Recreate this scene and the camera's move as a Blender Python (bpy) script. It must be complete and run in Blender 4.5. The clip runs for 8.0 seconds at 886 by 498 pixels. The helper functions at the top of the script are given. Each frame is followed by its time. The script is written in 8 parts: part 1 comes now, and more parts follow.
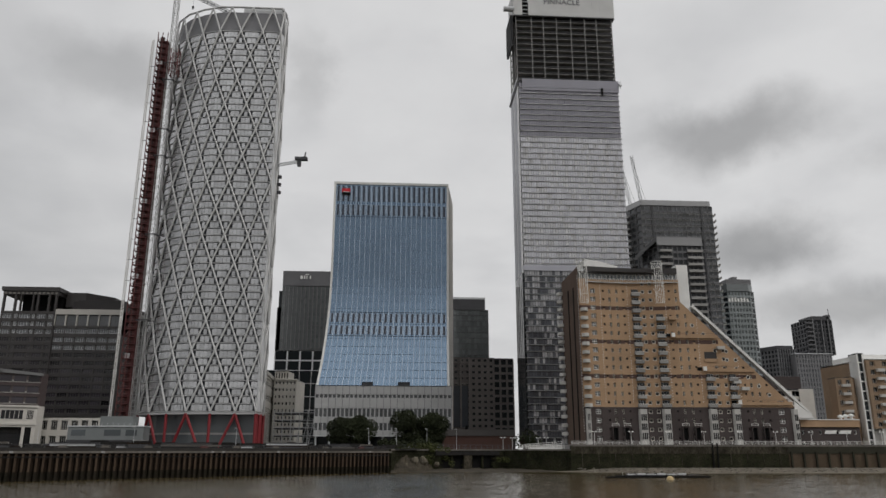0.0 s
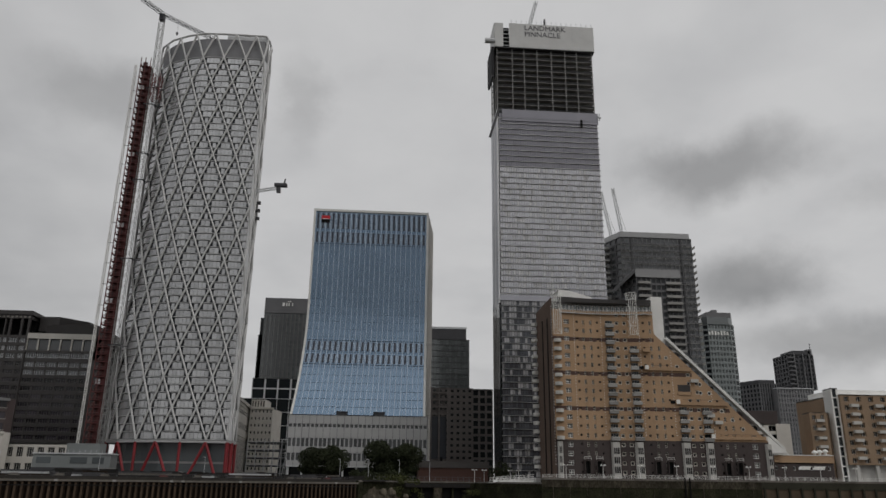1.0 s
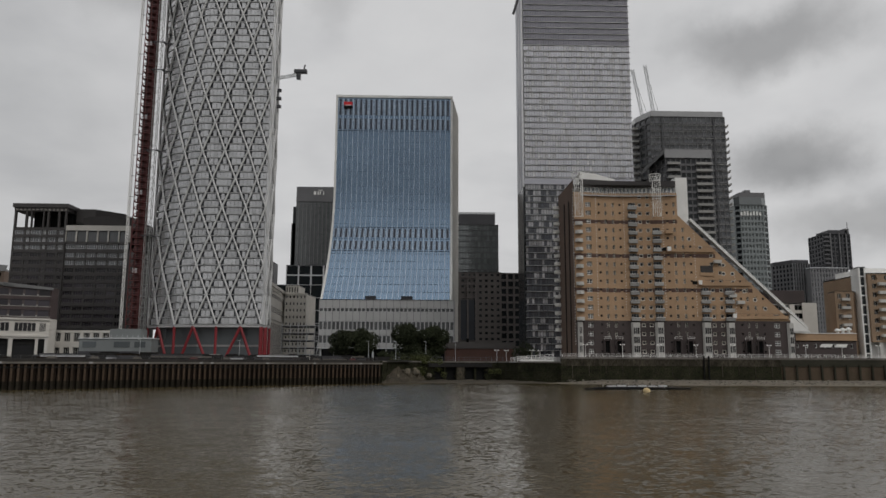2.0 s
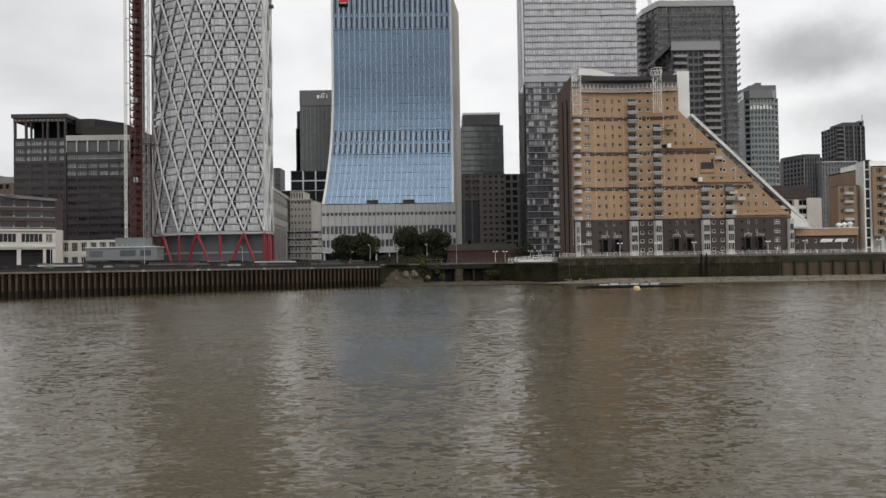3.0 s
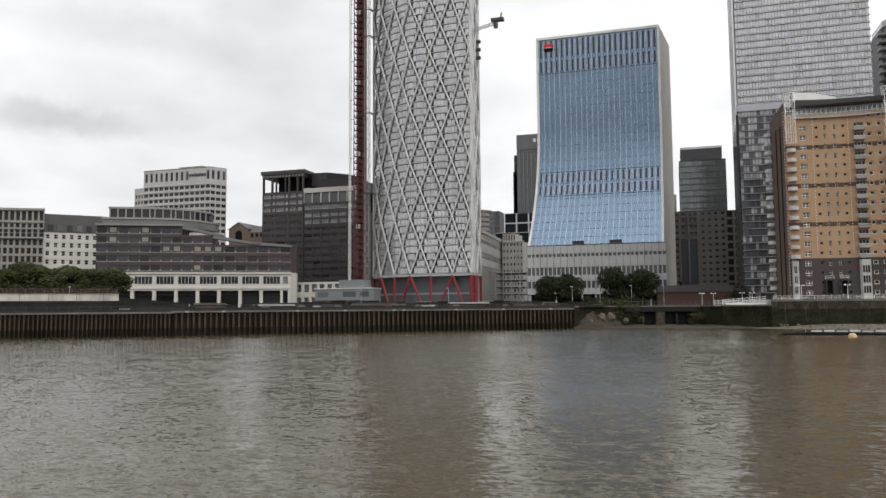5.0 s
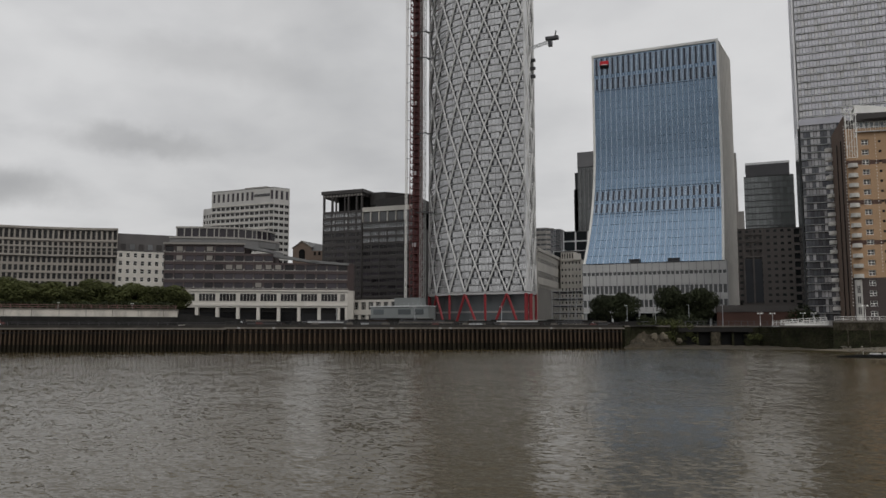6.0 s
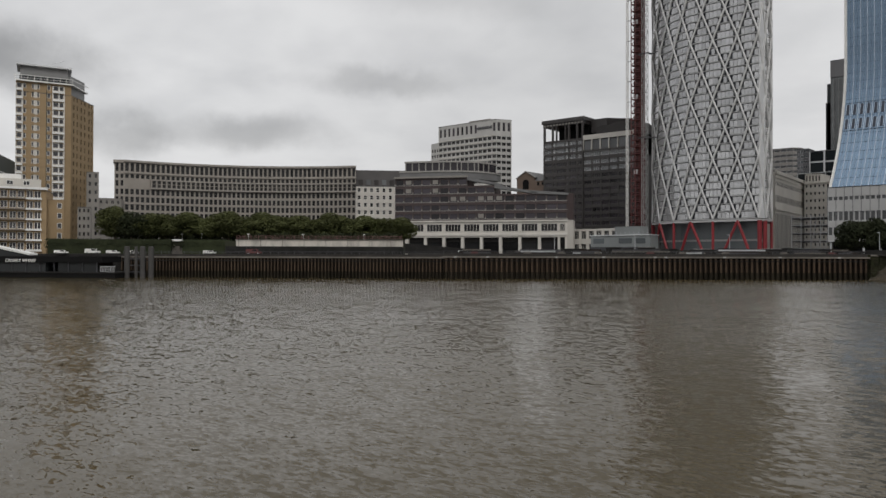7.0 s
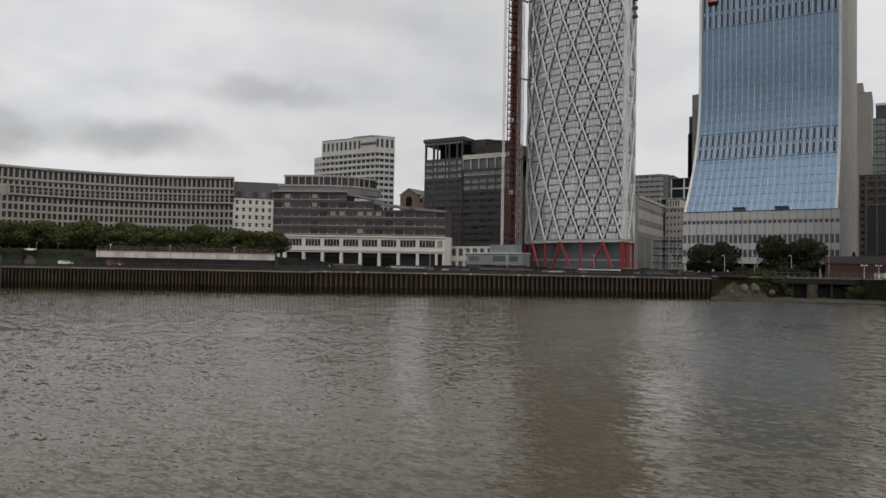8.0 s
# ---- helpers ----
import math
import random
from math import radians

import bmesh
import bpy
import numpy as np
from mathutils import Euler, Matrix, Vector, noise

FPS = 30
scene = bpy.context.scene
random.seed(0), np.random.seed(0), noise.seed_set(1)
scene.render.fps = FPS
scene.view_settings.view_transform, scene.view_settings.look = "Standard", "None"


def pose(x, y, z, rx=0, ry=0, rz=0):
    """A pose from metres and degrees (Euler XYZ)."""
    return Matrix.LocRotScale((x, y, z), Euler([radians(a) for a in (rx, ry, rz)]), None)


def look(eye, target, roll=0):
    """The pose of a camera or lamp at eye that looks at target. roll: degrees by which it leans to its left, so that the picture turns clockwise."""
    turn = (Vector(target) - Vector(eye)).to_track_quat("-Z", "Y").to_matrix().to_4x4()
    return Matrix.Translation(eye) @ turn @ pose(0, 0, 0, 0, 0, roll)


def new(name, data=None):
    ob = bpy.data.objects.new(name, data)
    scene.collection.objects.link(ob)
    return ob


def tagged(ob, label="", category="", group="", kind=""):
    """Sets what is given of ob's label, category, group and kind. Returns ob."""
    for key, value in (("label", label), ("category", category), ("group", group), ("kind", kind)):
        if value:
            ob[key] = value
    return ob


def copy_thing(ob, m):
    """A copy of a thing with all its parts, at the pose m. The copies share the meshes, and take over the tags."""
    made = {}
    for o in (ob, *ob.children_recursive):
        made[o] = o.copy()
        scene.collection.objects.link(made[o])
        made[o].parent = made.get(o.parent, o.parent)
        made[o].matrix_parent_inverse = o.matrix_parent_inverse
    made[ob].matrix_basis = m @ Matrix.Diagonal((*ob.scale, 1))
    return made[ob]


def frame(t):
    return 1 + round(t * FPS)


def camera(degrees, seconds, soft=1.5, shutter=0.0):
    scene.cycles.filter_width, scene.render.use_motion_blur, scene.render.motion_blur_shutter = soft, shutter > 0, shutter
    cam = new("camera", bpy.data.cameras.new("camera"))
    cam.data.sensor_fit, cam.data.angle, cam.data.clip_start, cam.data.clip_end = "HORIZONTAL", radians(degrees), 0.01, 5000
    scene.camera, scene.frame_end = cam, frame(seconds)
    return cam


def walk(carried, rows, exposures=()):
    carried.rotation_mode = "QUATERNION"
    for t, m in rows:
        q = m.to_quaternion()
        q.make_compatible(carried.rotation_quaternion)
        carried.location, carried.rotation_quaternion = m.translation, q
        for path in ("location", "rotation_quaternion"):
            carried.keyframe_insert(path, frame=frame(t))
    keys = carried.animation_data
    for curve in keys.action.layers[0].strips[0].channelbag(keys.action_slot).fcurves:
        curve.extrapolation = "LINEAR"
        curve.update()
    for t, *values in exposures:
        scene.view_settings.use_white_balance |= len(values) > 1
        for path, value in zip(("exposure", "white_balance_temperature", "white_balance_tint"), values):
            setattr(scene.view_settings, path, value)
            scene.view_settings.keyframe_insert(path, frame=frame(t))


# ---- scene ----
from collections import defaultdict

# ------------------------------------------------------------ camera and its way
# a boat going steadily along the river; seconds, yaw, pitch, roll
SPEED, HEADING, EYE = 6.0, radians(8.56), 6.45
ROWS = [
    (0.0, -3.86, 15.26, -0.04),
    (0.3, -3.82, 16.30, -0.33),
    (0.5, -4.44, 17.85, -0.89),
    (1.0, -4.78, 17.56, -0.65),
    (1.2, -4.27, 16.59, -0.55),
    (1.5, -2.39, 12.66, 0.01),
    (1.7, -1.95, 11.11, -0.38),
    (3.0, -0.50, 1.22, 0.88),
    (3.5, 0.34, 0.72, 0.73),
    (4.0, 4.69, 0.05, 0.63),
    (4.2, 6.15, 0.12, 0.66),
    (4.5, 9.06, 0.95, 0.88),
    (4.8, 13.82, 2.80, 0.79),
    (5.0, 17.31, 4.60, 0.40),
    (5.2, 19.94, 5.65, 0.15),
    (6.3, 24.82, 5.72, -0.29),
    (6.5, 28.51, 3.46, -0.22),
    (6.8, 36.19, 1.44, -0.17),
    (7.0, 40.26, 0.51, -0.13),
    (7.2, 43.00, 0.39, 0.08),
    (7.5, 42.22, 0.55, -0.25),
    (7.8, 35.80, 1.33, -0.37),
    (8.0, 31.67, 1.81, -1.04),
]
cam = camera(61.86, 8.0)
walk(cam, [(t, pose(SPEED * t * math.cos(HEADING), SPEED * t * math.sin(HEADING), EYE, 90 + pitch, roll, yaw)) for t, yaw, pitch, roll in ROWS],
     exposures=[(0.0, -0.2), (0.5, -0.34), (1.0, -0.48), (1.5, -0.48), (3.0, 0.32), (3.5, 0.42), (4.5, 0.54), (5.0, 0.46), (5.2, 0.34), (6.3, -0.26), (6.5, -0.26), (7.0, -0.02), (8.0, 0.02)])

# ------------------------------------------------------------ sky and sun
SUN_AZ, SUN_EL = radians(128), radians(42)     # a veiled sun behind the boat, to its right
world = bpy.data.worlds.new("overcast_sky")
scene.world = world
world.use_nodes = True
wn, wl = world.node_tree.nodes, world.node_tree.links
wn.clear()


def wnode(kind, **values):
    n = wn.new(kind)
    for key, value in values.items():
        n.inputs[key].default_value = value
    return n


sky = wn.new("ShaderNodeTexSky")
sky.sky_type, sky.sun_disc = "NISHITA", False
sky.sun_elevation, sky.sun_rotation, sky.dust_density = SUN_EL, SUN_AZ, 4.0
coord = wn.new("ShaderNodeTexCoord")
split = wn.new("ShaderNodeSeparateXYZ")
wl.new(coord.outputs["Generated"], split.inputs[0])
# the cloud base is a flat sheet: directions are laid on it
lift = wn.new("ShaderNodeMath"); lift.operation = "MAXIMUM"; lift.inputs[1].default_value = 0.0
wl.new(split.outputs["Z"], lift.inputs[0])
low = wn.new("ShaderNodeMath"); low.operation = "ADD"; low.inputs[1].default_value = 0.28
wl.new(lift.outputs[0], low.inputs[0])
flat = wn.new("ShaderNodeVectorMath"); flat.operation = "DIVIDE"
wl.new(coord.outputs["Generated"], flat.inputs[0])
spread = wn.new("ShaderNodeCombineXYZ")
for i in range(3):
    wl.new(low.outputs[0], spread.inputs[i])
wl.new(spread.outputs[0], flat.inputs[1])
big = wnode("ShaderNodeTexNoise", Scale=2.5, Detail=4.0, Roughness=0.5, Distortion=0.2)
small = wnode("ShaderNodeTexNoise", Scale=5.0, Detail=6.0, Roughness=0.55)
for n in (big, small):
    wl.new(flat.outputs[0], n.inputs["Vector"])
ramp = wn.new("ShaderNodeValToRGB")
ramp.color_ramp.elements[0].position, ramp.color_ramp.elements[0].color = 0.28, (0.73, 0.732, 0.737, 1)
ramp.color_ramp.elements[1].position, ramp.color_ramp.elements[1].color = 0.55, (0.84, 0.838, 0.84, 1)
wl.new(big.outputs["Fac"], ramp.inputs[0])
fine = wn.new("ShaderNodeValToRGB")
fine.color_ramp.elements[0].position, fine.color_ramp.elements[0].color = 0.3, (0.93, 0.93, 0.935, 1)
fine.color_ramp.elements[1].position, fine.color_ramp.elements[1].color = 0.65, (1.0, 1.0, 1.0, 1)
wl.new(small.outputs["Fac"], fine.inputs[0])
cloud = wn.new("ShaderNodeMix"); cloud.data_type, cloud.blend_type = "RGBA", "MULTIPLY"
cloud.inputs[0].default_value = 1.0
wl.new(ramp.outputs[0], cloud.inputs[6]); wl.new(fine.outputs[0], cloud.inputs[7])
# the cloud is thinner, so brighter, on the side of the veiled sun
toward = wn.new("ShaderNodeVectorMath"); toward.operation = "DOT_PRODUCT"
toward.inputs[1].default_value = (math.sin(SUN_AZ) * 0.9, math.cos(SUN_AZ) * 0.9, 0.3)
wl.new(coord.outputs["Generated"], toward.inputs[0])
glow = wn.new("ShaderNodeMapRange"); glow.interpolation_type = "SMOOTHSTEP"
glow.inputs[1].default_value, glow.inputs[2].default_value, glow.inputs[3].default_value, glow.inputs[4].default_value = -0.6, 0.5, 0.95, 1.0
wl.new(toward.outputs["Value"], glow.inputs[0])
bright = wn.new("ShaderNodeVectorMath"); bright.operation = "SCALE"
# behind the boat the overcast sky pales steadily from the horizon to overhead
zenith = wn.new("ShaderNodeMapRange"); zenith.interpolation_type = "SMOOTHSTEP"
zenith.inputs[1].default_value, zenith.inputs[2].default_value, zenith.inputs[3].default_value, zenith.inputs[4].default_value = 0.12, 0.8, 0.6, 1.4
wl.new(split.outputs["Z"], zenith.inputs[0])
south = wn.new("ShaderNodeMapRange"); south.interpolation_type = "SMOOTHSTEP"
south.inputs[1].default_value, south.inputs[2].default_value, south.inputs[3].default_value, south.inputs[4].default_value = -0.5, 0.3, 1.0, 0.0
wl.new(split.outputs["Y"], south.inputs[0])
rise = wn.new("ShaderNodeMix"); rise.data_type = "FLOAT"
rise.inputs[2].default_value = 1.0
wl.new(south.outputs[0], rise.inputs[0]); wl.new(zenith.outputs[0], rise.inputs[3])
overhead = wn.new("ShaderNodeMath"); overhead.operation = "MULTIPLY"
wl.new(glow.outputs[0], overhead.inputs[0]); wl.new(rise.outputs[0], overhead.inputs[1])
# single darker clouds under the sheet: bearing, height, half width, half height (degrees), depth
CLOUDS = ((26.5, 22.7, 7.5, 2.6, 0.44), (27.8, 14.2, 5.4, 2.6, 0.46), (33.0, 9.6, 7.0, 1.8, 0.34), (-22.6, 26.6, 5.5, 2.8, 0.26), (-8.0, 28.5, 2.4, 3.2, 0.2), (-36.0, 27.0, 8.0, 6.0, 0.14),
          (-45.0, 13.2, 6.0, 1.3, 0.26), (-54.5, 9.2, 6.5, 1.5, 0.32), (-74.0, 12.8, 9.0, 2.6, 0.55), (-63.5, 8.8, 4.0, 1.6, 0.34), (-40.0, 19.5, 9.0, 1.8, 0.14), (38.0, 19.0, 4.0, 1.6, 0.18), (-32.0, 12.0, 20.0, 11.0, 0.13))
ragged = wnode("ShaderNodeTexNoise", Scale=7.0, Detail=6.0, Roughness=0.6)
wl.new(coord.outputs["Generated"], ragged.inputs["Vector"])
tear = wn.new("ShaderNodeVectorMath"); tear.operation = "MULTIPLY_ADD"
tear.inputs[1].default_value, tear.inputs[2].default_value = (0.16, 0.16, 0.07), (-0.08, -0.08, -0.035)
wl.new(ragged.outputs["Color"], tear.inputs[0])
torn = wn.new("ShaderNodeVectorMath"); torn.operation = "ADD"
wl.new(coord.outputs["Generated"], torn.inputs[0]); wl.new(tear.outputs[0], torn.inputs[1])
shade = None
for az, el, w, h, depth in CLOUDS:
    spot = wn.new("ShaderNodeMapping"); spot.vector_type = "TEXTURE"
    a, e = radians(az), radians(el)
    spot.inputs["Location"].default_value = (math.sin(a) * math.cos(e), math.cos(a) * math.cos(e), math.sin(e))
    spot.inputs["Rotation"].default_value = (e, 0.0, -a)
    spot.inputs["Scale"].default_value = (radians(w), radians(w), radians(h))
    wl.new(torn.outputs[0], spot.inputs["Vector"])
    far = wn.new("ShaderNodeVectorMath"); far.operation = "LENGTH"
    wl.new(spot.outputs[0], far.inputs[0])
    thick = wn.new("ShaderNodeMapRange"); thick.interpolation_type = "SMOOTHSTEP"
    thick.inputs[1].default_value, thick.inputs[2].default_value, thick.inputs[3].default_value, thick.inputs[4].default_value = 0.25, 1.35, 1.0 - depth, 1.0
    wl.new(far.outputs["Value"], thick.inputs[0])
    if shade is None:
        shade = thick.outputs[0]
    else:
        k = wn.new("ShaderNodeMath"); k.operation = "MULTIPLY"
        wl.new(shade, k.inputs[0]); wl.new(thick.outputs[0], k.inputs[1])
        shade = k.outputs[0]
dimmed = wn.new("ShaderNodeMath"); dimmed.operation = "MULTIPLY"
wl.new(overhead.outputs[0], dimmed.inputs[0]); wl.new(shade, dimmed.inputs[1])
wl.new(cloud.outputs[2], bright.inputs[0]); wl.new(dimmed.outputs[0], bright.inputs["Scale"])
clear = wnode("ShaderNodeBackground", Strength=0.08)
veil = wnode("ShaderNodeBackground", Strength=1.0)
wl.new(sky.outputs[0], clear.inputs[0]); wl.new(bright.outputs[0], veil.inputs[0])
both = wn.new("ShaderNodeMixShader"); both.inputs[0].default_value = 0.93
wl.new(clear.outputs[0], both.inputs[1]); wl.new(veil.outputs[0], both.inputs[2])
end = wn.new("ShaderNodeOutputWorld")
wl.new(both.outputs[0], end.inputs[0])

sun = new("sun", bpy.data.lights.new("sun", "SUN"))
sun.data.energy, sun.data.angle, sun.data.color = 0.8, radians(25), (1.0, 0.97, 0.93)
sun.matrix_world = look((0, 0, 0), (-math.sin(SUN_AZ) * math.cos(SUN_EL), -math.cos(SUN_AZ) * math.cos(SUN_EL), -math.sin(SUN_EL)))

# ------------------------------------------------------------ materials
def material(name, base, rough=0.7, metal=0.0, vary=0.12, grain=0.0, scale=0.6, bump=0.0, fine=8.0, per_piece=0.0, stain=0.0, stain_col=(0.05, 0.045, 0.04), spec=0.5, streak=1.0, coat=0.0):
    """Paint, brick, stone, metal or glass: tone varies at a coarse and a fine scale, and by piece."""
    m = bpy.data.materials.new(name)
    m.use_nodes = True
    nt = m.node_tree
    nodes, links = nt.nodes, nt.links
    b = nodes["Principled BSDF"]
    b.inputs["Roughness"].default_value, b.inputs["Metallic"].default_value = rough, metal
    b.inputs["Specular IOR Level"].default_value = spec
    b.inputs["Coat Weight"].default_value = coat
    geo = nodes.new("ShaderNodeNewGeometry")
    place = nodes.new("ShaderNodeVectorMath"); place.operation = "MULTIPLY"
    place.inputs[1].default_value = (1.0, 1.0, 1.0 / streak)
    links.new(geo.outputs["Position"], place.inputs[0])
    n1 = nodes.new("ShaderNodeTexNoise"); n1.inputs["Scale"].default_value = scale * 0.25; n1.inputs["Detail"].default_value = 5
    n2 = nodes.new("ShaderNodeTexNoise"); n2.inputs["Scale"].default_value = fine; n2.inputs["Detail"].default_value = 4
    links.new(place.outputs[0], n1.inputs["Vector"]); links.new(place.outputs[0], n2.inputs["Vector"])

    def ranged(socket, lo, hi, a=0.3, z=0.7):
        r = nodes.new("ShaderNodeMapRange")
        r.inputs[1].default_value, r.inputs[2].default_value, r.inputs[3].default_value, r.inputs[4].default_value = a, z, lo, hi
        links.new(socket, r.inputs[0])
        return r.outputs[0]

    def times(a, b2):
        k = nodes.new("ShaderNodeMath"); k.operation = "MULTIPLY"
        links.new(a, k.inputs[0]); links.new(b2, k.inputs[1])
        return k.outputs[0]

    tone = times(ranged(n1.outputs["Fac"], 1 - vary, 1 + vary), ranged(n2.outputs["Fac"], 1 - max(grain, vary * 0.5), 1 + max(grain, vary * 0.5)))
    if per_piece:
        info = nodes.new("ShaderNodeObjectInfo")
        tone = times(tone, ranged(info.outputs["Random"], 1 - per_piece, 1 + per_piece, 0, 1))
        tone = times(tone, ranged(geo.outputs["Random Per Island"], 1 - per_piece, 1 + per_piece, 0, 1))
    mul = nodes.new("ShaderNodeVectorMath"); mul.operation = "SCALE"
    mul.inputs[0].default_value = base
    links.new(tone, mul.inputs["Scale"])
    colour = mul.outputs[0]
    if stain:
        n3 = nodes.new("ShaderNodeTexNoise"); n3.inputs["Scale"].default_value = scale * 0.7; n3.inputs["Detail"].default_value = 7; n3.inputs["Roughness"].default_value = 0.65
        links.new(place.outputs[0], n3.inputs["Vector"])
        mix = nodes.new("ShaderNodeMix"); mix.data_type = "RGBA"
        links.new(ranged(n3.outputs["Fac"], 0, stain, 0.45, 0.75), mix.inputs[0])
        links.new(colour, mix.inputs[6]); mix.inputs[7].default_value = (*stain_col, 1)
        colour = mix.outputs[2]
    links.new(colour, b.inputs["Base Color"])
    if bump:
        bp = nodes.new("ShaderNodeBump"); bp.inputs["Strength"].default_value = bump; bp.inputs["Distance"].default_value = 0.15
        links.new(n2.outputs["Fac"], bp.inputs["Height"])
        links.new(bp.outputs[0], b.inputs["Normal"])
    return m


def glazing(name, base, rough=0.08, spec=0.8, wave=0.02, per_piece=0.25, metal=0.0):
    """Dark or coated window glass, each pane a little out of true."""
    m = material(name, base, rough, metal, 0.05, 0.0, 0.3, fine=0.5, per_piece=per_piece, spec=spec * 0.8, coat=0.6 if metal else 0.1)
    nodes, links = m.node_tree.nodes, m.node_tree.links
    b = nodes["Principled BSDF"]
    geo = nodes["Geometry"]
    n = nodes.new("ShaderNodeTexNoise"); n.inputs["Scale"].default_value = 0.35; n.inputs["Detail"].default_value = 2
    links.new(geo.outputs["Position"], n.inputs["Vector"])
    bp = nodes.new("ShaderNodeBump"); bp.inputs["Strength"].default_value = wave * 5; bp.inputs["Distance"].default_value = 0.2
    links.new(n.outputs["Fac"], bp.inputs["Height"])
    links.new(bp.outputs[0], b.inputs["Normal"]); links.new(bp.outputs[0], b.inputs["Coat Normal"])
    b.inputs["Coat Roughness"].default_value = rough
    return m


M = dict(
    white=material("white_paint", (0.78, 0.775, 0.75), 0.6, vary=0.08, stain=0.15, stain_col=(0.4, 0.38, 0.34)),
    white_panel=material("pale_metal_panel", (0.62, 0.63, 0.64), 0.45, vary=0.06, per_piece=0.04),
    steel=material("grey_painted_steel", (0.55, 0.56, 0.57), 0.45, vary=0.08, spec=0.6),
    dark_steel=material("dark_steel", (0.05, 0.05, 0.055), 0.5, vary=0.15),
    red_steel=material("red_painted_steel", (0.24, 0.022, 0.028), 0.5, vary=0.1),
    hoist=material("rust_red_hoist_steel", (0.115, 0.032, 0.03), 0.65, vary=0.2, grain=0.2),
    brace=material("pale_painted_brace", (0.57, 0.57, 0.565), 0.45, vary=0.06),
    deep_glass=glazing("deep_set_window", (0.014, 0.014, 0.015), 0.15, 0.4, 0.02, 0.6),
    concrete=material("raw_concrete", (0.33, 0.32, 0.31), 0.85, vary=0.14, stain=0.3, stain_col=(0.12, 0.115, 0.11), bump=0.15),
    pale_stone=material("pale_limestone", (0.29, 0.265, 0.235), 0.8, vary=0.08, stain=0.2, stain_col=(0.22, 0.2, 0.18), bump=0.1),
    cream_stone=material("cream_precast", (0.57, 0.545, 0.50), 0.75, vary=0.08, stain=0.15, stain_col=(0.3, 0.28, 0.25)),
    brown_stone=material("dark_brown_granite", (0.105, 0.093, 0.088), 0.45, vary=0.15, per_piece=0.08),
    dark_brick=material("dark_brown_brick", (0.058, 0.045, 0.043), 0.85, vary=0.14, grain=0.2, bump=0.2, stain=0.15),
    brick=material("yellow_stock_brick", (0.385, 0.255, 0.155), 0.88, vary=0.1, grain=0.12, bump=0.2, stain=0.12, stain_col=(0.2, 0.13, 0.07)),
    red_brick=material("red_brick", (0.12, 0.062, 0.048), 0.88, vary=0.12, grain=0.16, bump=0.2, stain=0.15),
    brick_band=material("brown_brick_band", (0.085, 0.05, 0.04), 0.88, vary=0.12, grain=0.16),
    slate=material("dark_lead_roof", (0.03, 0.026, 0.025), 0.6, vary=0.2),
    roof=material("grey_roof_felt", (0.11, 0.11, 0.11), 0.9, vary=0.15),
    glass=glazing("window_glass", (0.018, 0.02, 0.022)),
    blue_glass=glazing("blue_curtain_glass", (0.145, 0.215, 0.298), 0.06, 1.0, 0.0, 0.03, 0.9),
    silver_glass=glazing("silver_curtain_glass", (0.56, 0.565, 0.57), 0.2, 1.0, 0.02, 0.14, 0.5),
    dark_glass=glazing("smoked_curtain_glass", (0.018, 0.021, 0.023), 0.08, 0.4),
    rust_pile=material("rusty_sheet_piling", (0.032, 0.023, 0.017), 0.9, vary=0.25, grain=0.25, bump=0.3, stain=0.4, stain_col=(0.035, 0.028, 0.022), streak=4.0, spec=0.12),
    quay_stone=material("weedy_river_masonry", (0.024, 0.023, 0.014), 0.92, vary=0.5, grain=0.5, fine=2.0, bump=0.4, stain=0.65, stain_col=(0.03, 0.04, 0.015), scale=1.2, spec=0.12),
    river_brick=material("worn_river_concrete", (0.10, 0.074, 0.053), 0.9, vary=0.2, grain=0.2, bump=0.3, stain=0.5, stain_col=(0.05, 0.045, 0.025), streak=2.0, spec=0.12),
    # paler rust for the piles' front faces: light painted in, under the stains
    pile_face=material("lit_pile_face", (0.066, 0.047, 0.033), 0.9, vary=0.3, grain=0.3, bump=0.3, stain=0.6, stain_col=(0.04, 0.03, 0.022), streak=5.0, scale=1.5, per_piece=0.15, spec=0.12),
    mud=material("river_foreshore_shingle", (0.15, 0.13, 0.1), 0.9, vary=0.25, grain=0.35, fine=1.5, bump=0.6, stain=0.4),
    asphalt=material("asphalt", (0.03, 0.029, 0.028), 0.9, vary=0.2, grain=0.1),
    leaf=material("plane_tree_leaves", (0.068, 0.076, 0.027), 0.85, vary=0.3, grain=0.2, fine=0.8, per_piece=0.16, spec=0.2),
    dark_leaf=material("dark_tree_leaves", (0.028, 0.034, 0.016), 0.85, vary=0.25, grain=0.2, fine=0.8, per_piece=0.16, spec=0.2),
    bark=material("bark", (0.07, 0.055, 0.04), 0.9, vary=0.2, bump=0.4),
    yellow=material("buoy_yellow", (0.55, 0.42, 0.22), 0.7),
    green_roof=material("green_copper_roof", (0.02, 0.034, 0.032), 0.5, vary=0.15),
    logo_red=material("red_logo_paint", (0.6, 0.01, 0.02), 0.4),
    # rubber black, also painted into openings that are dark only by shade
    black=material("black_rubber_and_shade", (0.010, 0.010, 0.010), 0.8, spec=0.1),
    lamp_white=material("white_lamp_globe", (0.85, 0.85, 0.82), 0.3, vary=0.02),
)


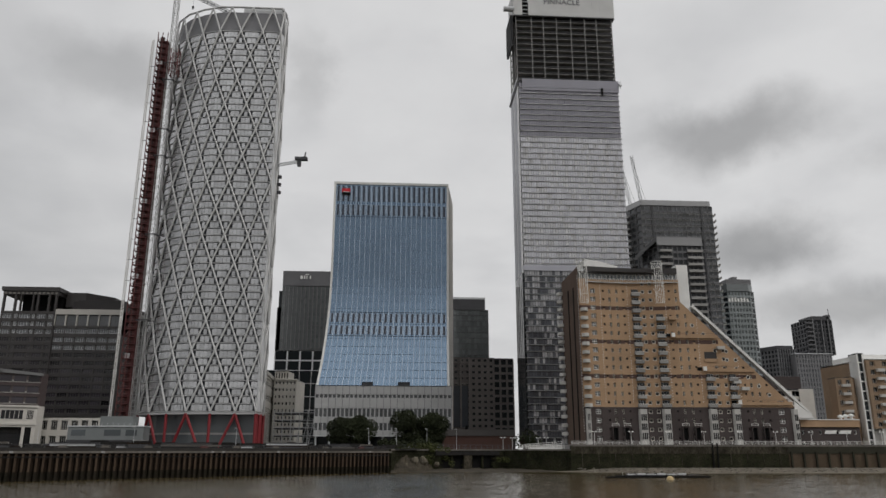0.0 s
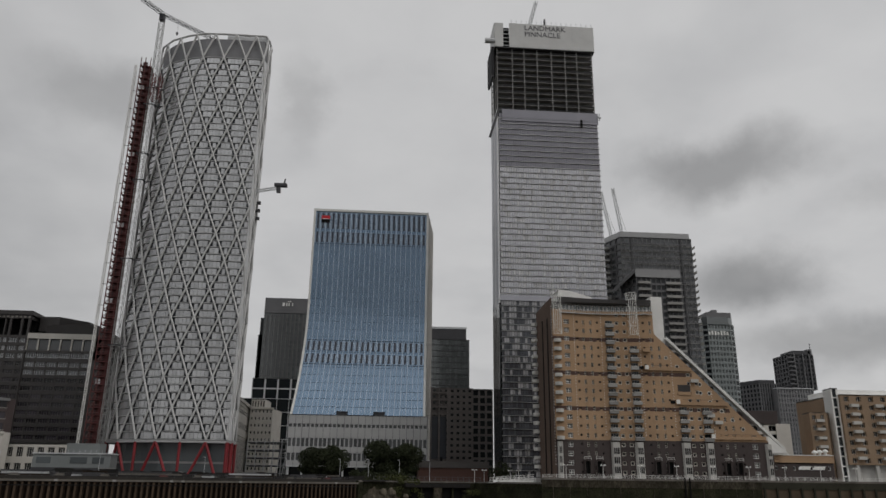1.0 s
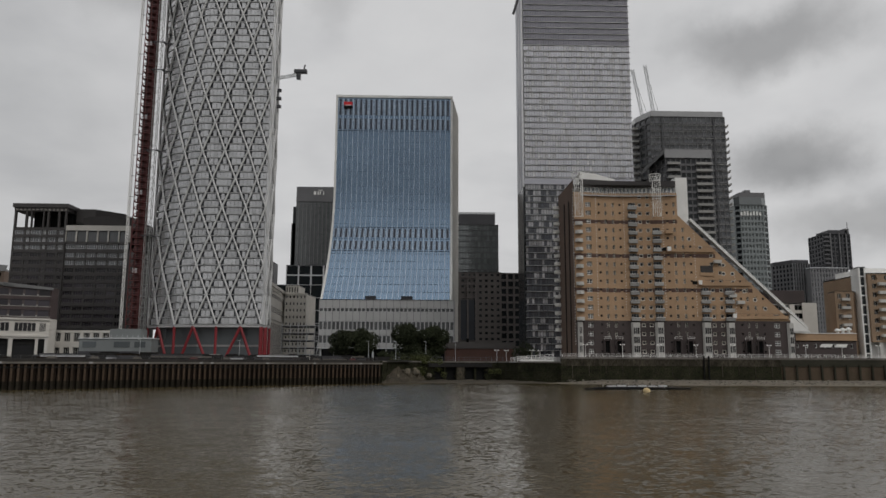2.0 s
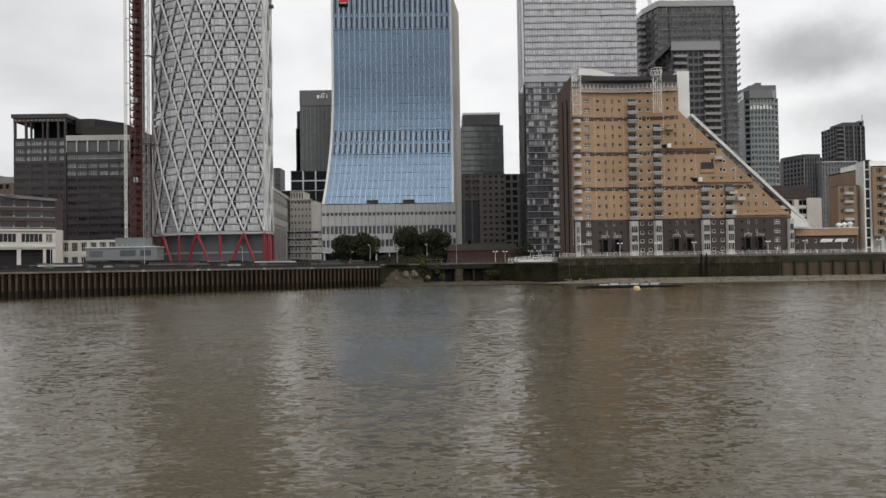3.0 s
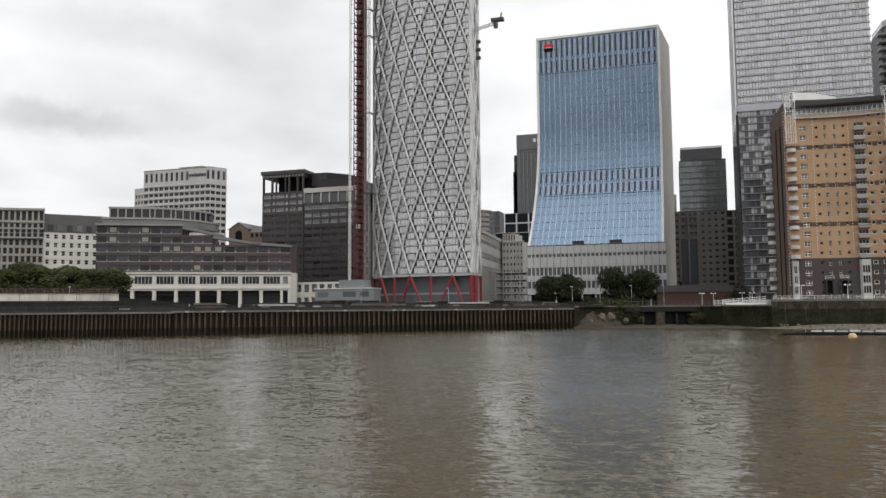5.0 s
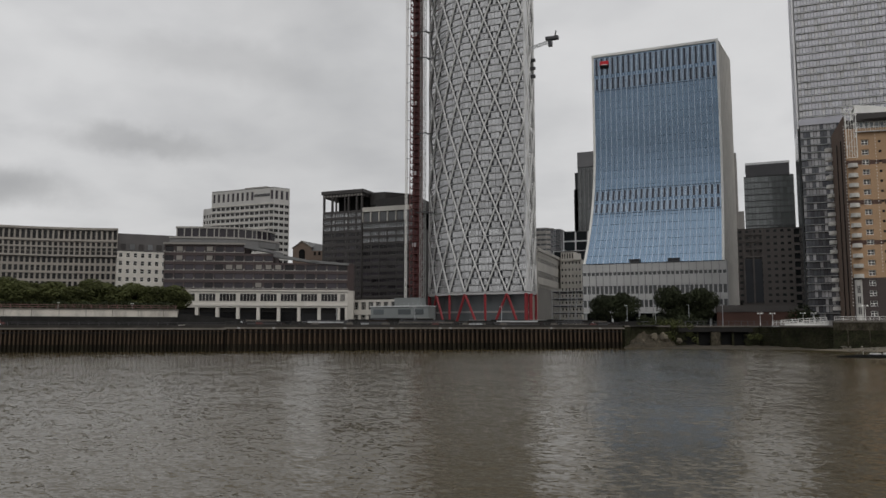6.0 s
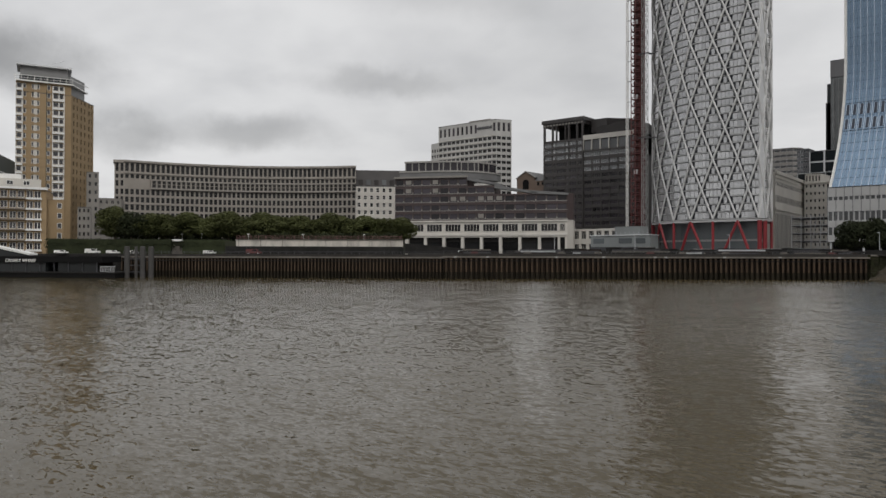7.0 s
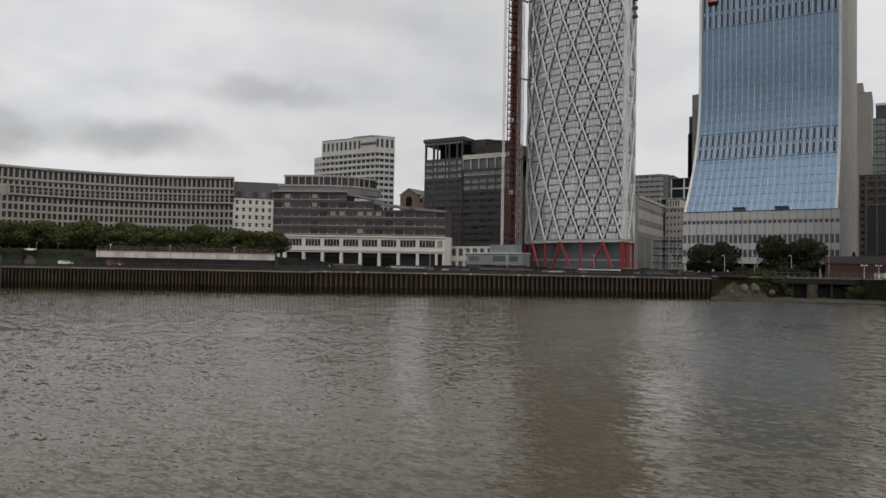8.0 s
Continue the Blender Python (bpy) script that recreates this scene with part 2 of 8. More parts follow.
def water_material():
    m = bpy.data.materials.new("river_water")
    m.use_nodes = True
    nodes, links = m.node_tree.nodes, m.node_tree.links
    b = nodes["Principled BSDF"]
    b.inputs["Base Color"].default_value = (0.060, 0.047, 0.024, 1)
    b.inputs["Roughness"].default_value, b.inputs["IOR"].default_value = 0.045, 1.33
    geo = nodes.new("ShaderNodeNewGeometry")

    def vec(op, a, b):
        n = nodes.new("ShaderNodeVectorMath"); n.operation = op
        for socket, value in zip(n.inputs, (a, b)):
            if isinstance(value, tuple):
                socket.default_value = value
            else:
                links.new(value, socket)
        return n.outputs[0]

    # wave slopes at four sizes of chop, summed; tilted below to steer reflections
    slope = None
    for scale, size, detail in ((0.35, 0.22, 2), (1.8, 0.6, 2), (4.8, 0.9, 2), (11.0, 0.45, 2)):
        n = nodes.new("ShaderNodeTexNoise")
        n.inputs["Scale"].default_value, n.inputs["Detail"].default_value, n.inputs["Distortion"].default_value = scale, detail, 0.6
        links.new(vec("MULTIPLY", geo.outputs["Position"], (0.55, 1.0, 1.0)), n.inputs["Vector"])
        one = vec("MULTIPLY", vec("SUBTRACT", n.outputs["Color"], (0.5, 0.5, 0.5)), (size * 0.5, size, 0.0))
        slope = one if slope is None else vec("ADD", slope, one)
    # gusts: stretches of rougher and calmer water
    gust = nodes.new("ShaderNodeTexNoise"); gust.inputs["Scale"].default_value, gust.inputs["Detail"].default_value = 0.035, 3
    links.new(geo.outputs["Position"], gust.inputs["Vector"])
    calm = nodes.new("ShaderNodeMapRange")
    calm.inputs[1].default_value, calm.inputs[2].default_value, calm.inputs[3].default_value, calm.inputs[4].default_value = 0.35, 0.65, 0.6, 1.15
    links.new(gust.outputs["Fac"], calm.inputs[0])
    scaled = nodes.new("ShaderNodeVectorMath"); scaled.operation = "SCALE"
    links.new(slope, scaled.inputs[0]); links.new(calm.outputs[0], scaled.inputs["Scale"])
    up = nodes.new("ShaderNodeVectorMath"); up.operation = "NORMALIZE"
    # normals tilted and clamped towards -y, so far water mirrors sky, not quay
    leaning = vec("MINIMUM", vec("ADD", scaled.outputs[0], (0.0, -0.08, 1.0)), (1.0, -0.015, 1.0))
    links.new(leaning, up.inputs[0])
    links.new(up.outputs[0], b.inputs["Normal"])
    return m


M["water"] = water_material()

# ------------------------------------------------------------ building tools
Z_QUAY = 6.8          # the quay's level over the river


class Geo:
    """Collects faces for one mesh; boxes and panels stand in a frame (origin, along, outward)."""

    def __init__(self):
        self.v, self.f, self.m = [], [], []

    def poly(self, pts, mat=0):
        n = len(self.v)
        self.v.extend(tuple(p) for p in pts)
        self.f.append(tuple(range(n, n + len(pts)))); self.m.append(mat)
        return self

    def box(self, x0, x1, y0, y1, z0, z1, mat=0, at=None):
        c = [(x, y, z) for z in (z0, z1) for y in (y0, y1) for x in (x0, x1)]
        if at is not None:
            c = [tuple(at @ Vector(p)) for p in c]
        n = len(self.v)
        self.v.extend(c)
        for q in ((0, 2, 3, 1), (4, 5, 7, 6), (0, 1, 5, 4), (2, 6, 7, 3), (0, 4, 6, 2), (1, 3, 7, 5)):
            self.f.append(tuple(n + i for i in q)); self.m.append(mat)
        return self

    def prism(self, ring, z0, z1, mat=0, top=None):
        n, k = len(self.v), len(ring)
        self.v.extend((x, y, z0) for x, y in ring); self.v.extend((x, y, z1) for x, y in ring)
        for i in range(k):
            j = (i + 1) % k
            self.f.append((n + i, n + j, n + k + j, n + k + i)); self.m.append(mat)
        self.f.append(tuple(n + k + i for i in range(k))); self.m.append(mat if top is None else top)
        self.f.append(tuple(n + k - 1 - i for i in range(k))); self.m.append(mat)
        return self

    def bar(self, a, b, r, sides=6, mat=0, r2=None):
        a, b = Vector(a), Vector(b)
        d = b - a
        turn = d.to_track_quat("Z", "Y").to_matrix()
        n = len(self.v)
        for end, rad in ((a, r), (b, r if r2 is None else r2)):
            for i in range(sides):
                w = 2 * math.pi * i / sides
                self.v.append(tuple(end + turn @ Vector((rad * math.cos(w), rad * math.sin(w), 0))))
        for i in range(sides):
            j = (i + 1) % sides
            self.f.append((n + i, n + j, n + sides + j, n + sides + i)); self.m.append(mat)
        self.f.append(tuple(n + sides - 1 - i for i in range(sides))); self.m.append(mat)
        self.f.append(tuple(n + sides + i for i in range(sides))); self.m.append(mat)
        return self

    def mesh(self, name, mats):
        me = bpy.data.meshes.new(name)
        me.from_pydata(self.v, [], self.f)
        for m in mats if isinstance(mats, (list, tuple)) else [mats]:
            me.materials.append(M[m])
        me.polygons.foreach_set("material_index", self.m)
        me.update()
        return me


def part(name, shape, mats, parent=None, label=""):
    """Links a Geo as one mesh object under a thing or a part."""
    ob = new(name, shape.mesh(name, mats))
    ob.parent = parent
    return tagged(ob, label)


def piece(name, mesh, parent, m):
    """An object of its own on a shared mesh, with no tags."""
    ob = new(name, mesh)
    ob.parent = parent
    ob.matrix_basis = m
    return ob


def thing(name, label, category, group="", kind="", at=(0, 0, 0)):
    ob = tagged(new(name), label, category, group, kind)
    ob.location = at
    ob.empty_display_size = 1.0
    return ob


def wall_frame(p, q, z=0.0):
    """x runs from p to q along the wall, y points into the building, z up."""
    u = Vector((q[0] - p[0], q[1] - p[1], 0)).normalized()
    n = Vector((-u.y, u.x, 0))
    m = Matrix.Identity(4)
    for i, a in enumerate((u, n, Vector((0, 0, 1)))):
        m.col[i][:3] = a
    m.translation = (p[0], p[1], z)
    return m


def span(p, q):
    return math.hypot(q[0] - p[0], q[1] - p[1])


def evenly(length, n, share=0.6, margin=0.0):
    """n openings along a length, each taking that share of its bay."""
    bay = (length - 2 * margin) / n
    return [(margin + bay * (i + 0.5 - share / 2), margin + bay * (i + 0.5 + share / 2)) for i in range(n)]


def floors(z0, z1, n, low=0.3, high=0.85):
    h = (z1 - z0) / n
    return [(z0 + h * (i + low), z0 + h * (i + high)) for i in range(n)]


def window_geo(w, h, nx, ny, fw=0.09):
    """One welded window: frame and bars (slot 0), a pane set back in each light (slot 1)."""
    g, seen = Geo(), {}

    def at(*p):
        if p not in seen:
            seen[p] = len(g.v); g.v.append(p)
        return seen[p]

    def edges(total, n):
        out = [0.0, fw]
        for i in range(1, n):
            out += [total * i / n - fw / 2, total * i / n + fw / 2]
        return [round(v, 4) for v in out + [total - fw, total]]

    xs, zs = edges(w, nx), edges(h, ny)
    for i in range(len(xs) - 1):
        for j in range(len(zs) - 1):
            a, b, c, d = xs[i], xs[i + 1], zs[j], zs[j + 1]
            ring = [(a, c), (b, c), (b, d), (a, d)]
            if i % 2 and j % 2:
                g.f.append(tuple(at(x, 0.07, z) for x, z in ring)); g.m.append(1)
                for k in range(4):
                    p, q = ring[k], ring[(k + 1) % 4]
                    g.f.append((at(p[0], 0.0, p[1]), at(q[0], 0.0, q[1]), at(q[0], 0.07, q[1]), at(p[0], 0.07, p[1]))); g.m.append(0)
            else:
                g.f.append(tuple(at(x, 0.0, z) for x, z in ring)); g.m.append(0)
    return g


class Front:
    """The walls of one building: openings cut right through the outer leaf, windows set back in them."""

    def __init__(self, parent, limit=300):
        self.parent, self.left, self.wall = parent, limit, Geo()
        self.rest, self.shapes = {}, {}

    def put(self, geo_key, make, mats, m, name="window"):
        if geo_key not in self.shapes:
            g = make()
            self.shapes[geo_key] = (g, g.mesh(name, mats))
        g, me = self.shapes[geo_key]
        if self.left > 0:
            self.left -= 1
            return piece(name, me, self.parent, m)
        rest = self.rest.setdefault((name, tuple(mats)), Geo())
        n = len(rest.v)
        rest.v.extend(tuple(m @ Vector(p)) for p in g.v)
        rest.f.extend(tuple(n + i for i in f) for f in g.f)
        rest.m.extend(g.m)

    def opening(self, fr, u0, u1, v0, v1, spec, depth=0.3, name="window"):
        nx, ny, frame_mat, glass_mat, fw = spec
        w, h = round(u1 - u0, 2), round(v1 - v0, 2)
        self.put((w, h, spec, name), lambda: window_geo(w, h, nx, ny, fw), [frame_mat, glass_mat], fr @ Matrix.Translation((u0, depth, v0)), name)

    def grid(self, fr, length, z0, z1, cols, rows, spec, depth=0.3, mat=0, skip=None, keep=None):
        """A wall of that length from z0 to z1 with an opening at each column and row."""
        w = self.wall

        def q(u0, u1, v0, v1):
            if u1 - u0 > 1e-4 and v1 - v0 > 1e-4:
                w.poly([fr @ Vector(p) for p in ((u0, 0, v0), (u1, 0, v0), (u1, 0, v1), (u0, 0, v1))], mat)

        v = z0
        for r0, r1 in rows:
            q(0, length, v, r0)
            u = 0.0
            for c0, c1 in cols:
                if skip and skip((c0 + c1) / 2, (r0 + r1) / 2):
                    continue
                q(u, c0, r0, r1)
                for a, b in (((c0, r0), (c1, r0)), ((c1, r0), (c1, r1)), ((c1, r1), (c0, r1)), ((c0, r1), (c0, r0))):
                    w.poly([fr @ Vector(p) for p in ((a[0], 0, a[1]), (b[0], 0, b[1]), (b[0], depth + 0.12, b[1]), (a[0], depth + 0.12, a[1]))], mat)
                self.opening(fr, c0, c1, r0, r1, spec, depth)
                u = c1
            q(u, length, r0, r1)
            v = r1
        q(0, length, v, z1)
        return self

    def plain(self, p, q, z0, z1, mat=0):
        self.wall.poly([(p[0], p[1], z0), (q[0], q[1], z0), (q[0], q[1], z1), (p[0], p[1], z1)], mat)
        return self

    def finish(self, mats, ring=None, top=None, roof_mat="roof", name="wall", parapet=0.0):
        if self.wall.v:
            part(name, self.wall, mats, self.parent)
        for (nm, ms), g in self.rest.items():
            tagged(part(nm, g, list(ms), self.parent), kind="stuff")
        if ring:
            part("roof", Geo().prism(ring, top - 0.4, top), roof_mat, self.parent)


def walls(fr, ring, z0, z1, fronts, mat=0):
    """Closes a ring of walls; fronts maps an edge's number to (columns, rows, spec, depth)."""
    for i, p in enumerate(ring):
        q = ring[(i + 1) % len(ring)]
        if i in fronts:
            cols, rows, spec, depth = fronts[i]
            fr.grid(wall_frame(p, q), span(p, q), z0, z1, cols, rows, spec, depth, mat)
        else:
            fr.plain(p, q, z0, z1, mat)


def rect(x0, x1, y0, y1):
    return [(x0, y0), (x1, y0), (x1, y1), (x0, y1)]


def lattice(g, a, b, width, pitch, r=0.09, sides=4, mat=0):
    """Four chords with zigzag bracing from a to b."""
    a, b = Vector(a), Vector(b)
    d = b - a
    turn = d.to_track_quat("Z", "Y").to_matrix()
    n = max(2, round(d.length / pitch))
    corner = [turn @ Vector((sx * width / 2, sy * width / 2, 0)) for sx, sy in ((-1, -1), (1, -1), (1, 1), (-1, 1))]
    for c in corner:
        g.bar(a + c, b + c, r, sides, mat)
    for i in range(n):
        p, q = a + d * (i / n), a + d * ((i + 1) / n)
        for k in range(4):
            c1, c2 = corner[k], corner[(k + 1) % 4]
            g.bar(p + c1, q + c2, r * 0.6, 3, mat) if (i + k) % 2 else g.bar(p + c2, q + c1, r * 0.6, 3, mat)
            g.bar(p + c1, p + c2, r * 0.6, 3, mat)
    return g


def sign_bars(parent, name, fr, u, v, width, height, n, mat, label):
    """Unreadable or trade lettering: plain bars of its size."""
    g = Geo()
    step = width / n
    for i in range(n):
        g.box(u + i * step, u + i * step + step * 0.62, -0.25, 0.0, v, v + height * (1.0 if i % 3 else 0.8), 0, fr)
    return part(name, g, mat, parent, label)


def lettering(name, text, mat, size, m, parent):
    cu = bpy.data.curves.new(name, "FONT")
    cu.body, cu.size, cu.extrude, cu.align_x = text, size, 0.06, "LEFT"
    cu.resolution_u = 2
    tmp = new(name + "_outline", cu)
    dg = bpy.context.evaluated_depsgraph_get()
    me = bpy.data.meshes.new_from_object(tmp.evaluated_get(dg))
    bpy.data.objects.remove(tmp)
    me.materials.clear(); me.materials.append(M[mat])
    ob = new(name, me)
    ob.parent, ob.matrix_basis = parent, m
    return ob

# ------------------------------------------------------------ river, ground and quays
water = part("water", Geo().poly([(-3000, -3000, 0), (3000, -3000, 0), (3000, 3000, 0), (-3000, 3000, 0)]), "water")
tagged(water, "brown rippled river water under an overcast sky", "river", kind="structure")
W_LEFT, W_STEP, W_END = (-173.0, 112.0), (-92.0, 164.0), (0.0, 237.0)      # line of the sheet-piled quay
INLET = [(1.5, 240.5), (12.5, 251.0), (38.0, 256.0), (44.0, 247.0), (56.0, 241.5)]
WALL_Y = 240.5
BANK = [(-900, -260), (-420, -60), (-260, 55), (-174.0, 113.4), (-92.8, 165.4), (-1.2, 238.4)] + [(x, y + 1.2) for x, y in INLET] + [(57.5, WALL_Y + 1.0), (230, WALL_Y + 1.0), (900, 260)]
ground = part("ground", Geo().prism(BANK + [(2600, 260), (2600, 2600), (-2600, 2600), (-2600, -260)], -2.0, Z_QUAY), "asphalt")
tagged(ground, "dark paved quay ground behind the river walls", "ground", kind="structure")
promenade = part("promenade", Geo().prism([(57.2, WALL_Y + 0.1), (300, WALL_Y + 0.1), (300, 300), (57.2, 300)], Z_QUAY - 0.05, 8.4), "concrete")
tagged(promenade, "raised concrete riverside promenade", "pavement", kind="structure")
far_bank = part("far_bank", Geo().prism([(-2600, -330), (2600, -330), (2600, -2600), (-2600, -2600)], -2.0, 7.0), "asphalt")
tagged(far_bank, "low opposite river bank behind the boat", "ground", kind="structure")
# unseen row, added to give the glass a dark low horizon to mirror
opposite = part("wall_opposite", Geo().prism([(-2600, -345), (2600, -345), (2600, -365), (-2600, -365)], 7.0, 24.0), "dark_brick")
tagged(opposite, "unseen long plain brick row added on the opposite bank", "wall", kind="structure")

# sheet piling: each pile a bent steel trough
def pile_mesh(pitch, depth, z0, z1):
    g = Geo()
    prof = [(0, 0), (pitch * 0.34, 0), (pitch * 0.45, -depth), (pitch * 0.79, -depth), (pitch * 0.90, 0), (pitch, 0)]
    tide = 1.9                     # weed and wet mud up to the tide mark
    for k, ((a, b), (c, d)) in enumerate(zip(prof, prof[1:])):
        # front face takes the paler slot, painted as catching more light than the troughs
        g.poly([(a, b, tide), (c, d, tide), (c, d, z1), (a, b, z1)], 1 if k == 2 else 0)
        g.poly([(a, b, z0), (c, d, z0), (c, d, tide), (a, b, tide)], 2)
    g.poly([(x, y, z1) for x, y in prof])
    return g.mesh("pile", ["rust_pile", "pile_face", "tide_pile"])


def piled_wall(name, p, q, pitch, z1, label):
    w = thing(name, label, "river wall", kind="structure")
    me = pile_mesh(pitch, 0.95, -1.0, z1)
    n = int(span(p, q) / pitch)
    fr = wall_frame(p, q)
    for i in range(n):
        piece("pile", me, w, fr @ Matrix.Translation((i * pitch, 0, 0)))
    part("backing", Geo().box(0, n * pitch, 0.02, 1.2, -1.0, z1 + 0.1, 0, fr), "rust_pile", w)
    part("coping", Geo().box(-0.3, n * pitch + 0.5, -1.15, 1.4, z1 + 0.1, z1 + 0.55, 0, fr), "quay_coping", w, "stained concrete coping beam")
    part("capping_wall", Geo().box(-0.3, n * pitch + 0.5, 0.2, 0.8, z1 + 0.55, z1 + 1.2, 0, fr), "parapet_grey", w)
    part("waling", Geo().box(0, n * pitch, -1.06, -0.93, z1 - 0.85, z1 - 0.6, 0, fr), "quay_dark", w)
    g = Geo()
    for i in range(int(n * pitch / 2.4)):
        g.box(i * 2.4, i * 2.4 + 0.08, 0.9, 0.98, z1 + 1.2, z1 + 2.0, 0, fr)
    g.box(0, n * pitch, 0.9, 0.98, z1 + 1.95, z1 + 2.02, 0, fr).box(0, n * pitch, 0.9, 0.96, z1 + 1.6, z1 + 1.66, 0, fr)
    part("quay_rail", g, "dark_steel", w)
    return w


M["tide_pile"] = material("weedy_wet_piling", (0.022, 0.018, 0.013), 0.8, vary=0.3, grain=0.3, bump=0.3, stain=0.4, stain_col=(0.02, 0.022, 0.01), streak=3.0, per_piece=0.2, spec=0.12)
M["parapet_grey"] = material("blotched_grey_parapet", (0.04, 0.037, 0.034), 0.85, vary=0.3, grain=0.2, stain=0.6, stain_col=(0.04, 0.037, 0.033), scale=1.4, spec=0.12)
M["inlet_earth"] = material("wet_brown_earth", (0.05, 0.04, 0.027), 0.9, vary=0.35, grain=0.4, fine=1.2, bump=0.6, stain=0.6, stain_col=(0.022, 0.026, 0.012), scale=1.5)
M["upper_stone"] = material("brown_grey_wall_course", (0.052, 0.045, 0.034), 0.9, vary=0.5, grain=0.5, fine=2.0, bump=0.3, stain=0.7, stain_col=(0.028, 0.03, 0.015), scale=1.6, streak=2.0, spec=0.12)
M["river_dark"] = material("dark_wet_masonry", (0.042, 0.04, 0.03), 0.85, vary=0.25, grain=0.2, stain=0.4, stain_col=(0.03, 0.035, 0.02), spec=0.12)
M["quay_coping"] = material("stained_coping_concrete", (0.15, 0.135, 0.118), 0.85, vary=0.25, grain=0.2, stain=0.75, stain_col=(0.06, 0.055, 0.045))
M["quay_dark"] = material("dark_quay_parapet", (0.02, 0.019, 0.018), 0.9, vary=0.3, stain=0.4, stain_col=(0.05, 0.05, 0.05), spec=0.2)
piled_wall("piled_quay_wall", W_STEP, W_END, 1.4, 5.75, "rust-brown sheet-piled river wall under a concrete coping")
back_wall = part("river_wall_up_stream", Geo().prism([(-260, 54), (-173, 112), (-173.6, 114), (-261, 56)], -1, 6.6), "quay_dark")
tagged(back_wall, "dark river wall behind the pier", "river wall", kind="structure")
piled_wall("piled_quay_wall", W_LEFT, W_STEP, 1.0, 5.55, "weathered grey-brown sheet-piled river wall")
bol = Geo().box(0, 0.8, 0, 0.1, 0, 0.42).mesh("mooring_plate", ["concrete"])
for i, u in enumerate((3, 12, 31, 44, 58, 61, 77, 92, 108)):
    b = new("mooring_plate", bol)
    b.matrix_basis = wall_frame(W_STEP, W_END) @ Matrix.Translation((u, -1.26, 5.88))
    tagged(b, "small white painted plate on the quay coping", "plate", "plates on the coping")

# clutter on the building site behind the coping: barriers, cabins, stacked steel
rnd = random.Random(11)
site = wall_frame(W_STEP, W_END)
bar_me = Geo().box(0, 2.2, 0, 0.45, 0, 0.25).box(0.2, 2.0, 0.12, 0.33, 0.25, 0.85).mesh("barrier", ["quay_coping"])
bar_red = Geo().box(0, 2.2, 0, 0.45, 0, 0.25).box(0.2, 2.0, 0.12, 0.33, 0.25, 0.85).mesh("barrier", ["hoist"])
for i in range(9):
    b = new("barrier", bar_red if i % 4 == 0 else bar_me)
    b.matrix_basis = site @ Matrix.Translation((8 + i * 12.1 + rnd.uniform(-3, 3), 2.2 + rnd.uniform(0, 1.5), 7.1)) @ Matrix.Diagonal((1, 1, 0.6, 1))
    tagged(b, "low plastic road barrier on the quay road", "barrier", "barriers on the quay")
deck_fill = part("quay_road", Geo().box(-10, 130, 1.0, 60, Z_QUAY - 0.05, 7.1, 0, site), "asphalt")
tagged(deck_fill, "dark quay road behind the coping", "road", kind="structure")
for i, (u, d, w) in enumerate(((4, 6, 12), (20, 7, 15), (37, 5, 9), (48, 7, 17), (68, 6, 8), (78, 8, 16), (97, 6, 13), (109, 5, 8))):
    s = thing("steel_stack", "stack of dark steel beams, pipes and boards on the quay", "stack", "stacks on the quay")
    for k in range(7):
        layer, lane = divmod(k, 3)
        a, b = u + rnd.uniform(0, 2.5), u + w - rnd.uniform(0, 4.0)
        z = 7.1 + 0.42 * layer
        y = d + 0.7 * lane + 0.1 * layer
        if k % 3 == 1:
            g = Geo().bar(site @ Vector((a, y + 0.2, z + 0.21)), site @ Vector((b, y + 0.2, z + 0.21)), 0.2, 8)
        else:
            g = Geo().box(a, b, y, y + 0.45, z, z + 0.1, 0, site).box(a, b, y + 0.17, y + 0.28, z + 0.1, z + 0.3, 0, site).box(a, b, y, y + 0.45, z + 0.3, z + 0.4, 0, site)
        part("pipe" if k % 3 == 1 else "beam", g, ("dark_steel", "rust_pile", "dark_steel", "quay_dark", "steel", "dark_steel", "quay_coping")[(k + i) % 7], s)

# masonry round the inlet: rough courses, two double culverts
inlet = thing("inlet_wall", "weed-grown stone wall round a small inlet with culverts", "river wall", kind="structure")
pts = [W_END] + INLET + [(57.0, WALL_Y)]
stones = []
for a, b in zip(pts, pts[1:]):
    fr = wall_frame(a, b)
    L = span(a, b)
    culvert = abs(L - 25) < 1.5
    z = -1.0
    while z < 6.4:
        h = rnd.uniform(0.55, 0.8)
        u = 0.0
        while u < L - 0.05:
            w = min(rnd.uniform(0.9, 2.0), L - u)
            mid = u + w / 2
            inside = culvert and z < 4.6 and any(c0 - 0.5 < mid < c1 + 0.5 for c0, c1 in ((4.2, 7.2), (8.2, 11.4), (14.6, 17.6), (18.6, 21.6)))
            if not inside:
                stones.append((fr, u, w, z, min(h, 6.9 - z), rnd.uniform(-0.12, 0.1)))
            u += w
        z += h
    # behind the culverts the core is black, in place of their shaded depth
    part("core", Geo().box(0, L, 0.9, 1.6, -1, 6.6, 0, fr), "black" if culvert else "quay_stone", inlet)
    if culvert:
        part("culvert_pier", Geo().box(11.6, 14.4, -0.5, 1.0, -1, 6.2, 0, fr), "upper_stone", inlet)
        for c in (7.5, 18.0):
            part("culvert_post", Geo().box(c - 0.1, c + 0.5, -0.2, 0.8, -1, 5.2, 0, fr), "quay_stone", inlet)
        part("culvert_beam", Geo().box(2.0, 24.0, -0.6, 0.9, 5.0, 6.3, 0, fr), "quay_dark", inlet)
more = Geo()
